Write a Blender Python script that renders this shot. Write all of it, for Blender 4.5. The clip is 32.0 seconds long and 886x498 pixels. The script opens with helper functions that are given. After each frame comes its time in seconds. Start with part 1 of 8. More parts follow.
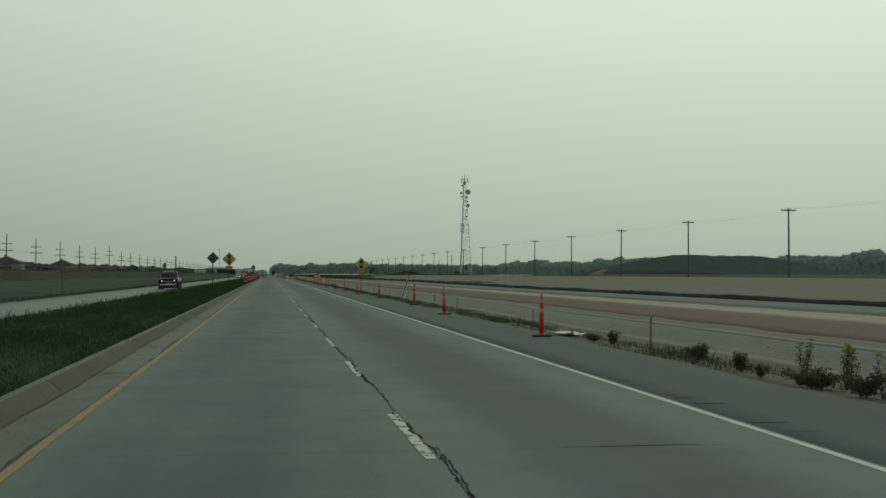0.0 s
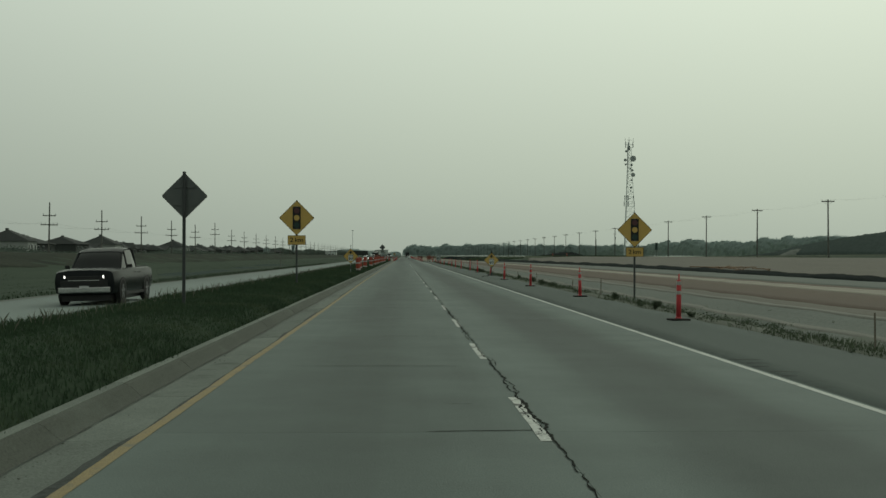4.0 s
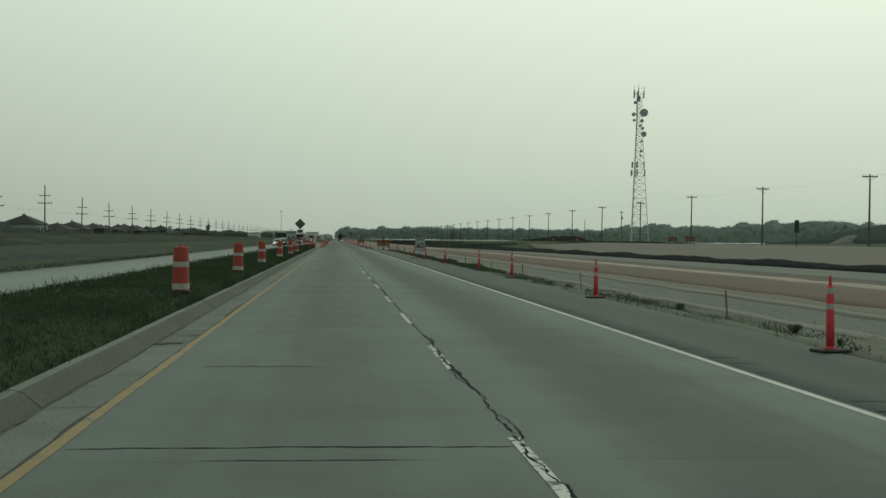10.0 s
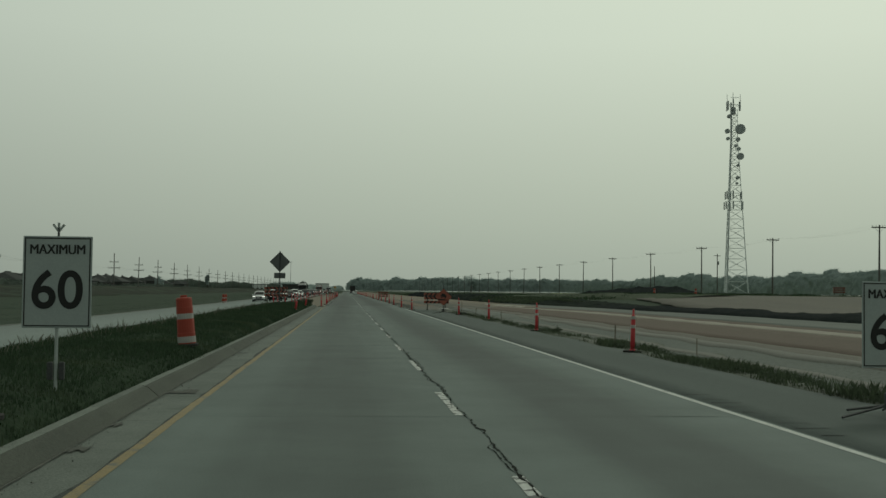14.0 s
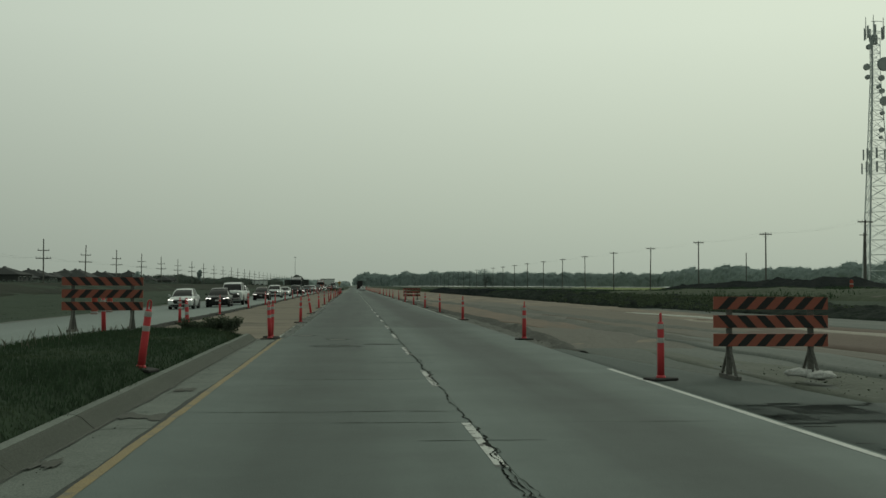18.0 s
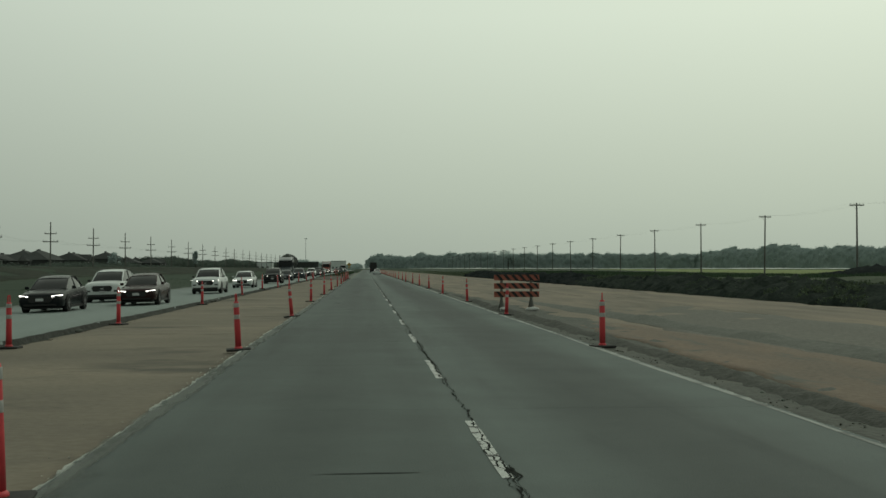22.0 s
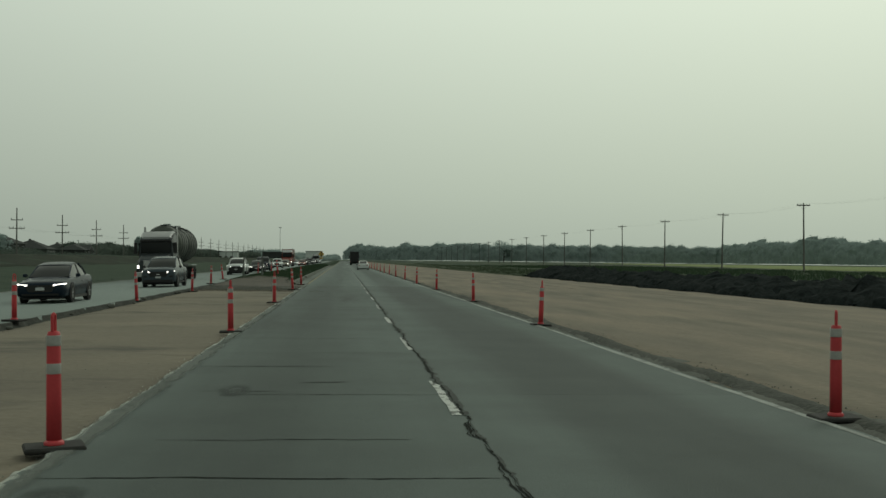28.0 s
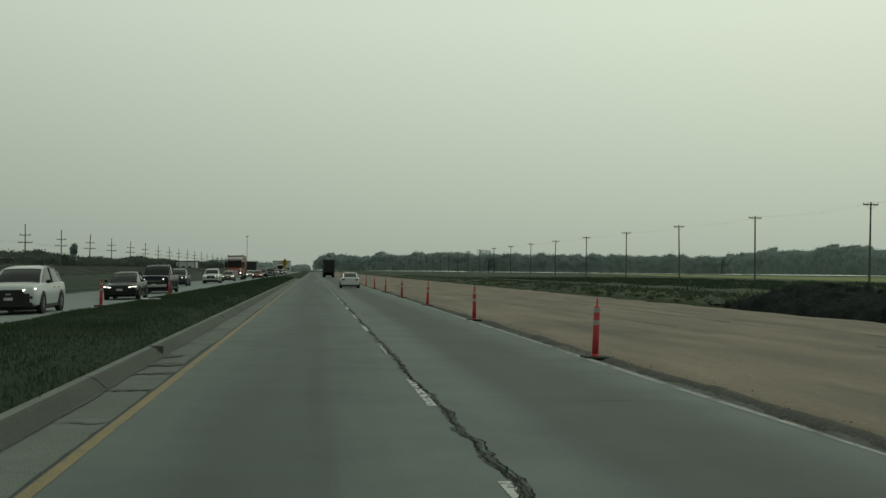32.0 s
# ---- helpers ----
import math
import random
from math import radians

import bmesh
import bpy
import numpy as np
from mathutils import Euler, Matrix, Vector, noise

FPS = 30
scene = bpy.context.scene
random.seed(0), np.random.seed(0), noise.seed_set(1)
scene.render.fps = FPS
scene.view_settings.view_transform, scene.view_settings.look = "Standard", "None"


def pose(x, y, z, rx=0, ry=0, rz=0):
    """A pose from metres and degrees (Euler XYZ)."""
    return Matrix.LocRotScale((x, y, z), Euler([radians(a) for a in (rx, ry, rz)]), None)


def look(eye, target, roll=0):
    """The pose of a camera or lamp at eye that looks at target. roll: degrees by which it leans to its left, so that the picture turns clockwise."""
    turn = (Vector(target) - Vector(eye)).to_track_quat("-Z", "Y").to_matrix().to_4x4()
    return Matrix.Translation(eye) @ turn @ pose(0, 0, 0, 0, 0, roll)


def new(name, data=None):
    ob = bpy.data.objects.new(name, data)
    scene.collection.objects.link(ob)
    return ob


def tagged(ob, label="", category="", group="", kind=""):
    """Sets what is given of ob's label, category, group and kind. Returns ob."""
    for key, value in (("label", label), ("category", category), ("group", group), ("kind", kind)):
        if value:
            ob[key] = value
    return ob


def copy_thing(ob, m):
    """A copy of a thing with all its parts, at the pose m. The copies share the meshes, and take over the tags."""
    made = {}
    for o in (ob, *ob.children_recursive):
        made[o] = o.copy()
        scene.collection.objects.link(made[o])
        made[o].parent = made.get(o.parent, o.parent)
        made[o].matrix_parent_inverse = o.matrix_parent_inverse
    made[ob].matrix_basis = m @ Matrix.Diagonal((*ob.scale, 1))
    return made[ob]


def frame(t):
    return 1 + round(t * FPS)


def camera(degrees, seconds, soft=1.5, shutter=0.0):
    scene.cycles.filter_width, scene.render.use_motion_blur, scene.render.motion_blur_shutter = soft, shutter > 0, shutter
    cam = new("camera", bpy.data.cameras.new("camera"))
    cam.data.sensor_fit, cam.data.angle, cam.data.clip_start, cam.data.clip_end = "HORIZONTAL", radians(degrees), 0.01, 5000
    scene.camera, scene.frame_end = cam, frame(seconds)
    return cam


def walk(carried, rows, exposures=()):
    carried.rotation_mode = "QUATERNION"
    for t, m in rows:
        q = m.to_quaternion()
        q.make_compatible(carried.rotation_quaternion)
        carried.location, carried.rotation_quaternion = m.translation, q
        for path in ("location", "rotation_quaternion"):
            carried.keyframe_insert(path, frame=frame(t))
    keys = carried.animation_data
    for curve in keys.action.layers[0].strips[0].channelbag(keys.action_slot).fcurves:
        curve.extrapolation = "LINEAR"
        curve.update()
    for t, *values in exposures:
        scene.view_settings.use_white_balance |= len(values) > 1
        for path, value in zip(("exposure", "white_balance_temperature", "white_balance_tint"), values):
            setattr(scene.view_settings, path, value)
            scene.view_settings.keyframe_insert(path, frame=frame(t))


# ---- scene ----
cam = camera(43.44, 32.0)
PATH = [
    (0, -1.456, -4.216, 1.640, 1.321, -0.302, -8.877),
    (0.5, -1.416, 5.590, 1.631, 1.190, -0.212, -6.385),
    (1, -1.400, 15.446, 1.621, 0.659, 0.024, -2.614),
    (1.5, -1.386, 25.339, 1.609, 0.224, -0.142, -0.888),
    (2, -1.370, 35.266, 1.602, 0.087, -0.044, -0.731),
    (2.5, -1.337, 45.208, 1.602, 0.072, 0.204, -0.664),
    (4.5, -1.277, 85.124, 1.632, 0.537, -0.373, -2.773),
    (5, -1.290, 95.106, 1.635, 0.764, -0.593, -3.563),
    (5.5, -1.334, 105.407, 1.633, 0.946, -0.943, -4.853),
    (6, -1.402, 115.949, 1.637, 1.040, -1.159, -6.776),
    (6.5, -1.432, 126.491, 1.641, 1.224, -0.954, -7.837),
    (7, -1.458, 137.046, 1.649, 1.390, -1.036, -7.887),
    (7.5, -1.429, 147.440, 1.655, 1.571, -1.093, -7.987),
    (8, -1.422, 157.957, 1.658, 1.612, -1.070, -7.846),
    (8.5, -1.449, 168.439, 1.669, 0.974, -1.250, -7.810),
    (9, -1.479, 178.845, 1.673, 0.388, -1.280, -7.699),
    (9.5, -1.486, 189.077, 1.661, -0.153, -0.902, -6.740),
    (10, -1.494, 199.120, 1.651, -0.478, -0.721, -5.568),
    (10.5, -1.464, 209.188, 1.636, 0.175, -0.800, -4.727),
    (11, -1.451, 219.214, 1.625, 0.684, -0.666, -4.644),
    (11.5, -1.459, 229.231, 1.617, 1.006, -0.701, -4.554),
    (12, -1.477, 239.304, 1.613, 1.325, -0.683, -4.253),
    (12.5, -1.490, 249.296, 1.613, 1.695, -0.714, -4.232),
    (13, -1.501, 259.219, 1.613, 2.017, -0.873, -4.456),
    (13.5, -1.520, 268.955, 1.610, 2.136, -0.882, -4.908),
    (14, -1.518, 278.519, 1.609, 2.173, -0.633, -4.988),
    (14.5, -1.502, 287.810, 1.618, 2.268, -0.460, -4.552),
    (16.5, -1.461, 324.573, 1.603, 2.523, -0.817, -4.543),
    (17, -1.428, 333.843, 1.614, 2.531, -0.593, -4.647),
    (17.5, -1.405, 343.286, 1.627, 2.335, -0.174, -4.646),
    (18, -1.365, 352.701, 1.627, 1.911, -0.245, -4.650),
    (18.5, -1.289, 361.921, 1.635, 1.278, -0.135, -4.407),
    (19, -1.241, 371.046, 1.635, 1.010, 0.030, -3.995),
    (19.5, -1.231, 380.072, 1.647, 1.013, -0.204, -3.915),
    (20, -1.185, 389.322, 1.663, 1.093, -0.103, -4.021),
    (20.5, -1.147, 398.538, 1.678, 1.168, -0.106, -4.029),
    (21, -1.137, 407.754, 1.687, 1.174, -0.197, -4.094),
    (21.5, -1.126, 416.857, 1.688, 1.047, -0.179, -4.100),
    (22, -1.139, 425.922, 1.683, 0.985, -0.026, -3.999),
    (22.5, -1.148, 435.001, 1.670, 0.953, -0.113, -3.812),
    (23, -1.124, 444.037, 1.647, 0.882, -0.181, -3.846),
    (23.5, -1.116, 453.039, 1.629, 0.680, -0.456, -3.997),
    (24, -1.122, 462.023, 1.621, 0.519, -0.661, -4.103),
    (24.5, -1.111, 471.174, 1.619, 0.420, -0.560, -4.189),
    (25, -1.127, 480.324, 1.623, 0.512, -0.722, -4.481),
    (25.5, -1.136, 489.510, 1.631, 0.693, -0.730, -4.739),
    (27.5, -1.218, 526.303, 1.635, 0.693, -0.601, -5.084),
    (28, -1.247, 535.413, 1.641, 0.592, -0.653, -5.130),
    (28.5, -1.283, 544.448, 1.651, 0.516, -0.818, -5.147),
    (29, -1.308, 553.520, 1.667, 0.597, -0.766, -5.115),
    (29.5, -1.344, 562.641, 1.663, 0.527, -0.624, -4.910),
    (30, -1.365, 571.794, 1.664, 0.360, -0.606, -4.807),
    (30.5, -1.414, 580.953, 1.663, 0.589, -0.678, -5.391),
    (31, -1.423, 590.097, 1.658, 1.034, -0.553, -5.718),
    (31.5, -1.457, 599.175, 1.657, 1.274, -0.628, -6.136),
    (32, -1.491, 608.187, 1.645, 1.139, -0.618, -6.665),
]
walk(cam, [(t, pose(x, y, z, 90 + pitch, roll, yaw)) for t, x, y, z, pitch, roll, yaw in PATH],
     [(0, 0.0), (1, 0.08), (2, 0.07), (5, 0.03), (6, 0.0), (7, -0.04), (8, -0.06), (9, 0.08), (10, 0.27), (11, -0.03), (12, -0.10), (14, -0.13), (17, -0.15), (18, -0.03),
      (19, 0.10), (20, -0.03), (21, 0.0), (22, 0.04), (23, 0.06), (25, 0.05), (28, 0.05), (29, 0.05), (30, 0.13), (31, 0.03), (32, -0.03)])

# ---------------------------------------------------------------- world and light
SUN_ELEV, SUN_AZ = radians(42), radians(38)          # az: turned from +y towards +x
SUN_DIR = Vector((math.sin(SUN_AZ) * math.cos(SUN_ELEV), math.cos(SUN_AZ) * math.cos(SUN_ELEV), math.sin(SUN_ELEV)))


def make_world():
    w = bpy.data.worlds.new("smoky_sky")
    w.use_nodes = True
    nt = w.node_tree
    nt.nodes.clear()
    N, L = nt.nodes.new, nt.links.new
    sky = N("ShaderNodeTexSky")
    sky.sky_type = "NISHITA"
    sky.sun_disc = False
    sky.sun_elevation, sky.sun_rotation = SUN_ELEV, SUN_AZ
    sky.dust_density, sky.air_density = 8.0, 1.5
    dim = N("ShaderNodeMix"); dim.data_type = "RGBA"; dim.blend_type = "MULTIPLY"
    dim.inputs[0].default_value = 1.0
    dim.inputs[7].default_value = (0.05, 0.05, 0.05, 1)
    L(sky.outputs[0], dim.inputs[6])
    tc = N("ShaderNodeTexCoord")
    sep = N("ShaderNodeSeparateXYZ")
    L(tc.outputs["Generated"], sep.inputs[0])
    ramp = N("ShaderNodeValToRGB")
    els = ramp.color_ramp.elements
    els[0].position, els[0].color = 0.0, (0.345, 0.395, 0.338, 1)
    els[1].position, els[1].color = 1.0, (0.32, 0.36, 0.31, 1)
    for p, c in ((0.06, (0.405, 0.463, 0.392, 1)), (0.22, (0.535, 0.605, 0.52, 1)), (0.34, (0.56, 0.635, 0.545, 1)), (0.6, (0.42, 0.47, 0.41, 1))):
        e = els.new(p); e.color = c
    L(sep.outputs[2], ramp.inputs[0])
    dot = N("ShaderNodeVectorMath"); dot.operation = "DOT_PRODUCT"
    dot.inputs[1].default_value = SUN_DIR
    L(tc.outputs["Generated"], dot.inputs[0])
    glow = N("ShaderNodeMapRange")
    glow.inputs[1].default_value, glow.inputs[2].default_value = 0.35, 1.0
    glow.inputs[3].default_value, glow.inputs[4].default_value = 0.86, 1.42
    L(dot.outputs["Value"], glow.inputs[0])
    haze = N("ShaderNodeMix"); haze.data_type = "RGBA"; haze.blend_type = "MULTIPLY"
    haze.inputs[0].default_value = 1.0
    warm = N("ShaderNodeMapRange")
    warm.inputs[1].default_value, warm.inputs[2].default_value = 0.35, 0.98
    L(dot.outputs["Value"], warm.inputs[0])
    tint = N("ShaderNodeMix"); tint.data_type = "RGBA"
    tint.inputs[6].default_value, tint.inputs[7].default_value = (0.992, 1.0, 0.992, 1), (1.0, 1.0, 0.945, 1)
    L(warm.outputs[0], tint.inputs[0])
    veil = N("ShaderNodeMix"); veil.data_type = "RGBA"; veil.blend_type = "MULTIPLY"
    veil.inputs[0].default_value = 1.0
    L(ramp.outputs[0], veil.inputs[6])
    L(tint.outputs[2], veil.inputs[7])
    L(veil.outputs[2], haze.inputs[6])
    L(glow.outputs[0], haze.inputs[7])
    mix = N("ShaderNodeMix"); mix.data_type = "RGBA"
    mix.inputs[0].default_value = 0.06
    L(haze.outputs[2], mix.inputs[6])
    L(dim.outputs[2], mix.inputs[7])
    bg = N("ShaderNodeBackground")
    L(mix.outputs[2], bg.inputs[0])
    out = N("ShaderNodeOutputWorld")
    L(bg.outputs[0], out.inputs[0])
    scene.world = w


make_world()
sun = new("sun", bpy.data.lights.new("sun", "SUN"))
sun.data.energy, sun.data.angle, sun.data.color = 0.5, radians(16), (0.94, 1.0, 0.88)
sun.matrix_world = look(SUN_DIR * 50, (0, 0, 0))


# ---------------------------------------------------------------- materials
def mat(name, col, col2=None, scale=2.0, fine=40.0, rough=0.85, metal=0.0, bump=0.15, stretch=(1, 1, 1), mixfac=0.6,
        spots=None, spot_scale=0.6, spot_lo=0.55, spot_hi=0.7, rnd=0.0, emit=None, spec=0.3, island=0.0, grain=0.25, turn=0.0):
    """Two noise scales between two base colours, optional stains and a bump of fine grain."""
    m = bpy.data.materials.new(name)
    m.use_nodes = True
    nt = m.node_tree
    N, L = nt.nodes.new, nt.links.new
    b = nt.nodes["Principled BSDF"]
    b.inputs["Roughness"].default_value = rough
    b.inputs["Metallic"].default_value = metal
    b.inputs["Specular IOR Level"].default_value = spec
    col2 = col2 or tuple(c * 0.75 for c in col)
    tc = N("ShaderNodeTexCoord")
    mp = N("ShaderNodeMapping")
    mp.inputs["Scale"].default_value = stretch
    mp.inputs["Rotation"].default_value = (0, 0, radians(turn))
    geo = N("ShaderNodeNewGeometry")
    L(geo.outputs["Position"], mp.inputs[0])
    n1 = N("ShaderNodeTexNoise"); n1.inputs["Scale"].default_value = scale; n1.inputs["Detail"].default_value = 5
    n2 = N("ShaderNodeTexNoise"); n2.inputs["Scale"].default_value = fine; n2.inputs["Detail"].default_value = 3
    L(mp.outputs[0], n1.inputs[0]); L(geo.outputs["Position"], n2.inputs[0])
    r1 = N("ShaderNodeMapRange")
    r1.inputs[1].default_value, r1.inputs[2].default_value = 0.32, 0.68
    L(n1.outputs[0], r1.inputs[0])
    mx = N("ShaderNodeMix"); mx.data_type = "RGBA"
    mx.inputs[6].default_value, mx.inputs[7].default_value = (*col, 1), (*col2, 1)
    sc = N("ShaderNodeMath"); sc.operation = "MULTIPLY"; sc.inputs[1].default_value = mixfac
    L(r1.outputs[0], sc.inputs[0]); L(sc.outputs[0], mx.inputs[0])
    cur = mx.outputs[2]
    g = N("ShaderNodeMix"); g.data_type = "RGBA"; g.blend_type = "MULTIPLY"
    g.inputs[0].default_value = 1.0
    r2 = N("ShaderNodeMapRange")
    r2.inputs[1].default_value, r2.inputs[2].default_value = 0.3, 0.7
    r2.inputs[3].default_value, r2.inputs[4].default_value = 1 - grain, 1 + grain
    L(n2.outputs[0], r2.inputs[0]); L(r2.outputs[0], g.inputs[7]); L(cur, g.inputs[6])
    cur = g.outputs[2]
    if spots:
        n3 = N("ShaderNodeTexNoise"); n3.inputs["Scale"].default_value = spot_scale; n3.inputs["Detail"].default_value = 6
        n3.inputs["Roughness"].default_value = 0.62
        L(mp.outputs[0], n3.inputs[0])
        r3 = N("ShaderNodeMapRange")
        r3.inputs[1].default_value, r3.inputs[2].default_value = spot_lo, spot_hi
        L(n3.outputs[0], r3.inputs[0])
        s = N("ShaderNodeMix"); s.data_type = "RGBA"
        L(r3.outputs[0], s.inputs[0]); L(cur, s.inputs[6])
        s.inputs[7].default_value = (*spots, 1)
        cur = s.outputs[2]
    if rnd or island:
        v = N("ShaderNodeMapRange")
        k = rnd or island
        v.inputs[3].default_value, v.inputs[4].default_value = 1 - k, 1 + k
        if rnd:
            oi = N("ShaderNodeObjectInfo")
            L(oi.outputs["Random"], v.inputs[0])
        else:
            L(geo.outputs["Random Per Island"], v.inputs[0])
        h = N("ShaderNodeMix"); h.data_type = "RGBA"; h.blend_type = "MULTIPLY"; h.inputs[0].default_value = 1.0
        L(cur, h.inputs[6]); L(v.outputs[0], h.inputs[7])
        cur = h.outputs[2]
    L(cur, b.inputs["Base Color"])
    if bump:
        bp = N("ShaderNodeBump"); bp.inputs["Strength"].default_value = bump; bp.inputs["Distance"].default_value = 0.02
        L(n2.outputs[0], bp.inputs["Height"]); L(bp.outputs[0], b.inputs["Normal"])
    if emit:
        b.inputs["Emission Color"].default_value = (*emit[:3], 1)
        b.inputs["Emission Strength"].default_value = emit[3]
    return m


M_ROAD = mat("worn_concrete_pavement", (0.0994, 0.126, 0.116), (0.0766, 0.098, 0.090), scale=0.9, fine=55, rough=0.8, stretch=(1.6, 0.05, 1),
             spots=(0.0492, 0.063, 0.058), spot_scale=0.30, spot_lo=0.62, spot_hi=0.80, rnd=0.05, bump=0.25, grain=0.13)


def leafy(m, k):
    """Thin leaves let some of the light through."""
    nt = m.node_tree
    b = nt.nodes["Principled BSDF"]
    out = nt.nodes["Material Output"]
    t, mx = nt.nodes.new("ShaderNodeBsdfTranslucent"), nt.nodes.new("ShaderNodeMixShader")
    nt.links.new(b.inputs["Base Color"].links[0].from_socket, t.inputs[0])
    mx.inputs[0].default_value = k
    nt.links.new(b.outputs[0], mx.inputs[1]); nt.links.new(t.outputs[0], mx.inputs[2]); nt.links.new(mx.outputs[0], out.inputs[0])


def lane_wear(m, period, lo, hi):
    """Long oil and tyre streaks along each lane, broken up by stretched noise."""
    nt = m.node_tree
    N, L = nt.nodes.new, nt.links.new
    b = nt.nodes["Principled BSDF"]
    src = b.inputs["Base Color"].links[0].from_socket
    geo, sep = N("ShaderNodeNewGeometry"), N("ShaderNodeSeparateXYZ")
    L(geo.outputs["Position"], sep.inputs[0])
    mp = N("ShaderNodeMapping"); mp.inputs["Scale"].default_value = (0.55, 0.012, 1)
    L(geo.outputs["Position"], mp.inputs[0])
    no = N("ShaderNodeTexNoise"); no.inputs["Scale"].default_value = 1.0; no.inputs["Detail"].default_value = 4
    L(mp.outputs[0], no.inputs[0])
    bl = N("ShaderNodeTexNoise"); bl.inputs["Scale"].default_value = 0.55; bl.inputs["Detail"].default_value = 5; bl.inputs["Roughness"].default_value = 0.6
    L(geo.outputs["Position"], bl.inputs[0])
    br = N("ShaderNodeMapRange"); br.inputs[1].default_value, br.inputs[2].default_value, br.inputs[3].default_value, br.inputs[4].default_value = 0.35, 0.68, 1.06, 0.84
    L(bl.outputs[0], br.inputs[0])
    k = N("ShaderNodeMath"); k.operation = "MULTIPLY"; k.inputs[1].default_value = 2 * math.pi / period
    c = N("ShaderNodeMath"); c.operation = "COSINE"
    L(sep.outputs[0], k.inputs[0]); L(k.outputs[0], c.inputs[0])
    a = N("ShaderNodeMath"); a.operation = "MULTIPLY_ADD"; a.inputs[1].default_value = 3.2; a.inputs[2].default_value = -1.6
    L(no.outputs[0], a.inputs[0])
    side = N("ShaderNodeMapRange"); side.inputs[1].default_value, side.inputs[2].default_value, side.inputs[3].default_value, side.inputs[4].default_value = -0.3, 0.3, 0.65, 1.5
    L(sep.outputs[0], side.inputs[0])
    cs = N("ShaderNodeMath"); cs.operation = "MULTIPLY"
    L(c.outputs[0], cs.inputs[0]); L(side.outputs[0], cs.inputs[1])
    t = N("ShaderNodeMath"); t.operation = "ADD"
    L(cs.outputs[0], t.inputs[0]); L(a.outputs[0], t.inputs[1])
    r = N("ShaderNodeMapRange"); r.interpolation_type = "SMOOTHSTEP"
    r.inputs[1].default_value, r.inputs[2].default_value, r.inputs[3].default_value, r.inputs[4].default_value = -1.5, 1.3, lo, hi
    L(t.outputs[0], r.inputs[0])
    h = N("ShaderNodeMix"); h.data_type = "RGBA"; h.blend_type = "MULTIPLY"; h.inputs[0].default_value = 1.0
    h2 = N("ShaderNodeMix"); h2.data_type = "RGBA"; h2.blend_type = "MULTIPLY"; h2.inputs[0].default_value = 1.0
    L(src, h.inputs[6]); L(r.outputs[0], h.inputs[7]); L(h.outputs[2], h2.inputs[6]); L(br.outputs[0], h2.inputs[7]); L(h2.outputs[2], b.inputs["Base Color"])


lane_wear(M_ROAD, 3.75, 0.68, 1.19)
M_ROADOLD = mat("older_dark_concrete", (0.0771, 0.0968, 0.0893), (0.0573, 0.0733, 0.0677), scale=0.9, fine=55, rough=0.8, stretch=(1.6, 0.12, 1),
                spots=(0.042, 0.051, 0.047), spot_scale=0.45, spot_lo=0.58, spot_hi=0.78, rnd=0.07, bump=0.25, grain=0.13)
lane_wear(M_ROADOLD, 3.75, 0.66, 1.18)
M_SHOULDER = mat("patched_asphalt_shoulder", (0.0745, 0.0930, 0.0851), (0.0541, 0.0694, 0.0638), scale=0.5, fine=60, rough=0.9, stretch=(1.2, 0.12, 1), bump=0.4,
                 spots=(0.0876, 0.106, 0.094), spot_scale=0.3, spot_lo=0.58, spot_hi=0.75)
M_ONCOMING = mat("pale_concrete_carriageway", (0.1738, 0.210, 0.197), (0.1406, 0.172, 0.160), scale=0.5, fine=40, rough=0.8, stretch=(1, 0.08, 1))
M_CURB = mat("worn_gutter_concrete", (0.1360, 0.1560, 0.1370), (0.0930, 0.1080, 0.0940), scale=1.4, fine=50, rough=0.9, bump=0.4,
             spots=(0.0499, 0.0604, 0.0522), spot_scale=0.9, spot_lo=0.58, spot_hi=0.74, rnd=0.10)
# Kerb face tone, darker and browner than the gutter and kerb top.
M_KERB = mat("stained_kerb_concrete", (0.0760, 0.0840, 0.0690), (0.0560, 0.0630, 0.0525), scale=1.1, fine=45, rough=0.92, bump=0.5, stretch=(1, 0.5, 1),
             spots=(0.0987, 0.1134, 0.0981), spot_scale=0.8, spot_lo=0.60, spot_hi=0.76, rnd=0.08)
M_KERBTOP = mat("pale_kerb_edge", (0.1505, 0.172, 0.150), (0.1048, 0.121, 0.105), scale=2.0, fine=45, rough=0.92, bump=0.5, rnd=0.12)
M_CHIP = mat("pale_chipped_concrete", (0.40, 0.42, 0.38), (0.30, 0.315, 0.285), scale=2.2, fine=30, rough=0.92, bump=0.6,
             spots=(0.10, 0.105, 0.092), spot_scale=1.3, spot_lo=0.62, spot_hi=0.72)


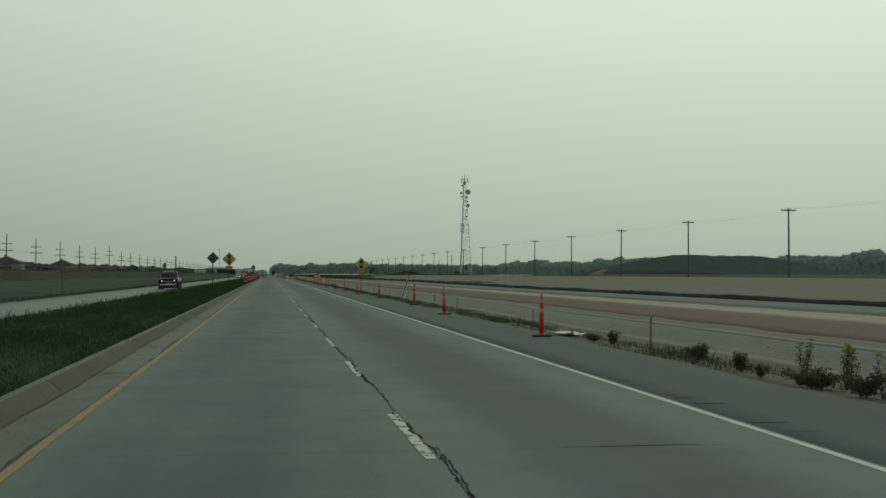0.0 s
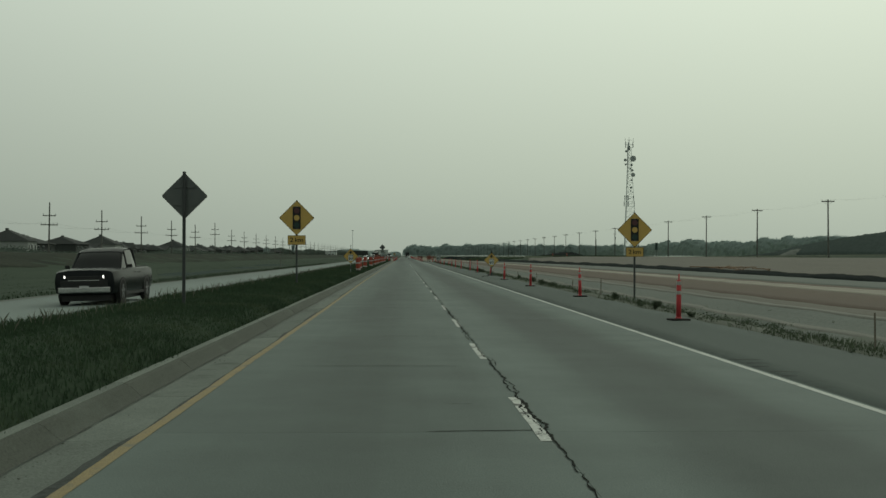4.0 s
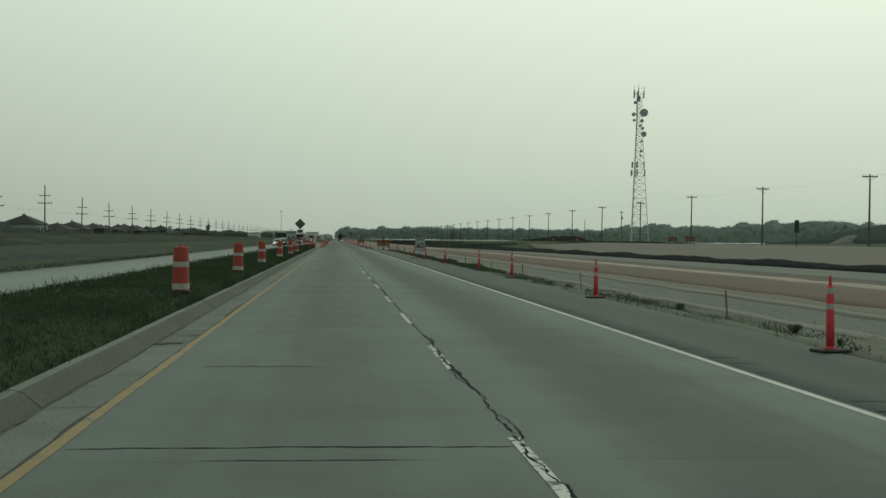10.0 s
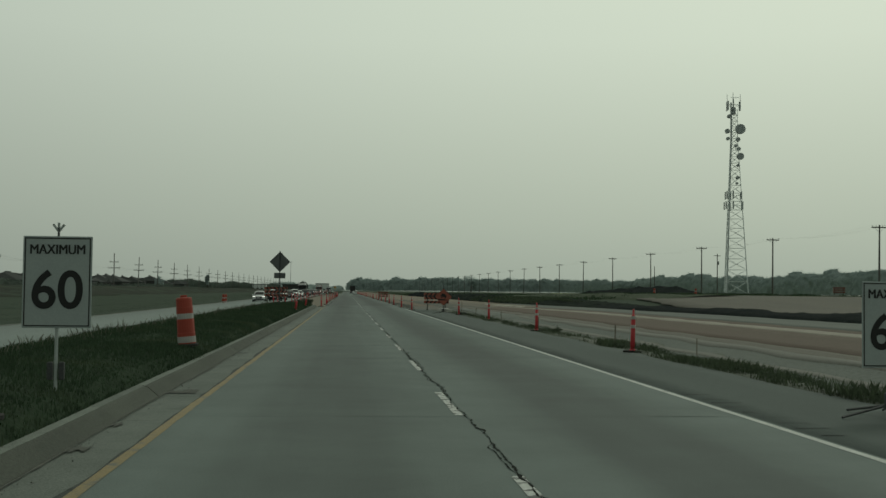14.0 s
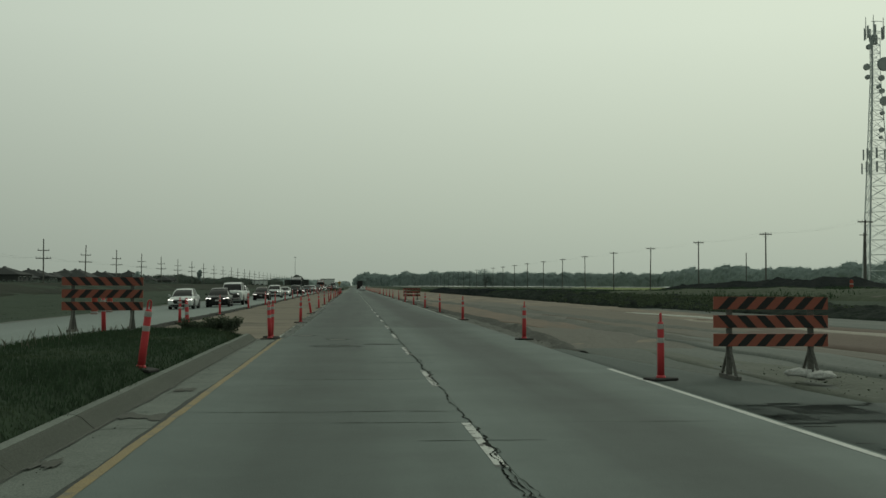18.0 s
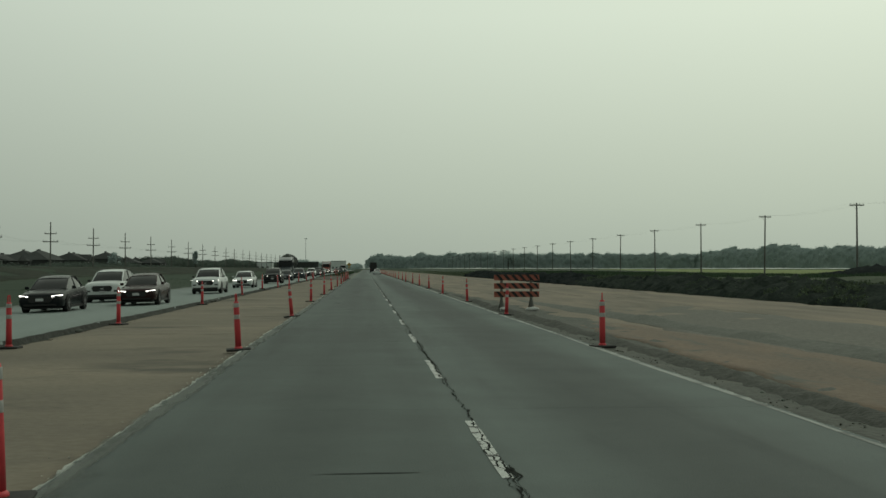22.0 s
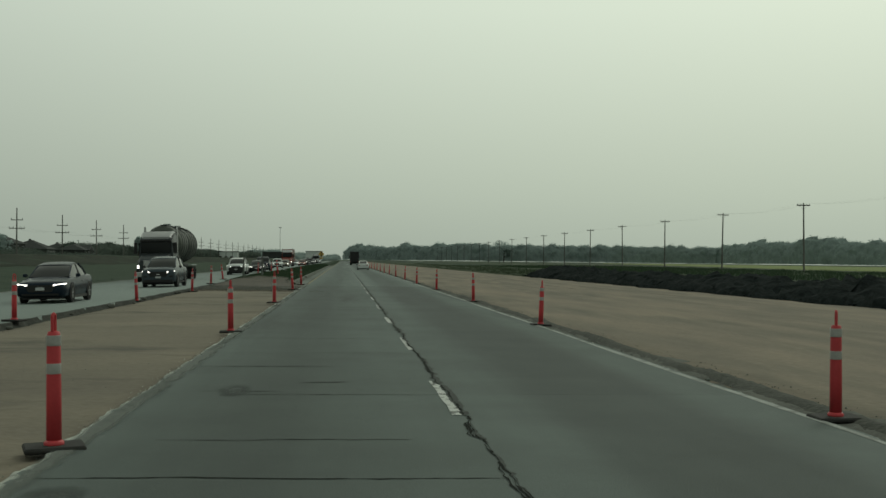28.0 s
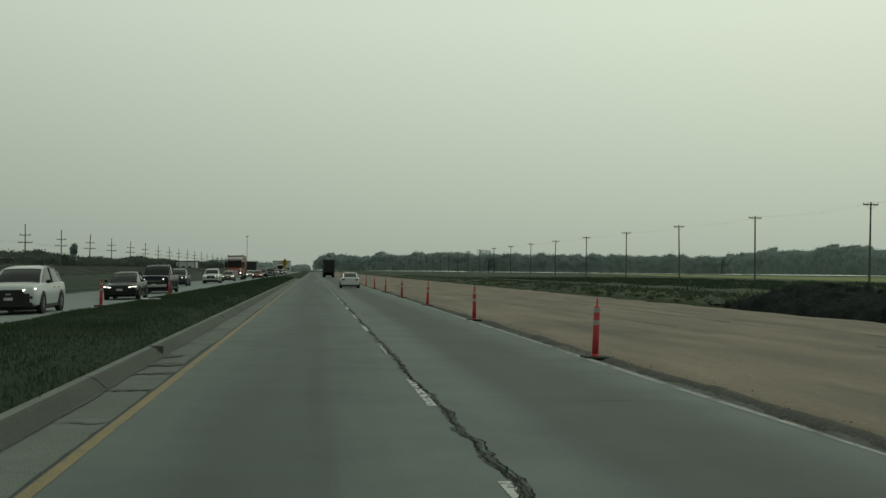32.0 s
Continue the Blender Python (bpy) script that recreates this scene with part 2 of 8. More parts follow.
def soft_edge(m):
    """Fades a thin stain out towards the ragged edge of its patch."""
    nt = m.node_tree
    N, L = nt.nodes.new, nt.links.new
    tc, geo = N("ShaderNodeTexCoord"), N("ShaderNodeNewGeometry")
    d = N("ShaderNodeVectorMath"); d.operation = "DISTANCE"; d.inputs[1].default_value = (0.5, 0.5, 0.0)
    flat = N("ShaderNodeVectorMath"); flat.operation = "MULTIPLY"; flat.inputs[1].default_value = (1, 1, 0)
    L(tc.outputs["Generated"], flat.inputs[0]); L(flat.outputs[0], d.inputs[0])
    mp = N("ShaderNodeMapping"); mp.inputs["Scale"].default_value = (2.2, 0.9, 1)
    no = N("ShaderNodeTexNoise"); no.inputs["Scale"].default_value = 1.3; no.inputs["Detail"].default_value = 6
    L(geo.outputs["Position"], mp.inputs[0]); L(mp.outputs[0], no.inputs[0])
    a = N("ShaderNodeMath"); a.operation = "MULTIPLY_ADD"; a.inputs[1].default_value = 0.55
    L(no.outputs[0], a.inputs[0]); L(d.outputs["Value"], a.inputs[2])
    r = N("ShaderNodeMapRange"); r.interpolation_type = "SMOOTHSTEP"
    r.inputs[1].default_value, r.inputs[2].default_value, r.inputs[3].default_value, r.inputs[4].default_value = 0.42, 0.72, 0.75, 0.0
    L(a.outputs[0], r.inputs[0]); L(r.outputs[0], nt.nodes["Principled BSDF"].inputs["Alpha"])


M_SOFTSTAIN = mat("soft_oil_stain", (0.046, 0.058, 0.053), (0.060, 0.074, 0.068), scale=2.0, fine=40, rough=0.8, bump=0.2)
M_PALEPATCH = mat("pale_dust_smear", (0.150, 0.166, 0.150), (0.118, 0.134, 0.121), scale=2.0, fine=40, rough=0.9, bump=0.2)
for stain_ in (M_SOFTSTAIN, M_PALEPATCH):
    soft_edge(stain_)
M_JOINT = mat("tar_joint_filler", (0.021, 0.023, 0.021), (0.034, 0.037, 0.034), scale=3, rough=0.95, spec=0.02)
M_SMEAR = mat("dark_tar_smear", (0.040, 0.047, 0.042), (0.055, 0.064, 0.058), scale=2.5, fine=40, rough=0.9, bump=0.3, grain=0.3, spots=(0.026, 0.030, 0.027), spot_scale=5.0, spot_lo=0.52, spot_hi=0.62)
M_YELLOW = mat("worn_yellow_line", (0.235, 0.180, 0.080), (0.175, 0.145, 0.078), scale=2.5, fine=70, rough=0.7, spots=(0.11, 0.118, 0.10), spot_scale=2.2,
               spot_lo=0.54, spot_hi=0.66)
M_WHITEOLD = mat("worn_grey_edge_line", (0.30, 0.32, 0.295), (0.20, 0.215, 0.198), scale=2.0, fine=70, rough=0.75, spots=(0.11, 0.118, 0.108), spot_scale=1.2, spot_lo=0.50, spot_hi=0.64)
M_WHITE = mat("white_edge_line", (0.48, 0.50, 0.47), (0.34, 0.36, 0.33), scale=2.0, fine=70, rough=0.7, spots=(0.15, 0.155, 0.145), spot_scale=1.8,
              spot_lo=0.62, spot_hi=0.70)
M_DASH = mat("chipped_lane_paint", (0.48, 0.50, 0.47), (0.33, 0.35, 0.33), scale=3.0, fine=70, rough=0.7, spots=(0.085, 0.09, 0.085), spot_scale=4.5,
             spot_lo=0.53, spot_hi=0.57)
M_GRASSGROUND = mat("dull_field_grass", (0.0331, 0.0515, 0.0331), (0.0432, 0.0607, 0.0386), scale=0.10, fine=6, rough=0.95, bump=0.6,
                    spots=(0.026, 0.042, 0.028), spot_scale=0.25, spot_lo=0.5, spot_hi=0.7, spec=0.1)
M_TURF = mat("median_turf", (0.0279, 0.0432, 0.0265), (0.0320, 0.0488, 0.0292), scale=0.5, fine=8, rough=0.95, bump=0.6, spec=0.05)
# Slope tone for berm_face, darker and browner than the field grass.
M_BERM = mat("brown_weedy_berm", (0.040, 0.045, 0.034), (0.028, 0.034, 0.026), scale=0.12, fine=2.5, rough=0.95, bump=0.6, spec=0.05, stretch=(1, 0.35, 1),
             spots=(0.022, 0.028, 0.022), spot_scale=0.2, spot_lo=0.5, spot_hi=0.66)
M_FIELDBLADE = mat("rough_field_blade", (0.0350, 0.0515, 0.0322), (0.0248, 0.0377, 0.0248), scale=0.06, fine=1.5, rough=0.85, bump=0, island=0.2, spec=0.05,
                   spots=(0.055, 0.066, 0.040), spot_scale=0.09, spot_lo=0.5, spot_hi=0.7)
M_WINDROW = mat("dark_loose_gravel", (0.060, 0.063, 0.053), (0.040, 0.043, 0.036), scale=2.2, fine=16, rough=0.96, bump=0.9, grain=0.3, spots=(0.088, 0.088, 0.073), spot_scale=2.6, spot_lo=0.58, spot_hi=0.66)
M_VERGEGROUND = mat("weedy_verge_soil", (0.0900, 0.1010, 0.0800), (0.0720, 0.0830, 0.0650), scale=0.5, fine=8, rough=0.95, bump=0.8, spots=(0.108, 0.116, 0.097), spot_scale=0.35, spot_lo=0.52, spot_hi=0.7, grain=0.2, stretch=(1, 0.4, 1))
# Lifted and blued a little to carry haze over the big mound.
M_MOUND = mat("dark_overgrown_earth", (0.0656, 0.0820, 0.0765), (0.0547, 0.0697, 0.0656), scale=0.25, fine=1.5, rough=0.95, bump=0.4, spec=0.0)
M_GREENFIELD = mat("green_crop_field", (0.052, 0.068, 0.040), (0.040, 0.054, 0.034), scale=0.06, fine=2, rough=0.95, bump=0.4, spec=0.1, stretch=(1, 0.3, 1))
M_CANOLA = mat("yellow_green_crop", (0.18, 0.215, 0.085), (0.14, 0.175, 0.075), scale=0.05, fine=3, rough=0.95, spec=0.1)
M_BLADE = mat("grass_blade", (0.0420, 0.0689, 0.0395), (0.0344, 0.0571, 0.0336), scale=0.35, fine=3, rough=0.85, bump=0, island=0.15, spec=0.05,
              spots=(0.070, 0.090, 0.052), spot_scale=0.5, spot_lo=0.50, spot_hi=0.72)
M_DRYBLADE = mat("dry_grass_blade", (0.135, 0.138, 0.105), (0.105, 0.110, 0.086), scale=0.6, fine=5, rough=0.8, bump=0, island=0.25, spec=0.05)
M_WEED = mat("dark_weed_leaf", (0.074, 0.094, 0.064), (0.055, 0.072, 0.050), scale=4, fine=20, rough=0.8, bump=0, island=0.25, spec=0.05)
M_VERGE = mat("verge_weed_blade", (0.0717, 0.0941, 0.0582), (0.0560, 0.0762, 0.0493), scale=0.5, fine=4, rough=0.85, bump=0, island=0.2, spec=0.05)
M_FLOWER = mat("yellow_weed_flower", (0.38, 0.28, 0.05), (0.28, 0.20, 0.05), scale=5, rough=0.8, bump=0)
M_GRAVEL = mat("grey_gravel", (0.1211, 0.1361, 0.1210), (0.0923, 0.1048, 0.0940), scale=0.35, fine=9, rough=0.95, bump=0.6, stretch=(1.4, 0.25, 1),
               spots=(0.1330, 0.146, 0.128), spot_scale=0.3, spot_lo=0.5, spot_hi=0.75, grain=0.18)
M_FILL = mat("grey_brown_fill", (0.124, 0.116, 0.096), (0.100, 0.097, 0.082), scale=0.3, fine=9, rough=0.95, bump=0.6, stretch=(1.4, 0.15, 1), grain=0.15)
M_GRAVELD = mat("dark_shoulder_gravel", (0.088, 0.093, 0.080), (0.067, 0.070, 0.061), scale=0.7, fine=14, rough=0.95, bump=0.7,
                spots=(0.116, 0.116, 0.098), spot_scale=0.5, grain=0.22)
M_BROWN = mat("damp_brown_subgrade", (0.102, 0.076, 0.058), (0.084, 0.066, 0.052), scale=0.25, fine=10, rough=0.95, stretch=(1, 0.12, 1), bump=0.5, grain=0.15)
M_PALE = mat("pale_limestone_base", (0.275, 0.258, 0.215), (0.205, 0.190, 0.155), scale=0.5, fine=10, rough=0.92, stretch=(1.5, 0.06, 1), bump=0.4, mixfac=0.9)
M_PALEDULL = mat("dull_pale_gravel", (0.158, 0.160, 0.140), (0.128, 0.131, 0.115), scale=0.4, fine=9, rough=0.95, stretch=(1.4, 0.15, 1), bump=0.5, grain=0.15)
M_STONY = mat("stony_brown_fill", (0.104, 0.090, 0.075), (0.066, 0.060, 0.052), scale=1.6, fine=14, rough=0.95, bump=0.8, grain=0.25, spots=(0.135, 0.128, 0.108), spot_scale=3.0, spot_lo=0.58, spot_hi=0.7)
M_SAND = mat("tan_compacted_sand", (0.210, 0.174, 0.128), (0.122, 0.107, 0.084), scale=0.9, fine=9, rough=0.95, stretch=(0.7, 0.12, 1), bump=0.6, mixfac=0.9,
             spots=(0.098, 0.090, 0.071), spot_scale=0.6, spot_lo=0.52, spot_hi=0.70, grain=0.12, turn=14)
M_SANDMED = mat("tan_sand_with_damp_smears", (0.194, 0.167, 0.124), (0.124, 0.109, 0.085), scale=0.34, fine=9, rough=0.95, stretch=(0.45, 0.9, 1), bump=0.7, mixfac=0.85,
                spots=(0.078, 0.072, 0.057), spot_scale=0.42, spot_lo=0.53, spot_hi=0.66, grain=0.10, turn=-22)
M_RUSTFILL = mat("rusty_brown_fill", (0.1638, 0.1214, 0.0883), (0.1178, 0.0994, 0.0773), scale=0.8, fine=10, rough=0.95, stretch=(1, 0.25, 1), bump=0.7, mixfac=0.9,
                 spots=(0.105, 0.100, 0.082), spot_scale=1.2, spot_lo=0.54, spot_hi=0.64, grain=0.18)
M_SWELL = mat("grey_loose_fill", (0.108, 0.112, 0.096), (0.080, 0.084, 0.072), scale=1.5, fine=12, rough=0.95, bump=0.8, grain=0.2)
# Much darker than the carriageway concrete whose broken edge it covers.
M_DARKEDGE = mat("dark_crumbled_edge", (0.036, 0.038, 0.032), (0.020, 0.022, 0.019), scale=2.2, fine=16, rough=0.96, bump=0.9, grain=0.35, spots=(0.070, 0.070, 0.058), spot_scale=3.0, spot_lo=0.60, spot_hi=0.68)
M_RUT = mat("damp_wheel_rut", (0.128, 0.114, 0.089), (0.108, 0.098, 0.078), scale=0.6, fine=9, rough=0.95, stretch=(1, 0.2, 1), bump=0.5, grain=0.12)
M_BASE = mat("dusty_grey_road_base", (0.1197, 0.1173, 0.0984), (0.0968, 0.0935, 0.0779), scale=0.12, fine=9, rough=0.95, stretch=(1.5, 0.15, 1), bump=0.5,
             spots=(0.098, 0.094, 0.080), spot_scale=0.2, spot_lo=0.52, spot_hi=0.72)
M_SOIL = mat("black_topsoil", (0.0125, 0.0165, 0.0165), (0.022, 0.027, 0.026), scale=1.6, fine=5, rough=0.98, bump=1.0, spec=0.02, grain=0.35)
M_SOILWEED = mat("weedy_topsoil", (0.016, 0.021, 0.019), (0.034, 0.045, 0.034), scale=0.9, fine=5, rough=0.98, bump=1.0, spec=0.02, grain=0.3)
M_STONE = mat("loose_stone", (0.140, 0.146, 0.130), (0.095, 0.101, 0.090), scale=3, rough=0.95, island=0.25)
M_BACK = mat("sign_back_metal", (0.105, 0.115, 0.112), (0.08, 0.09, 0.088), scale=3, rough=0.5, metal=0.3, bump=0, grain=0.05)
M_SIGNY = mat("sign_yellow_sheeting", (0.50, 0.335, 0.092), (0.45, 0.300, 0.085), scale=2, rough=0.5, bump=0, grain=0.05)
M_SIGNO = mat("sign_orange_sheeting", (0.255, 0.076, 0.050), (0.22, 0.068, 0.046), scale=2, rough=0.55, bump=0, grain=0.05)
M_SIGNW = mat("sign_white_sheeting", (0.52, 0.56, 0.54), (0.46, 0.50, 0.48), scale=2, rough=0.45, bump=0, grain=0.05)
# White sheeting greyed in colour for a face turned from the sun.
M_SHEET = mat("grey_reflective_sheeting", (0.30, 0.345, 0.335), (0.25, 0.29, 0.285), scale=2, rough=0.5, bump=0, grain=0.05)
M_BLACK = mat("black_print", (0.012, 0.013, 0.013), scale=4, rough=0.5, bump=0, grain=0.05)
M_REDL = mat("sign_red_disc", (0.085, 0.032, 0.036), scale=4, rough=0.5, bump=0, grain=0.05)
M_GREENL = mat("sign_green_disc", (0.018, 0.044, 0.038), scale=4, rough=0.5, bump=0, grain=0.05)
M_POST = mat("orange_channelizer_plastic", (0.48, 0.048, 0.055), (0.39, 0.041, 0.047), scale=5, fine=30, rough=0.5, bump=0.05, rnd=0.12, grain=0.05)
M_DRUM = mat("orange_drum_plastic", (0.29, 0.044, 0.026), (0.23, 0.038, 0.024), scale=4, fine=30, rough=0.55, bump=0.05, rnd=0.08, grain=0.05)
M_BAND = mat("grey_white_reflective_band", (0.3400, 0.3400, 0.3187), (0.2465, 0.2465, 0.2295), scale=8, rough=0.5, bump=0, grain=0.05)
M_RUBBER = mat("black_rubber_base", (0.022, 0.022, 0.021), (0.038, 0.036, 0.032), scale=5, rough=0.85, grain=0.05)
M_WOOD = mat("weathered_timber", (0.1150, 0.1150, 0.1025), (0.0850, 0.0875, 0.0788), scale=3, fine=30, rough=0.9, stretch=(1, 1, 0.2), rnd=0.15)
M_RUSTY = mat("rusty_brown_pole", (0.20, 0.125, 0.075), (0.13, 0.085, 0.055), scale=3, rough=0.9, rnd=0.25)
M_TIMBER = mat("raw_timber_stake", (0.16, 0.14, 0.11), (0.10, 0.09, 0.075), scale=5, rough=0.9, rnd=0.2)
M_STEEL = mat("galvanised_steel", (0.3100, 0.3488, 0.3332), (0.2480, 0.2790, 0.2666), scale=3, rough=0.6, metal=0.0, bump=0, grain=0.05)
M_DARKSTEEL = mat("dark_painted_steel", (0.055, 0.06, 0.06), (0.04, 0.045, 0.045), scale=3, rough=0.6, metal=0.2, bump=0)
M_WIRE = mat("power_cable", (0.19, 0.21, 0.20), scale=3, rough=0.6, bump=0)
M_DISH = mat("antenna_radome", (0.3150, 0.3525, 0.3450), (0.2550, 0.2850, 0.2820), scale=3, rough=0.6, bump=0, grain=0.05)
M_MAST = mat("galvanised_mast_steel", (0.58, 0.64, 0.62), (0.50, 0.55, 0.535), scale=2, rough=0.7, bump=0, grain=0.05)
M_BAG = mat("white_sandbag", (0.44, 0.45, 0.43), (0.30, 0.31, 0.295), scale=6, rough=0.9)
M_TYRE = mat("tyre_rubber", (0.016, 0.016, 0.016), scale=5, rough=0.85)
M_RIM = mat("alloy_rim", (0.30, 0.31, 0.31), (0.22, 0.23, 0.23), scale=6, rough=0.35, metal=0.8, bump=0)
M_GLASS = mat("tinted_car_glass", (0.006, 0.008, 0.008), scale=2, rough=0.06, bump=0, spec=0.3)
M_TRIM = mat("black_car_trim", (0.014, 0.014, 0.014), scale=3, rough=0.5, bump=0)
M_CHROME = mat("chrome_trim", (0.5, 0.5, 0.5), scale=3, rough=0.2, metal=1.0, bump=0)
M_LAMPON = mat("lit_headlight", (0.8, 0.8, 0.75), scale=3, rough=0.2, bump=0, emit=(1.0, 0.97, 0.88, 2.6))
M_LAMPOFF = mat("clear_lamp_lens", (0.42, 0.44, 0.44), scale=3, rough=0.15, bump=0)
M_TAIL = mat("red_tail_lamp", (0.20, 0.012, 0.012), scale=3, rough=0.25, bump=0)
M_PLATE = mat("blank_number_plate", (0.42, 0.43, 0.43), scale=3, rough=0.5, bump=0)
M_BRICK = mat("house_siding", (0.060, 0.067, 0.062), (0.045, 0.05, 0.047), scale=0.4, rough=0.9, rnd=0.35)
M_ROOF = mat("dark_shingle_roof", (0.040, 0.045, 0.043), (0.032, 0.036, 0.034), scale=0.8, fine=6, rough=0.95, rnd=0.15)
M_PALEWALL = mat("pale_house_siding", (0.30, 0.32, 0.30), (0.25, 0.27, 0.255), scale=0.4, rough=0.9, grain=0.06)
M_WINDOW = mat("house_window_glass", (0.03, 0.035, 0.035), scale=1, rough=0.1, bump=0)
M_LEAF = mat("garden_leaf", (0.118, 0.146, 0.124), (0.096, 0.121, 0.104), scale=0.05, fine=1, rough=0.95, bump=0, island=0.12, spec=0.0)
# Distance haze is put into this leaf colour, paler and bluer than foliage.
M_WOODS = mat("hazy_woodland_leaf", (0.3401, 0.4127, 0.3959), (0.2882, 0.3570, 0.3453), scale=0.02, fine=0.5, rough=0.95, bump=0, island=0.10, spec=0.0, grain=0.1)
for leaf_, k_ in ((M_LEAF, 0.5), (M_WOODS, 0.5), (M_VERGE, 0.35), (M_WEED, 0.35), (M_BLADE, 0.3)):
    leafy(leaf_, k_)
M_BARK = mat("bark", (0.06, 0.052, 0.042), scale=2, rough=0.95)
M_FENCE = mat("grey_board_fence", (0.10, 0.10, 0.095), (0.075, 0.075, 0.07), scale=0.5, rough=0.9)
M_LITTER = mat("pale_plastic_litter", (0.55, 0.58, 0.56), scale=4, rough=0.5)
PAINT = {k: mat(k + "_car_paint", c, tuple(v * 0.92 for v in c), scale=1.5, fine=8, rough=0.25, bump=0, spec=0.35 if c[0] > 0.1 else 0.10, grain=0.04) for k, c in {
    "white": (0.50, 0.53, 0.52), "black": (0.010, 0.012, 0.013), "maroon": (0.026, 0.013, 0.013), "grey": (0.045, 0.052, 0.055), "dark_blue": (0.010, 0.017, 0.027),
    "silver": (0.27, 0.28, 0.28), "red": (0.16, 0.030, 0.018), "dark_grey": (0.014, 0.017, 0.018), "steel_blue": (0.05, 0.064, 0.074), "beige": (0.22, 0.20, 0.16)}.items()}
M_TANK = mat("dull_green_tank", (0.075, 0.085, 0.072), (0.050, 0.058, 0.050), scale=0.8, rough=0.5, metal=0.2, bump=0)


# ---------------------------------------------------------------- mesh helpers
def part(name, bm, material, parent=None, label="", smooth=False):
    me = bpy.data.meshes.new(name)
    bm.to_mesh(me)
    bm.free()
    me.materials.append(material)
    if smooth:
        for p in me.polygons:
            p.use_smooth = True
    ob = new(name, me)
    if parent is not None:
        ob.parent = parent
    if label:
        ob["label"] = label
    return ob


def thing(name, label, category, group="", kind="", at=(0, 0, 0)):
    e = new(name)
    e.location = at
    return tagged(e, label, category, group, kind)


def box(bm, x0, x1, y0, y1, z0, z1, m=None, bevel=0.0):
    r = bmesh.ops.create_cube(bm, size=1.0)
    vs = r["verts"]
    for v in vs:
        v.co = Vector((x0 + (v.co.x + 0.5) * (x1 - x0), y0 + (v.co.y + 0.5) * (y1 - y0), z0 + (v.co.z + 0.5) * (z1 - z0)))
    if bevel:
        es = list({e for v in vs for e in v.link_edges})
        rr = bmesh.ops.bevel(bm, geom=es, offset=bevel, segments=1, affect="EDGES")
        vs = list({v for f in rr["faces"] for v in f.verts} | {v for v in vs if v.is_valid})
    if m is not None:
        bmesh.ops.transform(bm, matrix=m, verts=[v for v in vs if v.is_valid])
    return bm


def B(x0, x1, y0, y1, z0, z1, m=None, bevel=0.0):
    return box(bmesh.new(), x0, x1, y0, y1, z0, z1, m, bevel)


def cyl(bm, p0, p1, r0, r1=None, seg=10, caps=True):
    p0, p1 = Vector(p0), Vector(p1)
    r1 = r0 if r1 is None else r1
    d = p1 - p0
    q = d.to_track_quat("Z", "Y").to_matrix().to_4x4()
    m = Matrix.Translation((p0 + p1) / 2) @ q
    bmesh.ops.create_cone(bm, cap_ends=caps, cap_tris=False, segments=seg, radius1=max(r0, 1e-4), radius2=max(r1, 1e-4), depth=d.length, matrix=m)
    return bm


def C(p0, p1, r0, r1=None, seg=10):
    return cyl(bmesh.new(), p0, p1, r0, r1, seg)


def poly(pts, depth, m=None):
    """A flat outline in x and z, given thickness along y."""
    bm = bmesh.new()
    f = bm.faces.new([bm.verts.new((x, 0, z)) for x, z in pts])
    r = bmesh.ops.extrude_face_region(bm, geom=[f])
    vs = [v for v in r["geom"] if isinstance(v, bmesh.types.BMVert)]
    bmesh.ops.translate(bm, verts=vs, vec=(0, depth, 0))
    bmesh.ops.recalc_face_normals(bm, faces=bm.faces)
    if m is not None:
        bmesh.ops.transform(bm, matrix=m, verts=bm.verts)
    return bm


def disc(cx, cz, r, y, depth=0.004, seg=24):
    return poly([(cx + r * math.cos(a), cz + r * math.sin(a)) for a in (2 * math.pi * i / seg for i in range(seg))], depth, Matrix.Translation((0, y, 0)))


def lathe(profile, seg=20):
    bm = bmesh.new()
    rings = []
    for r, z in profile:
        rings.append([bm.verts.new((r * math.cos(2 * math.pi * i / seg), r * math.sin(2 * math.pi * i / seg), z)) for i in range(seg)])
    for a, b in zip(rings, rings[1:]):
        for i in range(seg):
            bm.faces.new((a[i], a[(i + 1) % seg], b[(i + 1) % seg], b[i]))
    bm.faces.new(rings[0][::-1])
    bm.faces.new(rings[-1])
    return bm


def lettering(text, size, width, at):
    """Raised print facing -y, centred on at, squeezed to the width."""
    cu = bpy.data.curves.new("print", "FONT")
    cu.body, cu.size, cu.align_x, cu.align_y, cu.extrude = text, size, "CENTER", "CENTER", 0.002
    cu.offset = size * 0.016 if len(text) < 5 else 0.0
    ob = bpy.data.objects.new("print", cu)
    scene.collection.objects.link(ob)
    me = bpy.data.meshes.new_from_object(ob.evaluated_get(bpy.context.evaluated_depsgraph_get()))
    bpy.data.objects.remove(ob)
    bm = bmesh.new()
    bm.from_mesh(me)
    bpy.data.meshes.remove(me)
    xs = [v.co.x for v in bm.verts]
    k = width / (max(xs) - min(xs))
    bmesh.ops.transform(bm, matrix=Matrix.Translation(at) @ pose(0, 0, 0, 90) @ Matrix.Diagonal((k, 1, 1, 1)), verts=bm.verts)
    if len(text) >= 5:
        # heavier strokes: the same print laid twice more, a hair aside
        base_geom = bm.verts[:] + bm.edges[:] + bm.faces[:]
        for dx, dy in ((-0.028, -0.0006), (0.028, -0.0012)):
            dup = bmesh.ops.duplicate(bm, geom=base_geom)["geom"]
            bmesh.ops.translate(bm, vec=(dx * size, dy, 0), verts=[v for v in dup if isinstance(v, bmesh.types.BMVert)])
    return bm


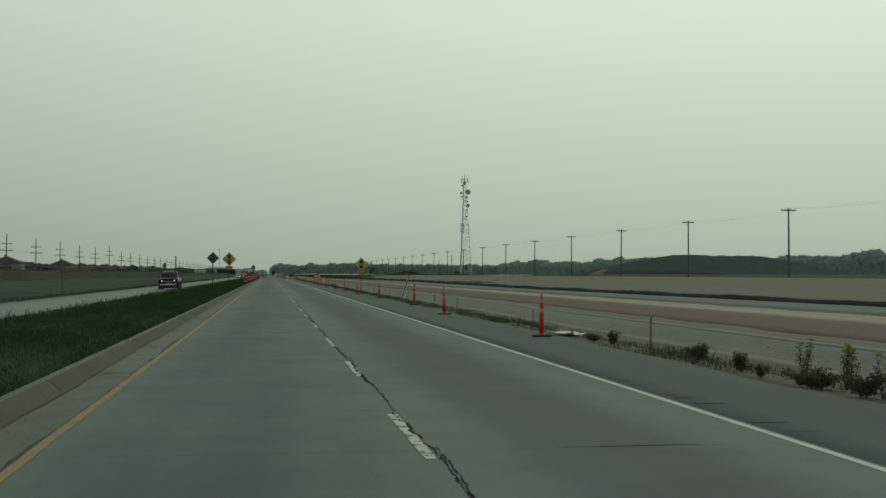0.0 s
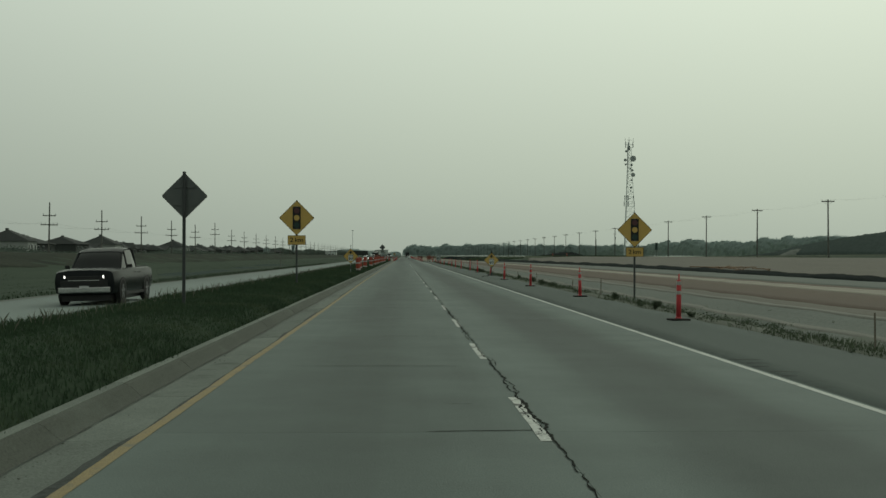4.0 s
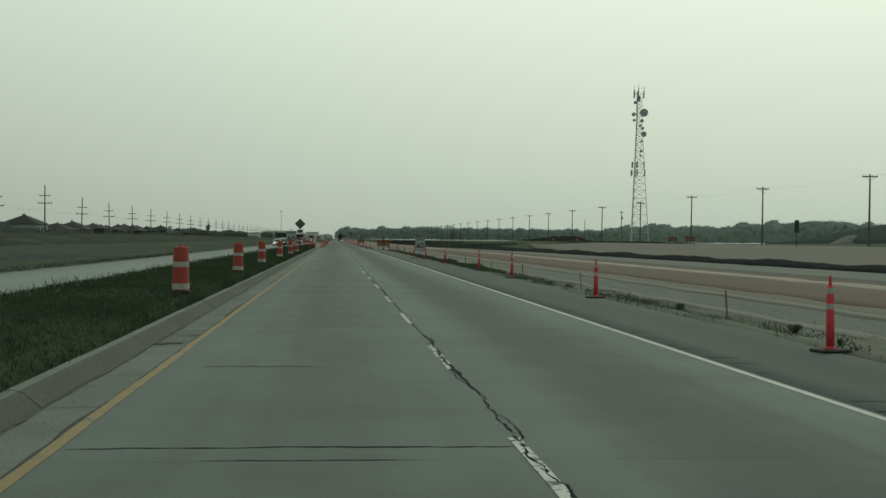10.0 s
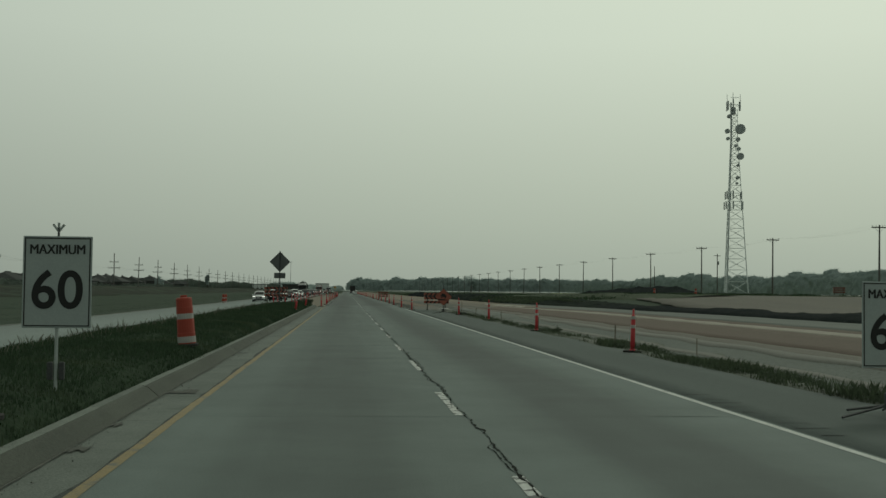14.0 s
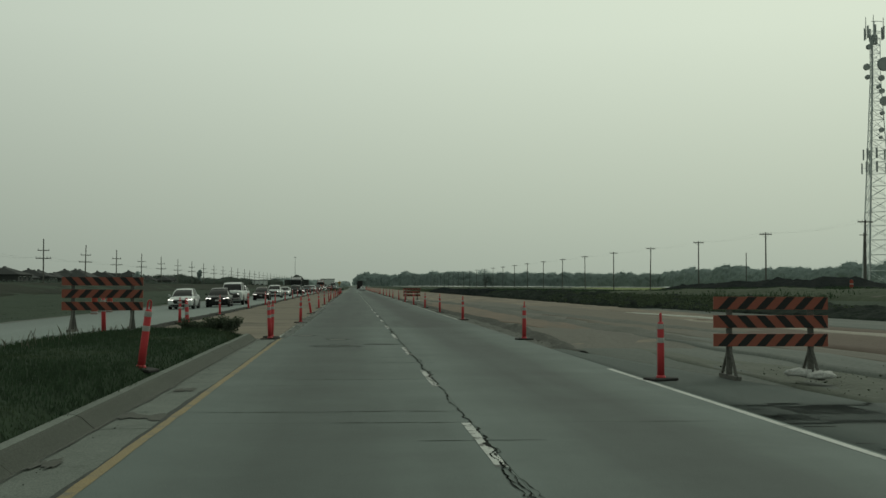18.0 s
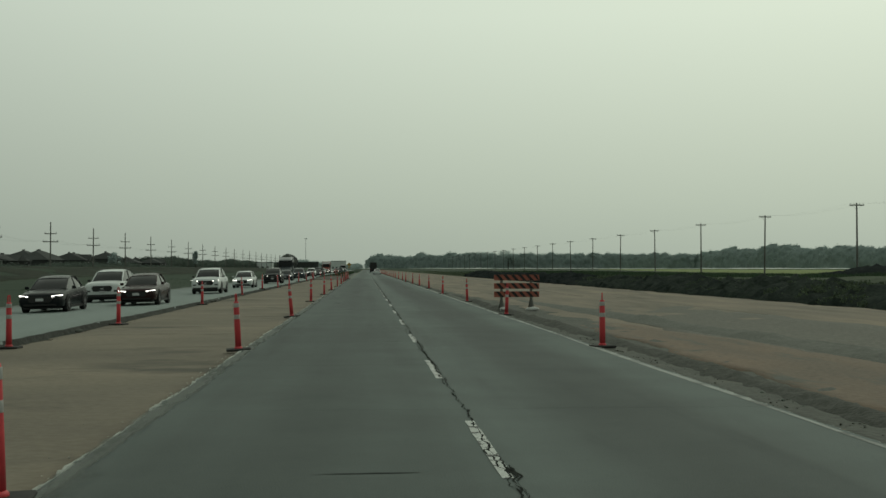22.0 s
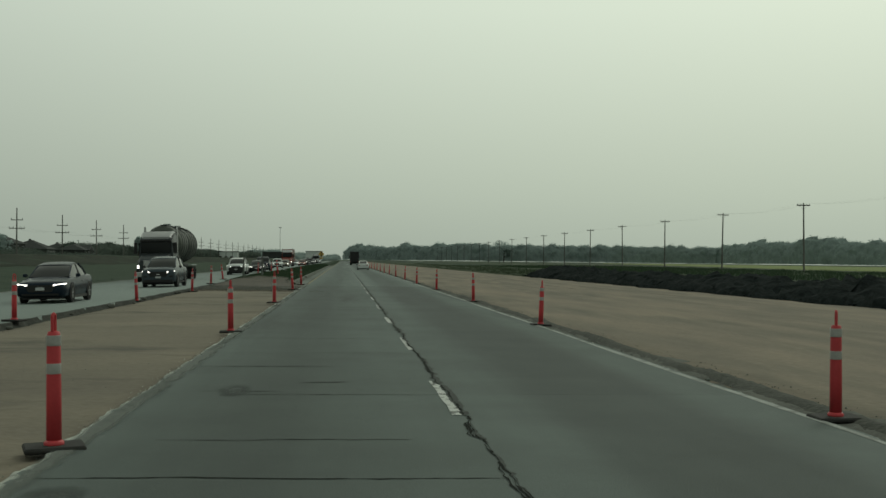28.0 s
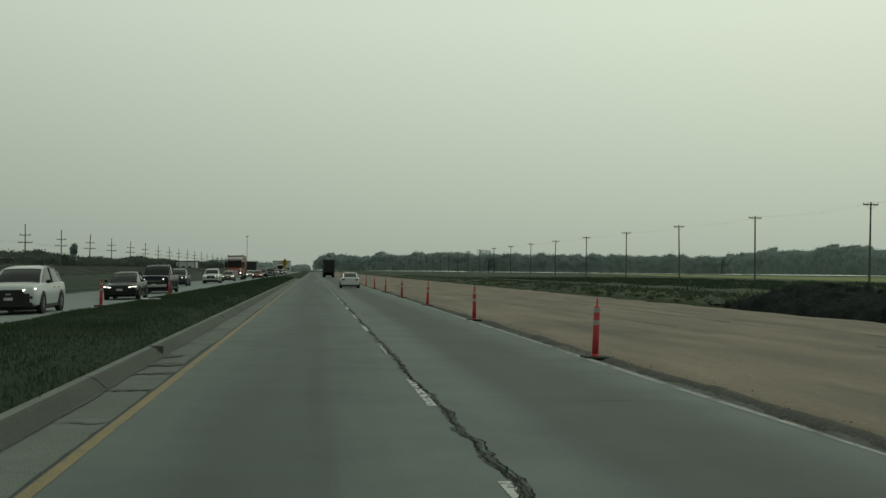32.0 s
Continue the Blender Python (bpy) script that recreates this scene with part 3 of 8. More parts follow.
def mesh_np(name, verts, faces, material, parent=None, smooth=False):
    me = bpy.data.meshes.new(name)
    v = np.asarray(verts, np.float32)
    f = np.asarray(faces, np.int32)
    me.vertices.add(len(v)); me.vertices.foreach_set("co", v.ravel())
    k = f.shape[1]
    me.loops.add(f.size); me.loops.foreach_set("vertex_index", f.ravel())
    me.polygons.add(len(f))
    me.polygons.foreach_set("loop_start", np.arange(0, f.size, k, dtype=np.int32))
    me.polygons.foreach_set("loop_total", np.full(len(f), k, np.int32))
    me.update(calc_edges=True)
    me.validate()
    me.materials.append(material)
    if smooth:
        me.polygons.foreach_set("use_smooth", np.ones(len(f), bool))
    ob = new(name, me)
    if parent is not None:
        ob.parent = parent
    return ob


RNG = np.random.default_rng(7)


def ease(a, b, x):
    t = np.clip((np.asarray(x, float) - a) / (b - a), 0, 1)
    return t * t * (3 - 2 * t)


def terrain(x, y):
    """Height of the land: flat round the roads, banks on both sides."""
    x, y = np.asarray(x, float), np.asarray(y, float)
    toe = 37 - 15 * ease(370, 430, y)
    near = 1 - ease(470, 610, y)
    hill = np.exp(-((x - 96.7) ** 2 + (y - 552) ** 2) / 900.0)
    z = (1.4 * ease(0, 30, x - toe) + 1.0 * ease(85, 190, x)) * near
    z = np.maximum(z, 1.45 * hill) + 0.35 * (1 - near) * ease(28, 60, x)
    z = z - 0.35 * ease(-19, -25, x) * (1 - ease(-30, -46, x)) + 1.9 * ease(-44, -57, x) - 0.7 * ease(-64, -74, x)
    crown = np.interp(x, [-9.75, -9.45, -8.6, -7.0, -5.5, -4.9, -4.62, -4.4], [0, 0.09, 0.33, 0.43, 0.40, 0.34, 0.14, 0])
    end = np.interp(x, [-9.75, -9.4, -8.4, -7.0, -5.3, -4.95, -4.62, -4.4], [0, 0.08, 0.36, 0.47, 0.46, 0.40, 0.15, 0])
    z = z + crown * (1 - ease(383.0, 390.5, y)) + end * ease(607.5, 614.5, y) - 0.28 * ease(6.9, 8.3, x) * (1 - ease(9.2, 11.0, x)) * (1 - ease(353.4, 369.6, y))
    return z + np.interp(x, [-46, -30, -18.2, -9.9], [0, -0.14, -0.22, 0])      # the opposite lanes fall away


def wob(y, seed, amp, f=0.35):
    y = np.asarray(y, float)
    return amp * (np.sin(y * f + seed * 1.7) * 0.5 + np.sin(y * f * 2.7 + seed * 4.1) * 0.3 + np.sin(y * f * 7.3 + seed * 2.3) * 0.2)


def strip(name, y0, y1, left, right, material, label, lift=0.0, step=2.0, n=4, ragged=(0, 0), bumps=0.0, cross=None, category="ground"):
    """A long sheet of ground between two edges that may wander."""
    ys = np.arange(y0, y1 + step / 2, step)
    L_ = np.interp(ys, *zip(*left)) if isinstance(left, (list, tuple)) else np.full_like(ys, left)
    R_ = np.interp(ys, *zip(*right)) if isinstance(right, (list, tuple)) else np.full_like(ys, right)
    L_ = L_ + wob(ys, len(name), ragged[0], 0.9)
    R_ = R_ + wob(ys, len(name) + 3, ragged[1], 0.9)
    s = np.linspace(0, 1, n + 1)
    X = L_[:, None] + (R_ - L_)[:, None] * s[None, :]
    Y = np.repeat(ys[:, None], n + 1, 1)
    if isinstance(lift, (list, tuple)):
        lift = np.interp(ys, *zip(*lift))[:, None]
    Z = terrain(X, Y) + lift
    if cross:
        Z = Z + np.interp(s, *zip(*cross))[None, :]
    if bumps:
        Z = Z + RNG.normal(0, bumps, Z.shape) * (np.minimum(s, 1 - s) > 0)[None, :]
    X = np.concatenate([X[:, :1] - 0.05, X, X[:, -1:] + 0.05], 1)
    Y = np.concatenate([Y[:, :1], Y, Y[:, -1:]], 1)
    Z = np.concatenate([Z[:, :1] - 0.13, Z, Z[:, -1:] - 0.13], 1)
    n += 2
    V = np.stack([X, Y, Z], -1).reshape(-1, 3)
    i = np.arange(len(ys) - 1)[:, None] * (n + 1) + np.arange(n)[None, :]
    F = np.stack([i, i + 1, i + n + 2, i + n + 1], -1).reshape(-1, 4)
    ob = mesh_np(name, V, F, material, smooth=True)
    return tagged(ob, label, category, kind="structure")


# ---------------------------------------------------------------- the land and the roads
def make_ground():
    xs = np.concatenate([np.linspace(-2600, -140, 14), np.linspace(-120, -40, 33), np.linspace(-38, -18, 16), np.linspace(-17, 20, 30), np.linspace(22, 90, 40),
                         np.linspace(95, 200, 22), np.linspace(230, 2600, 14)])
    ys = np.concatenate([np.linspace(-2400, -80, 10), np.arange(-60, 900, 8.0), np.linspace(910, 1600, 40), np.linspace(1680, 4300, 12)])
    X, Y = np.meshgrid(xs, ys)
    Z = terrain(X, Y)
    road = ease(-18.6, -17.6, X) * (1 - ease(66, 72, X))
    Z = Z - 0.22 * road * np.maximum(1 - ease(30, 40, X), 1 - ease(440.8, 468, Y)) + RNG.normal(0, 0.03, Z.shape) * (1 - road)
    n = len(xs) - 1
    i = np.arange(len(ys) - 1)[:, None] * (n + 1) + np.arange(n)[None, :]
    F = np.stack([i, i + 1, i + n + 2, i + n + 1], -1).reshape(-1, 4)
    ob = mesh_np("ground", np.stack([X, Y, Z], -1).reshape(-1, 3), F, M_GRASSGROUND, smooth=True)
    tagged(ob, "wide dull green prairie ground under smoky haze", "ground", kind="structure")


make_ground()
END = 1500
strip("shoulder", -40, 367.6, 3.83, 6.3, M_SHOULDER, "dark patched asphalt shoulder beside the white edge line", 0.0, n=4, ragged=(0, 0.18), category="pavement")
strip("shoulder_tail", 365.6, 382.6, [(365.6, 3.83), (382.6, 3.84)], [(365.6, 6.25), (382.6, 4.0)], M_SHOULDER, "asphalt shoulder tapering out at the end", 0.0, n=4, ragged=(0, 0.1), category="pavement")
strip("works_bed", -40, 440.8, 3.83, [(-40, 40), (373.6, 38), (440.8, 24)], M_GRAVEL, "grey gravel bed of the road works", -0.09, n=8)
strip("weed_verge", -40, 385.6, 6.25, [(-40, 9.8), (361.5, 9.8), (385.6, 7.0)], M_VERGEGROUND, "stony verge with thin weeds beside the shoulder", [(361.5, -0.02), (385.6, -0.11)], n=6, ragged=(0.12, 0.4), bumps=0.02)
E1 = [(-40, 8.7), (420.9, 8.6)]
E2 = [(-40, 12.6), (130, 11.3), (260, 11.2), (373.6, 10.6), (420.9, 9.4)]
E3 = [(-40, 14.2), (130, 12.9), (250, 12.7), (373.6, 12.0), (420.9, 10.6)]
E4 = [(-40, 20.0), (130, 18.9), (250, 18.7), (373.6, 17.6), (420.9, 14.6)]
E5 = [(-40, 25.4), (130, 21.6), (250, 20.6), (373.6, 19.4), (420.9, 15.6)]
E6 = [(-40, 27.0), (130, 23.2), (250, 22.6), (373.6, 21.4), (420.9, 17.6)]
E7 = [(-40, 34.6), (130, 29.0), (250, 31.0), (373.6, 27), (420.9, 21)]
for nm, l_, r_, m_, lab, up in (("gravel_band", E1, E2, M_GRAVEL, "grey gravel of the unfinished carriageway", -0.01), ("light_fill_band", E2, E3, M_FILL, "grey brown fill of the unfinished carriageway", -0.015),
                                ("brown_band", E3, E4, M_BROWN, "damp brown subgrade of the unfinished carriageway", -0.02), ("pale_band", E4, E5, M_PALE, "pale crushed limestone road base in a long stripe", 0.0),
                                ("brown_edge", E5, E6, M_BROWN, "narrow damp brown strip beside the pale road base", -0.02), ("pale_verge", E6, E7, M_GRAVEL, "light gravel strip in front of the soil ridge", -0.005)):
    strip(nm, -40, 420.9, l_, r_, m_, lab, [(361.5, up), (401.2, -0.055), (420.9, -0.10)], ragged=(0.25, 0.3))
for nm, e_, w_, off in (("pale_crest", E2, 0.5, 0.0), ("pale_crest", E1, 0.35, 1.0)):
    strip(nm, -40, 373.6, [(a, b + off - w_) for a, b in e_], [(a, b + off) for a, b in e_], M_PALEDULL, "thin pale crest of gravel along the works", [(341.4, 0.02), (373.6, -0.06)], n=2, ragged=(0.15, 0.15))
strip("gravel_bank", -40, 470, [(-40, 38), (130, 34), (373.6, 33), (420.9, 38), (470, 44)], [(-40, 66), (373.6, 66), (470, 62)], M_FILL, "long grey gravel bank sloping up to the field", 0.05, n=8, ragged=(0.4, 0.6), bumps=0.015)
strip("sand_bed_median", 385.6, 612.3, -9.34, -3.60, M_SANDMED, "tan compacted sand bed where the median was dug out", -0.07, step=1.0, n=12, ragged=(0.0, 0.0), bumps=0.010, cross=[(0, -0.07), (0.08, -0.03), (0.2, 0), (1, 0)])
strip("sand_bed_roadside", 367.6, END, [(367.6, 3.86), (END, 3.86)], [(367.6, 24), (391.5, 21), (499.2, 20.3), (596.4, 19.4), (695.9, 18.6), (END, 17)], M_SAND, "wide tan sand bed for the new carriageway", [(367.6, -0.13), (387.5, -0.085), (410.9, -0.065)], n=12, ragged=(0.0, 0.5), bumps=0.012)
strip("dusty_base", 375.6, 499.2, [(375.6, 4.0), (440.8, 5.6), (499.2, 11)], [(377.6, 12), (440.8, 14), (499.2, 14)], M_BASE, "dusty grey road base spread over the sand", [(377.6, -0.12), (391.5, -0.045), (450.6, -0.04), (499.2, -0.10)], n=8, ragged=(0.5, 0.5), bumps=0.004)
strip("brown_patch", 381.6, 473.9, [(385.6, 8.6), (420.9, 10.5), (470, 14)], [(385.6, 14), (420.9, 16), (470, 17)], M_RUT, "brown damp patch on the sand bed", [(385.6, -0.10), (399.2, -0.025), (430.9, -0.025), (470, -0.10)], n=8, ragged=(0.6, 0.6), bumps=0.004)
# pale strip in the matt chip colour, set across the sand
strip("pale_streak", 405, 425, [(405, 18.3), (425, 16.6)], [(405, 19.3), (425, 17.3)], M_CHIP, "pale streak on the sand bed", [(405, -0.06), (412.9, -0.03), (425, -0.06)], n=3, ragged=(0.2, 0.2))
strip("shoulder_gravel", 379.6, END, 3.83, [(379.6, 3.95), (387.5, 4.8), (401.2, 5.4), (430.9, 6.0), (460.2, 6.3), (489.4, 5.4), (528.5, 4.35), (635.9, 4.15), (END, 4.1)], M_GRAVELD, "loose dark gravel along the broken pavement edge", [(379.6, -0.03), (387.5, -0.035), (END, -0.035)], step=0.35, n=10, ragged=(0, 0.55), bumps=0.014, cross=[(0, -0.005), (0.8, 0.0), (1, -0.02)])
OPPOSITE_EDGE = [(-60, -16.2), (300, -16.4), (480, -17.8), (END, -17.8)]
strip("oncoming_carriageway", -60, END, OPPOSITE_EDGE, [(-60, -9.75), (381.6, -9.75), (391.5, -9.35), (614.2, -9.35), (622, -9.75), (END, -9.75)], M_ONCOMING, "pale concrete opposite carriageway with light traffic", 0.02, n=2, category="road")
strip("median_turf", -40, 388.5, -9.77, -4.57, M_TURF, "short dull turf of the median between the carriageways", -0.045, n=16, bumps=0.015)
strip("median_turf_end", 610.3, 1500, -9.77, -4.57, M_TURF, "short dull turf of the median past the sand bed", [(610.3, -0.06), (614.2, -0.045)], n=16, bumps=0.015)
strip("far_gravel_shoulder", -60, END, [(a, b - 0.9) for a, b in OPPOSITE_EDGE], OPPOSITE_EDGE, M_GRAVEL, "narrow gravel shoulder of the opposite carriageway", 0.0, n=2, ragged=(0.25, 0.03))
strip("gravel_end", 594.4, 613.3, -9.2, -3.62, M_STONY, "grey gravel where the sand bed ends", [(594.4, -0.12), (599.4, -0.06), (608.3, -0.02), (613.3, -0.02)], step=1.0, n=10, ragged=(0.1, 0), bumps=0.014)
strip("field_crop", 380, 1500, [(380, 84), (560, 78), (640, 50), (1500, 50)], [(380, 190), (1500, 190)], M_GREENFIELD, "green crop field beyond the power poles", 0.10, step=8, n=20, cross=[(0, -0.35), (0.05, 0), (1, 0)])
strip("canola_field", 640, 1500, [(640, 90), (777, 98), (1197, 173), (1500, 225)], [(640, 330), (1000, 320), (1500, 290)], M_CANOLA, "yellow green flowering crop in front of the woods", 0.40, step=10, n=24, cross=[(0, -0.6), (0.04, 0), (1, 0)])


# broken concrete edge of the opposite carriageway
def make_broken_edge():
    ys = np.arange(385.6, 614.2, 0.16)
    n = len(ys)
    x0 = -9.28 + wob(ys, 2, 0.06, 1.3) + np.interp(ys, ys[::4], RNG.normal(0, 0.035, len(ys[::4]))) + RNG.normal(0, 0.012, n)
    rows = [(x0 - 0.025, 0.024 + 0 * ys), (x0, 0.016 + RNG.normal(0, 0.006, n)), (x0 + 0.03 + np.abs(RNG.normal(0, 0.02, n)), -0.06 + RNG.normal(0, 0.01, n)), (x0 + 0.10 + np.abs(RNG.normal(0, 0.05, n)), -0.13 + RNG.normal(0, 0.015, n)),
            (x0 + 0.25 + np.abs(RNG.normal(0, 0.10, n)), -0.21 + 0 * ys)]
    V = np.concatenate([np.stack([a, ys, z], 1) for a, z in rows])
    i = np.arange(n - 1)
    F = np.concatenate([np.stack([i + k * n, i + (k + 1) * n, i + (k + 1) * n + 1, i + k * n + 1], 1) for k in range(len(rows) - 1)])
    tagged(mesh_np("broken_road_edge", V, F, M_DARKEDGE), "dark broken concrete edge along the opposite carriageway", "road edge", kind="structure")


make_broken_edge()


# ---- our carriageway: concrete slabs, lines and joints
road = thing("road", "two lane grey concrete highway with worn lane markings", "road", kind="structure")
SLAB_L = 6.1
base_bm = B(-3.62, 3.83, -60, END, -0.12, -0.012)
part("road_bed", base_bm, M_JOINT, road)


def slab_mesh(x0, x1, length, m):
    bm = bmesh.new()
    g = 0.0018
    box(bm, x0 + g, x1 - g, g, length - g, -0.1, 0.0)
    me = bpy.data.meshes.new("slab")
    bm.to_mesh(me); bm.free()
    me.materials.append(m)
    return me


for x0, x1 in ((-3.62, 0.06), (0.06, 3.83)):
    fresh, old = slab_mesh(x0, x1, SLAB_L, M_ROAD), slab_mesh(x0, x1, SLAB_L, M_ROADOLD)
    for k in range(-4, 125):
        s = new("slab", old if 65 <= k < 99 else fresh)
        s.parent = road
        s.location = (0, k * SLAB_L, 0)
part("far_pavement", B(-3.62, 3.83, 125 * SLAB_L, END, -0.1, 0.0), M_ROAD, road)


def ribbon(name, ys, xc, w, z, material, parent, label=""):
    ys = np.asarray(ys, float)
    xc = np.broadcast_to(xc, ys.shape); w = np.broadcast_to(w, ys.shape)
    V = np.concatenate([np.stack([xc - w / 2, ys, np.full_like(ys, z)], 1), np.stack([xc + w / 2, ys, np.full_like(ys, z)], 1)])
    n = len(ys)
    i = np.arange(n - 1)
    F = np.stack([i, i + n, i + n + 1, i + 1], 1)
    ob = mesh_np(name, V, F, material, parent)
    if label:
        ob["label"] = label
    return ob


yy = np.concatenate([np.arange(-40, 646, 0.09), np.arange(646, END, 0.5)])
main_x = 0.045 + wob(yy, 1, 0.035, 1.1) + np.repeat(RNG.normal(0, 0.012, len(yy) // 4 + 1), 4)[:len(yy)] + RNG.normal(0, 0.008, len(yy))
main_w = np.clip(0.015 + 0.024 * np.clip(wob(yy, 5, 1.5, 0.35), 0, 1) + RNG.normal(0, 0.013, len(yy)), 0.005, None)
ribbon("lane_joint", yy, main_x, main_w, 0.0062, M_JOINT, road, "cracked black joint between the lanes")
far = np.where(yy > 480)[0]
ribbon("joint_smear", yy[far], main_x[far] + 0.02, np.clip(0.05 + wob(yy[far], 4, 0.09, 0.55) + np.repeat(RNG.normal(0, 0.025, len(far) // 3 + 1), 3)[:len(far)] + RNG.normal(0, 0.008, len(far)), 0.006, 0.17), 0.0054, M_SMEAR, road, "dark smear of tar along the lane joint")
near_n = int(np.sum(yy < 641.9))
for k in range(230):
    i = int(RNG.integers(0, near_n - 40)) if k > 18 else int(near_n - 40 - RNG.integers(0, 260)); n = int(RNG.integers(8, 34)); s_ = RNG.choice((-1, 1))
    t = np.linspace(0, 1, n)
    off = s_ * (0.025 + 0.05 * RNG.random()) * np.clip(np.sin(np.pi * t) * 2.5, 0, 1) + np.cumsum(RNG.normal(0, 0.004, n))
    ribbon("branch_crack", yy[i:i + n], main_x[i:i + n] + off, np.clip(0.012 + RNG.normal(0, 0.008, n), 0.003, None), 0.0058, M_JOINT, road)
for k in range(60):
    i = int(RNG.integers(0, near_n - 20)); n = int(RNG.integers(6, 16))
    ribbon("spall", yy[i:i + n], main_x[i:i + n] + RNG.normal(0, 0.02), (0.03 + 0.045 * RNG.random()) * np.sin(np.linspace(0.3, 2.8, n)) * RNG.uniform(0.4, 1.2, n), 0.0066, M_JOINT, road)
YELLOW_X = [(-60, -3.55), (40, -3.57), (108, -3.62), (150, -3.73), (190, -3.66), (250, -3.62), (290, -3.59), (350, -3.54), (388, -3.55)]
yl = np.arange(-60, 387.6, 0.4)
ribbon("yellow_line", yl, np.interp(yl, *zip(*YELLOW_X)) + wob(yl, 6, 0.008, 0.9), 0.112 + RNG.normal(0, 0.006, len(yl)), 0.004, M_YELLOW, road, "worn solid yellow edge line")
ribbon("yellow_line", np.arange(607.4, END, 1.0), -3.52, 0.12, 0.004, M_YELLOW, road, "worn solid yellow edge line")
yw = np.arange(-60, 374.6, 0.5)
ribbon("white_line", yw, 3.72, 0.10 + RNG.normal(0, 0.004, len(yw)), 0.004, M_WHITE, road, "solid white edge line")
yw = np.arange(405, END, 1.0)
ribbon("white_line", yw, 3.74 + wob(yw, 3, 0.03), 0.095 + wob(yw, 9, 0.05), 0.004, M_WHITEOLD, road, "worn white edge line on the broken slab edge")

# lane dashes: the far end of each
DASH_AT = [(-31.2, -4), (8.8, 1), (16.8, 2), (24.4, 3), (33.0, 4), (41.4, 5), (48.5, 6), (56.5, 7), (111.4, 14), (135.5, 17), (151.9, 19), (167.9, 21), (176.1, 22), (192.1, 24), (208.3, 26), (216.4, 27), (231.4, 29), (272.2, 34), (304.2, 38), (349.6, 44), (390.4, 49), (422.1, 53), (462.2, 58), (494.1, 62), (550.5, 69), (584.1, 73), (625.0, 78), (1296, 159)]
dash_y = np.interp(np.arange(-4, 134), [b for a, b in DASH_AT], [a for a, b in DASH_AT])
for y in dash_y:
    L_ = 3.2 + RNG.normal(0, 0.12)
    ys = np.linspace(y - L_, y, 9)
    ribbon("lane_dash", ys, 0.0 + RNG.normal(0, 0.012), 0.108 + RNG.normal(0, 0.008, 9), 0.005, M_DASH, road)


def crack(y, x0, x1, w=0.025, m=None):
    n = max(4, int((x1 - x0) / 0.2))
    n *= 2
    xs = np.linspace(x0, x1, n)
    yy = y + np.cumsum(RNG.normal(0, 0.010, n))
    ww = w * (0.3 + RNG.random(n)) * np.sin(np.linspace(0.15, 3.0, n)) ** 0.5
    V = np.concatenate([np.stack([xs, yy - ww / 2, np.full(n, 0.003)], 1), np.stack([xs, yy + ww / 2, np.full(n, 0.003)], 1)])
    i = np.arange(n - 1)
    mesh_np("crack", V, np.stack([i, i + 1, i + n + 1, i + n], 1), m or M_JOINT, road)


for k in range(0, 110):
    y = k * SLAB_L + RNG.normal(0, 0.02)
    if RNG.random() < 0.75:
        a = RNG.uniform(-3.7, -1.0)
        crack(y, a, min(0.1, a + RNG.uniform(1.2, 3.6)), RNG.uniform(0.018, 0.05))
    if RNG.random() < 0.35:
        a = RNG.uniform(0.3, 2.6)
        crack(y, a, min(3.6, a + RNG.uniform(0.4, 1.6)), RNG.uniform(0.012, 0.03))
    if RNG.random() < 0.3:
        a = RNG.uniform(-3.2, 2.5)
        crack(y + RNG.uniform(1, 5), a, a + RNG.uniform(0.3, 1.4), RNG.uniform(0.014, 0.04))

for y in (27.3, 42.7, 207.9, 367.2, 419.2, 280.2, 276.1):
    crack(y, -3.55, 0.0, 0.045)
for y, x0, x1, w in ((552.5, -3.4, -1.4, 0.07), (545.6, -2.9, -0.6, 0.035), (543.85, -3.5, 0.0, 0.04), (550.3, -1.8, -1.15, 0.08), (549.3, -3.0, -2.0, 0.03), (398.9, -2.55, -2.2, 0.06), (471.25, -2.05, -1.6, 0.035), (558.6, -3.5, -0.4, 0.035), (566.1, -3.5, -0.2, 0.04), (572.4, -3.4, -0.9, 0.035), (536.9, -3.5, -0.6, 0.03)):
    crack(y, x0, x1, w)


STAIN_HEIGHTS = [0.0024 + 0.00018 * k for k in range(90)]


def stain_patch(x, y, rx, ry, material, label):
    n = 10
    g = np.linspace(-1, 1, n + 1)
    X, Y = np.meshgrid(x + rx * g, y + ry * g)
    i = np.arange(n)[:, None] * (n + 1) + np.arange(n)[None, :]
    F = np.stack([i, i + 1, i + n + 2, i + n + 1], -1).reshape(-1, 4)
    ob = mesh_np("stain", np.stack([X, Y, np.full_like(X, STAIN_HEIGHTS.pop(0))], -1).reshape(-1, 3), F, material, road)
    ob["label"] = label


for x, y, rx, ry in ((-1.82, 382.8, 0.95, 1.0), (-0.5, 383.7, 0.85, 0.5), (-2.45, 479.5, 0.22, 0.6), (-2.57, 549.4, 0.28, 0.8), (-3.2, 543.2, 0.3, 0.5)):
    stain_patch(x, y, rx, ry, M_SOFTSTAIN, "dark smeared oil stain")
# paler soft-edged patches laid on the lane
for x, y, rx, ry in ((-1.8, 386.6, 0.6, 1.2), (-2.9, 389.0, 0.5, 1.0), (-2.6, 592.0, 0.5, 1.6)):
    stain_patch(x, y, rx, ry, M_PALEPATCH, "pale soft patch")


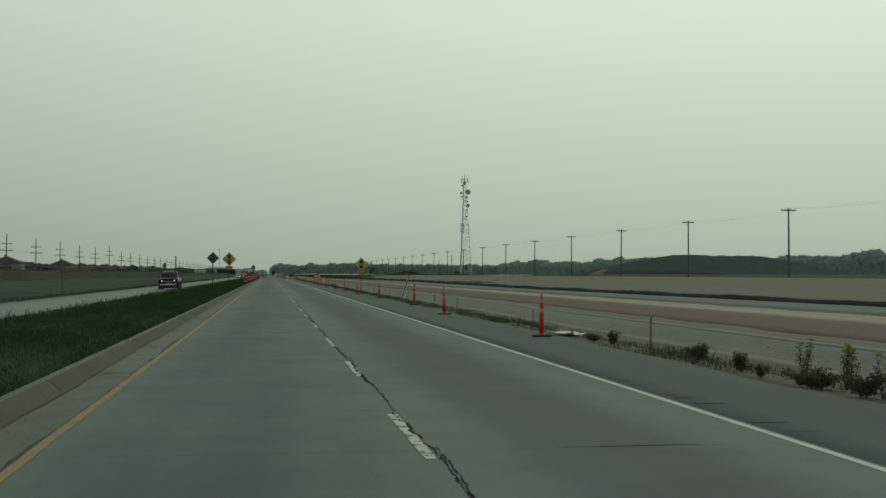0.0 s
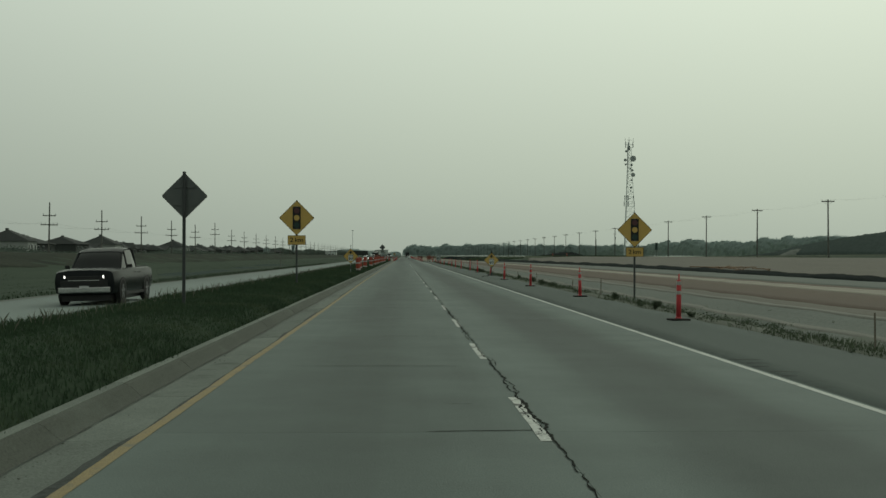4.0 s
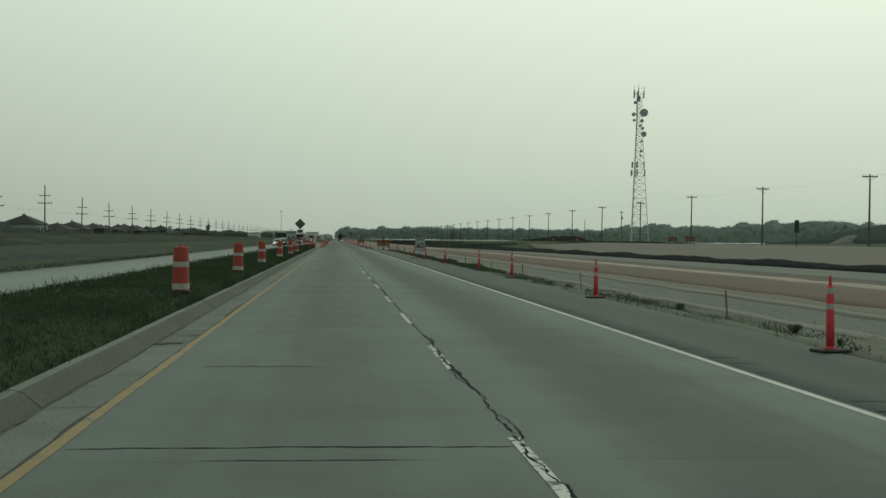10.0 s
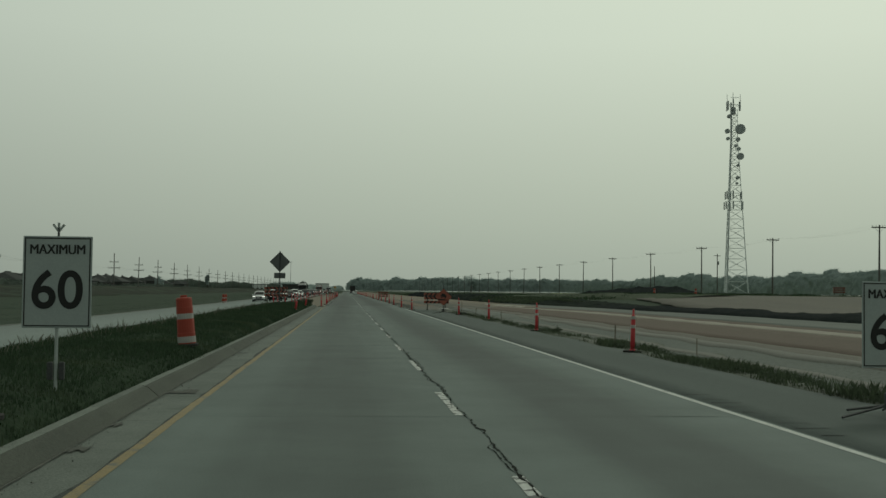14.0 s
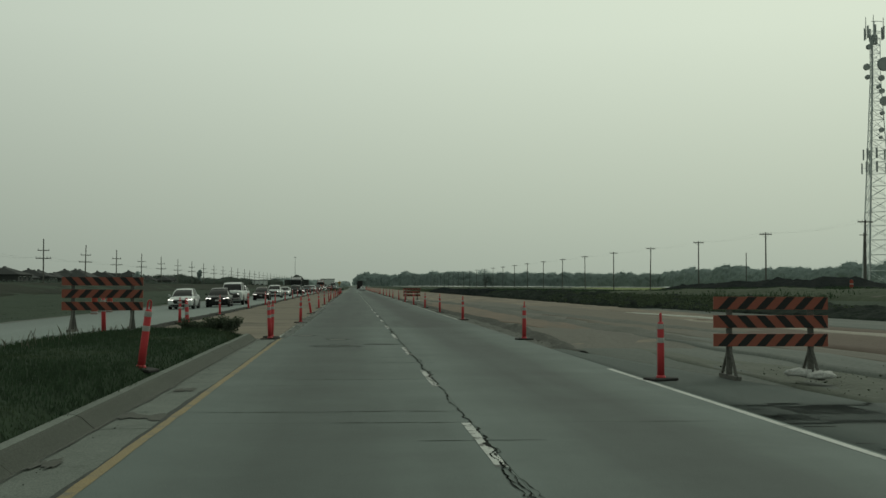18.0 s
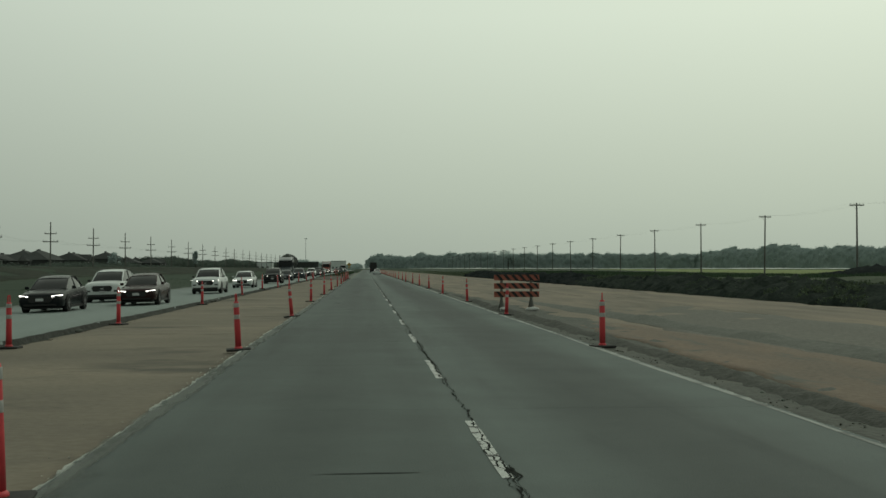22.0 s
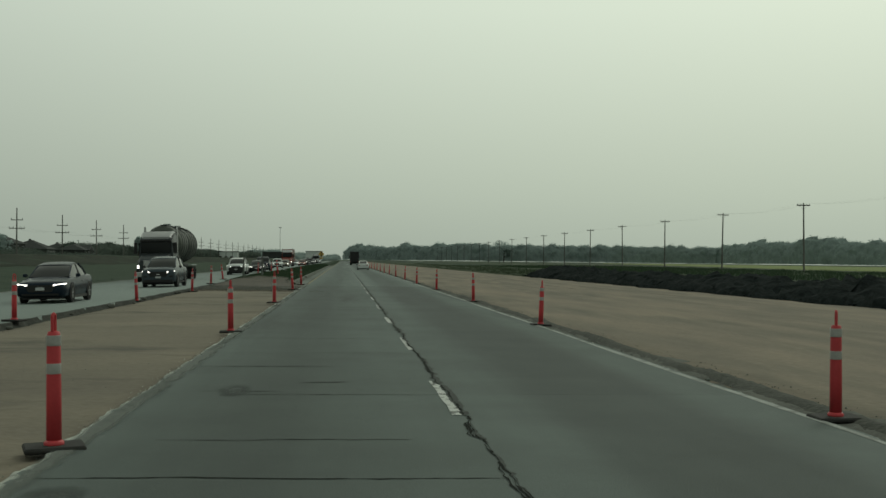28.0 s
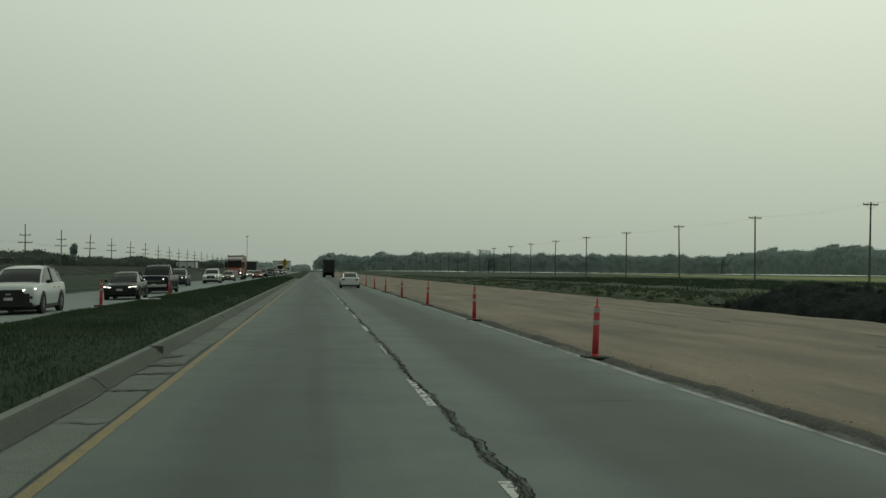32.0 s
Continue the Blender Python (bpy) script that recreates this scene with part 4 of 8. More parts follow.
# broken slab edge along the sand beds: a jagged outline with fresh pale chips and a crumbled side
def make_slab_edge(y0, y1, x, sign, depth, chip):
    ys = np.arange(y0, y1, 0.085) + RNG.normal(0, 0.012, len(np.arange(y0, y1, 0.085)))
    n = len(ys)
    big = np.interp(ys, np.arange(y0 - 1, y1 + 2, 0.9), RNG.random(len(np.arange(y0 - 1, y1 + 2, 0.9))))
    bite = np.interp(ys, np.arange(y0 - 1, y1 + 1, 0.27), RNG.random(len(np.arange(y0 - 1, y1 + 1, 0.27))) ** 2)
    edge = 0.015 + depth * (0.55 * big + 0.45 * (1 - bite)) + RNG.normal(0, 0.006, n)
    w = chip * np.clip(0.40 + 0.8 * bite + RNG.normal(0, 0.15, n), 0.15, 1.2)
    side = np.abs(RNG.normal(0.03, 0.025, n))

    def sheet(name, rows, m, label):
        V = np.concatenate([np.stack([a, ys, z], 1) for a, z in rows])
        i = np.arange(n - 1)
        F = np.concatenate([np.stack([i + k * n, i + (k + 1) * n, i + (k + 1) * n + 1, i + k * n + 1], 1) for k in range(len(rows) - 1)])
        mesh_np(name, V, F, m, road)["label"] = label
    o = np.zeros(n)
    drop = -0.006 - 0.02 * RNG.random(n)
    sheet("slab_fringe", [(x - sign * 0.03 + o, o + 0.0015), (x + sign * (edge - w), o - 0.0005)], M_ROADOLD, "worn fringe of the slab")
    sheet("chipped_edge", [(x + sign * (edge - w), o - 0.0005), (x + sign * (edge - w * 0.4), drop * 0.4), (x + sign * edge, drop), (x + sign * (edge + 0.008), drop - 0.02)], M_CHIP, "chipped pale concrete slab edge")
    sheet("slab_side", [(x + sign * (edge + 0.008), drop - 0.02), (x + sign * (edge + 0.02 + side * 0.5), o - 0.07), (x + sign * (edge + 0.04 + side), o - 0.12)], M_WINDROW, "dark crumbled side of the broken slab")


make_slab_edge(387.5, 608.6, -3.60, -1, 0.13, 0.20)
make_slab_edge(387.5, 800, 3.81, 1, 0.06, 0.04)
for y in np.arange(392, 432, 4.3):
    stain_patch(-3.50, y, RNG.uniform(0.24, 0.34), 7.0, M_PALEPATCH, "pale dust on the slab edge")
for y in np.arange(436, 606, 6.5):
    stain_patch(-3.55, y + RNG.normal(0, 1), RNG.uniform(0.14, 0.20), 8.0, M_PALEPATCH, "pale dust on the slab edge")


# ---- kerb and gutter on the median side
def prism(prof, length, name, material):
    bm = bmesh.new()
    a = [bm.verts.new((x, 0.003, z)) for x, z in prof]
    b = [bm.verts.new((x, length - 0.003, z)) for x, z in prof]
    n = len(prof)
    for i in range(n):
        bm.faces.new((a[i], a[(i + 1) % n], b[(i + 1) % n], b[i]))
    bm.faces.new(a[::-1]); bm.faces.new(b)
    bmesh.ops.recalc_face_normals(bm, faces=bm.faces)
    me = bpy.data.meshes.new(name)
    bm.to_mesh(me); bm.free()
    me.materials.append(material)
    return me


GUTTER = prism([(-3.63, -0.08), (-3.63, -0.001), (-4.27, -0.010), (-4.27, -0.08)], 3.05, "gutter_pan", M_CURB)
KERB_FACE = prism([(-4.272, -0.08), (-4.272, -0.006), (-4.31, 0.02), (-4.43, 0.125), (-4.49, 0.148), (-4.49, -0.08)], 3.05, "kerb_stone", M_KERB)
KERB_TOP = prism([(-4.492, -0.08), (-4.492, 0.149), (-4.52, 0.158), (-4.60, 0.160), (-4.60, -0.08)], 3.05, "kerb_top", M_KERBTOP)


def make_kerb(y0, y1):
    kerb = thing("kerb", "old dark faced concrete kerb with gutter beside the median grass", "kerb", kind="structure")
    n = int((y1 - y0) / 3.05)
    for k in range(n):
        dx, dz = RNG.normal(0, 0.003), RNG.normal(0, 0.0015)
        for me in (GUTTER, KERB_FACE, KERB_TOP):
            o = new(me.name, me)
            o.parent = kerb
            o.location = (dx if me is not GUTTER else 0, y0 + k * 3.05, dz if me is not GUTTER else dz * 0.4 - 0.004)
    return kerb


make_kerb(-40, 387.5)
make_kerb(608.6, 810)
for g0, g1 in ((-40, 387.5), (609.3, 800)):
    gut = np.arange(g0, g1, 0.3)
    gw = 0.025 + 0.06 * np.clip(wob(gut, 8, 1.8, 0.31), 0, 1) + np.abs(RNG.normal(0, 0.012, len(gut)))
    ribbon("gutter_dirt", gut, (np.interp(gut, *zip(*YELLOW_X)) if g0 < 0 else -3.55) - 0.045 - gw / 2, gw, 0.003, M_SMEAR, road, "dark asphalt film along the gutter joint")
    gw = 0.012 + 0.05 * np.clip(wob(gut, 2, 1.3, 0.37), 0, 1) + np.abs(RNG.normal(0, 0.012, len(gut)))
    ribbon("gutter_silt", gut, -4.25 + gw / 2 * 0.6, gw, 0.001, M_GRAVELD, road, "dark silt line at the foot of the kerb")


# broken corners and open joints of the gutter near the end of the sand bed
def gutter_break(y, x0, x1, depth):
    n = 9
    xs = np.linspace(x0, x1, n)
    mid = y + np.cumsum(RNG.normal(0, 0.05, n))
    hw = depth * (0.25 + RNG.random(n))
    V = np.concatenate([np.stack([xs, mid - hw, np.full(n, 0.0045)], 1), np.stack([xs, mid + hw, np.full(n, 0.0045)], 1)])
    i = np.arange(n - 1)
    mesh_np("gutter_break", V, np.stack([i, i + 1, i + n + 1, i + n], 1), M_GRAVELD, road)["label"] = "dark broken joint of the gutter"


for y, x0, x1, depth in ((620.5, -4.24, -3.62, 0.03), (623.6, -4.25, -3.62, 0.10), (625.9, -4.26, -3.63, 0.22), (627.8, -4.26, -3.66, 0.42), (629.6, -4.27, -3.9, 0.30), (633.1, -4.2, -3.62, 0.06), (638.9, -4.25, -3.62, 0.12),
                         (647.9, -4.25, -3.7, 0.2), (58.8, -4.25, -3.62, 0.05), (107.8, -4.25, -3.7, 0.12), (165, -4.2, -3.62, 0.08), (216.7, -4.25, -3.8, 0.2), (290.0, -4.26, -4.05, 0.25), (291.9, -4.25, -4.12, 0.22), (296.2, -4.22, -3.8, 0.28), (306.9, -4.2, -3.95, 0.25), (151.5, -4.2, -3.75, 0.07), (154.1, -4.25, -3.7, 0.08), (158.5, -4.2, -3.72, 0.06), (363.1, -4.24, -4.0, 0.30), (366.9, -4.22, -3.66, 0.35), (370.3, -4.1, -3.8, 0.25), (332.6, -4.25, -3.7, 0.14)):
    gutter_break(y, x0, x1, depth)
part("kerb_gap", B(-4.62, -4.30, 629.8, 630, -0.05, 0.166), M_GRAVELD, road, "dark gap between two kerb stones")


# black soil ridges and heaps
def ridge(name, ys, xs, hs, ws, material, label, category="soil heap", bump=0.12, seg=10, step=1.2):
    y = np.arange(ys[0], ys[-1], step)
    xc, h, w = np.interp(y, ys, xs), np.interp(y, ys, hs), np.interp(y, ys, ws)
    t = np.linspace(-1, 1, seg + 1)
    X = xc[:, None] + w[:, None] * t[None, :] + RNG.normal(0, bump * 0.5, (len(y), seg + 1))
    Y = y[:, None] + RNG.normal(0, bump, (len(y), seg + 1))
    prof = (1 - np.abs(t) ** 1.7)
    hv = h * (1 + 0.35 * wob(y, len(name), 1.0, 0.3))
    Z = terrain(X, Y) - 0.1 + np.clip(hv[:, None] * prof[None, :] + RNG.normal(0, bump, (len(y), seg + 1)) * (prof > 0.05)[None, :] * np.clip(h, 0, 1)[:, None], 0, None)
    Z[:, 0] -= 0.6; Z[:, -1] -= 0.6
    n = seg
    i = np.arange(len(y) - 1)[:, None] * (n + 1) + np.arange(n)[None, :]
    F = np.stack([i, i + 1, i + n + 2, i + n + 1], -1).reshape(-1, 4)
    ob = mesh_np(name, np.stack([X, Y, Z], -1).reshape(-1, 3), F, material, smooth=True)
    return tagged(ob, label, category, kind="structure")


ridge("soil_ridge", [-40, 130, 260, 373.6, 420.9], [36.3, 31.5, 34, 30, 28], [0.26, 0.30, 0.42, 0.5, 0.2], [1.7, 1.8, 2.4, 2.8, 2], M_SOIL, "low ridge of black topsoil along the gravel bank", bump=0.06)
ridge("weedy_berm", [393.4, 430.9, 470, 499.2, 528.5, 549.9], [31, 27.5, 25.5, 24.3, 24, 23.8], [0.2, 0.6, 0.85, 0.95, 0.9, 0.3], [4, 4.5, 4.4, 4.2, 4.2, 3.2], M_SOILWEED, "long berm of dark topsoil overgrown with weeds", bump=0.16, seg=18, step=0.5)
ridge("soil_berm", [536.3, 548, 557.6, 596.4, 635.9, 647.9, 659.9, 664.9, 669.9], [23.9, 23.8, 23.8, 23.6, 23.6, 23.8, 24, 24, 24], [0.2, 0.85, 0.95, 0.85, 0.75, 0.95, 1.2, 0.8, 0.1], [3.4, 4.2, 4.2, 4, 4, 4.4, 4.6, 4, 2.5], M_SOIL, "long berm of black topsoil beside the sand bed", bump=0.17, seg=18, step=0.5)
ridge("green_berm", [659.9, 675.9, 715.9, 800, 1100], [23.5, 23.2, 22.8, 22, 21], [0.1, 0.42, 0.45, 0.45, 0.4], [3, 3.8, 3.8, 3.6, 3], M_GREENFIELD, "low berm grown over with rough green weeds", "berm", bump=0.10, seg=14, step=0.7)
ridge("grassy_berm", [420.9, 470, 518.8, 695.9, 900, 1200], [46, 42, 36, 34, 33, 32], [0.3, 0.5, 0.45, 0.4, 0.3, 0.2], [7, 7, 6, 6, 6, 5], M_GREENFIELD, "low green berm behind the black topsoil", "berm", bump=0.08)
ridge("soil_stockpile", [470, 485, 510, 540, 560, 575], [58, 60, 62, 63, 62, 60], [0.2, 1.3, 1.5, 1.4, 1.1, 0.2], [3, 7, 8, 8, 7, 3], M_SOIL, "stockpile of black topsoil near the mast", bump=0.2)
for ys_, xs_, hs_, ws_ in (([60, 75, 95, 115, 125], [-26, -25.5, -26, -26.5, -26], [0.05, 0.3, 0.22, 0.3, 0.05], [2, 3, 3.5, 3, 2]), ([186, 194, 204, 216, 226], [-25.5, -25, -25, -24.6, -24.4], [0.05, 0.34, 0.24, 0.32, 0.05], [1.5, 2.6, 2.2, 2.6, 1.5]),
                           ([248, 256, 268], [-27, -26.8, -27.5], [0.05, 0.3, 0.05], [2, 3, 2]), ([290, 304, 330], [-29, -28.5, -28], [0.05, 0.42, 0.05], [2, 3.5, 2])):
    ridge("field_mound", ys_, xs_, hs_, ws_, M_MOUND, "low dark mound of earth and weeds in the field", "mound", bump=0.06)


# shallow worn cuts beside the white line
cv, cf = [], []
for y in np.arange(2, 367.6, 0.62):
    if RNG.random() < 0.3:
        continue
    a, l_, d = 3.84 + RNG.random() * 0.12, RNG.uniform(0.2, 0.5), RNG.uniform(0.010, 0.035)
    y += RNG.normal(0, 0.06)
    b = len(cv)
    cv += [(a, y - d, 0.004), (a + l_, y - d * 0.6, 0.004), (a + l_, y + d * 0.6, 0.004), (a, y + d, 0.004)]
    cf.append((b, b + 1, b + 2, b + 3))
cuts = mesh_np("rumble_cuts", cv, cf, M_JOINT, road)
cuts["label"] = "shallow dark cuts along the white line"
cuts["kind"] = "stuff"


# wheel ruts and smears in the sand
def rut(x, y0, y1, w, dx, z=-0.052):
    ys = np.arange(y0, y1, 0.5)
    t = (ys - y0) / (y1 - y0)
    ww = w * np.sin(np.pi * np.clip(t, 0.02, 0.98)) * (0.6 + 0.5 * np.abs(wob(ys, x, 1.0, 0.9))) + np.abs(RNG.normal(0, w * 0.08, len(ys)))
    xs = x + dx * t * t + wob(ys, x * 3, 0.06, 0.5)
    V = np.concatenate([np.stack([xs - ww / 2, ys, np.full_like(ys, z - 0.03)], 1), np.stack([xs, ys, np.full_like(ys, z + 0.012)], 1), np.stack([xs + ww / 2, ys, np.full_like(ys, z - 0.03)], 1)])
    n = len(ys)
    i = np.arange(n - 1)
    F = np.concatenate([np.stack([i + k * n, i + (k + 1) * n, i + (k + 1) * n + 1, i + k * n + 1], 1) for k in (0, 1)])
    tagged(mesh_np("wheel_rut", V, F, M_RUT, smooth=True), "faint damp wheel rut pressed into the sand bed", "wheel rut", "wheel ruts", kind="structure")


for k in range(18):
    y0 = RNG.uniform(401.2, 685.9)
    rut(RNG.uniform(5.5, 18.5), y0, y0 + RNG.uniform(8, 40), RNG.uniform(0.4, 1.1), RNG.normal(0, 1.2), -0.055)

def windrow(name, path, width, height, material, label, seed, step=0.14, seg=14):
    """A low lumpy ridge of loose material pushed along the pavement."""
    ys = np.arange(path[0][0], path[-1][0], step)
    xc, w, h = np.interp(ys, *zip(*path)), np.interp(ys, *zip(*width)), np.interp(ys, *zip(*height))
    t = np.linspace(-1, 1, seg + 1)
    xc = xc + 0.12 * np.array([noise.noise((y * 0.5, seed, 0)) for y in ys])
    X = xc[:, None] + w[:, None] * t[None, :]
    Y = np.repeat(ys[:, None], seg + 1, 1)
    lump = np.array([[noise.noise((x * 5.5, y * 3.2, seed)) * 0.6 + noise.noise((x * 13, y * 9, seed + 4)) * 0.35 for x, y in zip(a, b)] for a, b in zip(X, Y)])
    swell = np.array([0.75 + 0.6 * noise.noise((y * 0.33, 3, seed)) for y in ys])
    prof = np.clip(1 - np.abs(t) ** 1.6, 0, 1)
    Z = -0.095 + np.clip(h * swell * 1.45, 0, None)[:, None] * prof[None, :] * (1 + 0.75 * lump) + 0.05 * prof[None, :]
    i = np.arange(len(ys) - 1)[:, None] * (seg + 1) + np.arange(seg)[None, :]
    F = np.stack([i, i + 1, i + seg + 2, i + seg + 1], -1).reshape(-1, 4)
    return tagged(mesh_np(name, np.stack([X, Y, Z], -1).reshape(-1, 3), F, material, smooth=True), label, "gravel ridge", kind="structure")


windrow("gravel_windrow", [(381, 4.5), (387, 4.75), (396, 5.0), (408, 5.1), (420, 4.7), (436, 4.7), (455, 4.65), (474, 4.35), (484, 4.6), (500, 4.6)], [(381, 0.2), (388, 0.5), (410, 0.55), (425, 0.4), (470, 0.42), (500, 0.25)],
        [(381, 0.02), (388, 0.12), (405, 0.13), (420, 0.10), (450, 0.08), (474, 0.13), (490, 0.07), (500, 0.01)], M_WINDROW, "dark lumpy windrow of gravel beside the broken pavement", 3.1)
windrow("gravel_windrow", [(500, 4.35), (560, 4.3), (640, 4.25), (700, 4.2)], [(500, 0.3), (700, 0.25)], [(500, 0.03), (530, 0.06), (575, 0.05), (600, 0.05), (700, 0.04)], M_WINDROW, "dark crumbs of gravel along the broken pavement", 8.3, step=0.2, seg=8)
windrow("grey_swell", [(384, 9.4), (392, 9.2), (404, 8.6), (420, 8.3), (436, 8.6), (448, 8.8), (466, 8.0), (486, 7.2)], [(384, 0.3), (394, 1.0), (470, 0.8), (486, 0.4)], [(384, 0.02), (394, 0.11), (430, 0.11), (470, 0.09), (486, 0.01)], M_SWELL,
        "low grey swell of loose fill across the sand bed", 5.7, step=0.3)
windrow("grey_swell", [(388, 13.0), (404, 11.4), (430, 10.4), (452, 9.4)], [(388, 0.3), (400, 1.1), (440, 0.9), (452, 0.3)], [(388, 0.02), (400, 0.08), (440, 0.08), (452, 0.02)], M_SWELL, "low grey swell of loose fill across the sand bed", 9.2, step=0.3)
strip("rusty_fill", 392, 466, [(392, 7.0), (404, 5.6), (430, 5.0), (466, 5.2)], [(392, 8.2), (404, 8.4), (430, 8.0), (448, 8.0), (466, 6.4)], M_RUSTFILL, "rusty brown stony fill between the grey swells", [(392, -0.11), (400, -0.015), (455, -0.02), (466, -0.10)], step=1.0, n=8, ragged=(0.3, 0.3), bumps=0.008)

ridge("gravel_heap", [552, 556, 560, 564, 568], [166, 169, 173, 177, 181], [0.2, 3.2, 4.3, 3.4, 0.2], [4, 8, 9, 8, 4], M_GRAVEL, "pale grey heap of gravel beside the dark mound", "gravel heap", bump=0.1, seg=16, step=0.8)


# ---------------------------------------------------------------- road furniture
def make_channelizer():
    e = thing("channelizer_post", "orange channelizer post with grey reflective bands on a black rubber base", "traffic post", "channelizer posts")
    bm = B(-0.25, 0.25, -0.19, 0.19, 0.0, 0.05, bevel=0.016)
    part("rubber_base", bm, M_RUBBER, e)
    part("collar", lathe([(0.085, 0.04), (0.085, 0.07), (0.066, 0.09)], 12), M_POST, e, smooth=True)
    part("tube", lathe([(0.064, 0.06), (0.062, 0.5), (0.057, 0.98), (0.048, 1.015), (0.030, 1.02)], 14), M_POST, e, smooth=True)
    for z in (0.655, 0.895):
        part("reflective_band", lathe([(0.0615, z), (0.0625, z + 0.005), (0.0615, z + 0.085), (0.0605, z + 0.09)], 14), M_BAND, e, "grey white reflective band", smooth=True)
    bm = bmesh.new()
    pts = [(0.034 * math.cos(a), 0, 1.125 + 0.042 * math.sin(a)) for a in [math.pi * (1.0 - i / 8) for i in range(9)]]
    pts = [(-0.034, 0, 1.0)] + pts + [(0.034, 0, 1.0)]
    for p, q in zip(pts, pts[1:]):
        cyl(bm, p, q, 0.015, seg=6)
    bmesh.ops.rotate(bm, cent=(0, 0, 0), matrix=Matrix.Rotation(radians(68), 3, "Z"), verts=bm.verts)
    part("grip_loop", bm, M_POST, e)
    return e


POSTS_R = [(5.75, 24.8), (5.7, 41.2), (6.3, 55.5), (6, 71.8), (5.64, 86.4), (5.7, 103.1), (5.79, 119.3), (5.54, 134.4), (5.66, 151.1), (6.1, 168.3), (5.99, 183.2),
           (6.23, 199.2), (6.09, 215.5), (6.14, 231.1), (6.3, 247.6), (6.35, 259.4), (6.2, 276.7), (6.12, 292.2), (6.3, 308.4), (6.34, 324), (6.56, 341.1),
           (6.2, 354.3), (4.01, 371.8), (3.87, 386.4), (4, 406.7), (4.09, 422.1), (4.06, 436), (3.96, 449.6), (3.98, 466.1), (4.02, 482.1), (3.91, 498.5),
           (4.17, 518.7), (4.15, 534.4), (4.02, 546.9), (3.87, 563.9), (4.03, 580.2), (4.01, 597.9), (3.92, 613.5), (3.96, 629.3), (3.95, 645.5), (3.95, 661.1),
           (3.95, 676.4), (3.95, 691.9), (4, 707.9), (4, 723.9), (4, 739.9), (4, 755.9), (4, 772.9), (4, 789.9), (4, 807.9), (4, 827.9)]
POSTS_L = [(-3.85, 386.9, 3), (-3.9, 388.1, -2), (-3.64, 402.2, 0), (-3.78, 418.5, 9), (-3.79, 434.2, 2), (-3.74, 449.1, 3), (-3.68, 464.9, 5), (-3.87, 482.5, 0),
           (-3.75, 497.3, 0), (-3.74, 512.3, 2), (-3.68, 528.5, 0), (-3.69, 545.2, 1), (-3.72, 560.5, 1), (-3.79, 577.4, 0), (-3.91, 595.4, 5), (-3.91, 607.4, 2),
           (-6.3, 623, 6)]
POSTS_O = [(-9.04, 403.2, 0), (-9, 417.9, 0), (-9.06, 436.3, 1), (-8.95, 451, 0), (-8.8, 461.2, 0), (-9, 480.4, 0), (-9.1, 498.9, 3), (-9.33, 515.5, 0),
           (-9.05, 527.8, 2), (-9, 542.1, 0), (-9.31, 563.7, 0), (-9.15, 579.2, 4), (-8.89, 593, 0), (-9.4, 605.4, 0), (-10.3, 620.9, 7), (-10.35, 656.4, -1),
           (-10.35, 678.9, 0), (-4.85, 353.2, -7.5), (-4.85, 371.5, -7.5), (-6.4, 387.5, 3), (-8.3, 384.6, 2)]
proto = make_channelizer()
first = True
for x, y, lean in [(a, b, None) for a, b in POSTS_R] + POSTS_L + POSTS_O:
    l1 = RNG.normal(0, 1.2) if lean is None else -lean
    z = float(terrain(x, y)) + (0.0 if y < 387.5 and x > 0 else -0.02 if abs(x) < 4.3 else -0.09 if -9.2 < x < -4.3 else 0.02)
    m = pose(x, y, z, RNG.normal(0, 0.8), l1, RNG.uniform(-25, 25))
    if first:
        proto.matrix_basis = m; first = False
    else:
        copy_thing(proto, m)


def make_drum():
    e = thing("traffic_drum", "faded orange traffic drum with white bands in the grass", "traffic drum", "traffic drums")
    part("foot_ring", lathe([(0.26, 0.0), (0.27, 0.02), (0.27, 0.05), (0.21, 0.07)], 20), M_RUBBER, e)
    part("barrel", lathe([(0.215, 0.04), (0.213, 0.32), (0.206, 0.335), (0.205, 0.64), (0.198, 0.655), (0.198, 0.93), (0.191, 0.945), (0.188, 1.14), (0.172, 1.17), (0.06, 1.18)], 22), M_DRUM, e)
    for z0, z1, r in ((0.09, 0.24, 0.217), (0.66, 0.79, 0.201)):
        part("reflective_band", lathe([(r - 0.004, z0), (r, z0 + 0.004), (r, z1 - 0.004), (r - 0.004, z1)], 22), M_BAND, e, "dull white reflective band")
    part("carry_handle", B(-0.08, 0.08, -0.025, 0.025, 1.17, 1.23, bevel=0.012), M_DRUM, e)
    for p in e.children:
        p.data.transform(Matrix.Scale(0.92, 4))
    return e


drum = make_drum()
DRUMS = [(-5.0, 168.3, 2), (-5.3, 180.3, -2), (-5.2, 191.0, 1), (-5.05, 206.8, 0), (-5.05, 225.5, 1), (-5.1, 241.5, -1), (-5.15, 255.9, 1), (-5.1, 273.5, -2),
         (-5.0, 289.5, 1), (-5.0, 303.6, -5), (-17, 421.9, 0), (-17.4, 428, 0), (51.8, 467.7, 0), (54.8, 454.2, 2)]
for k, (x, y, l) in enumerate(DRUMS):
    m = pose(x, y, float(terrain(x, y)) - 0.02, RNG.normal(0, 1), l, RNG.uniform(0, 360))
    if k == 0:
        drum.matrix_basis = m
    else:
        copy_thing(drum, m)


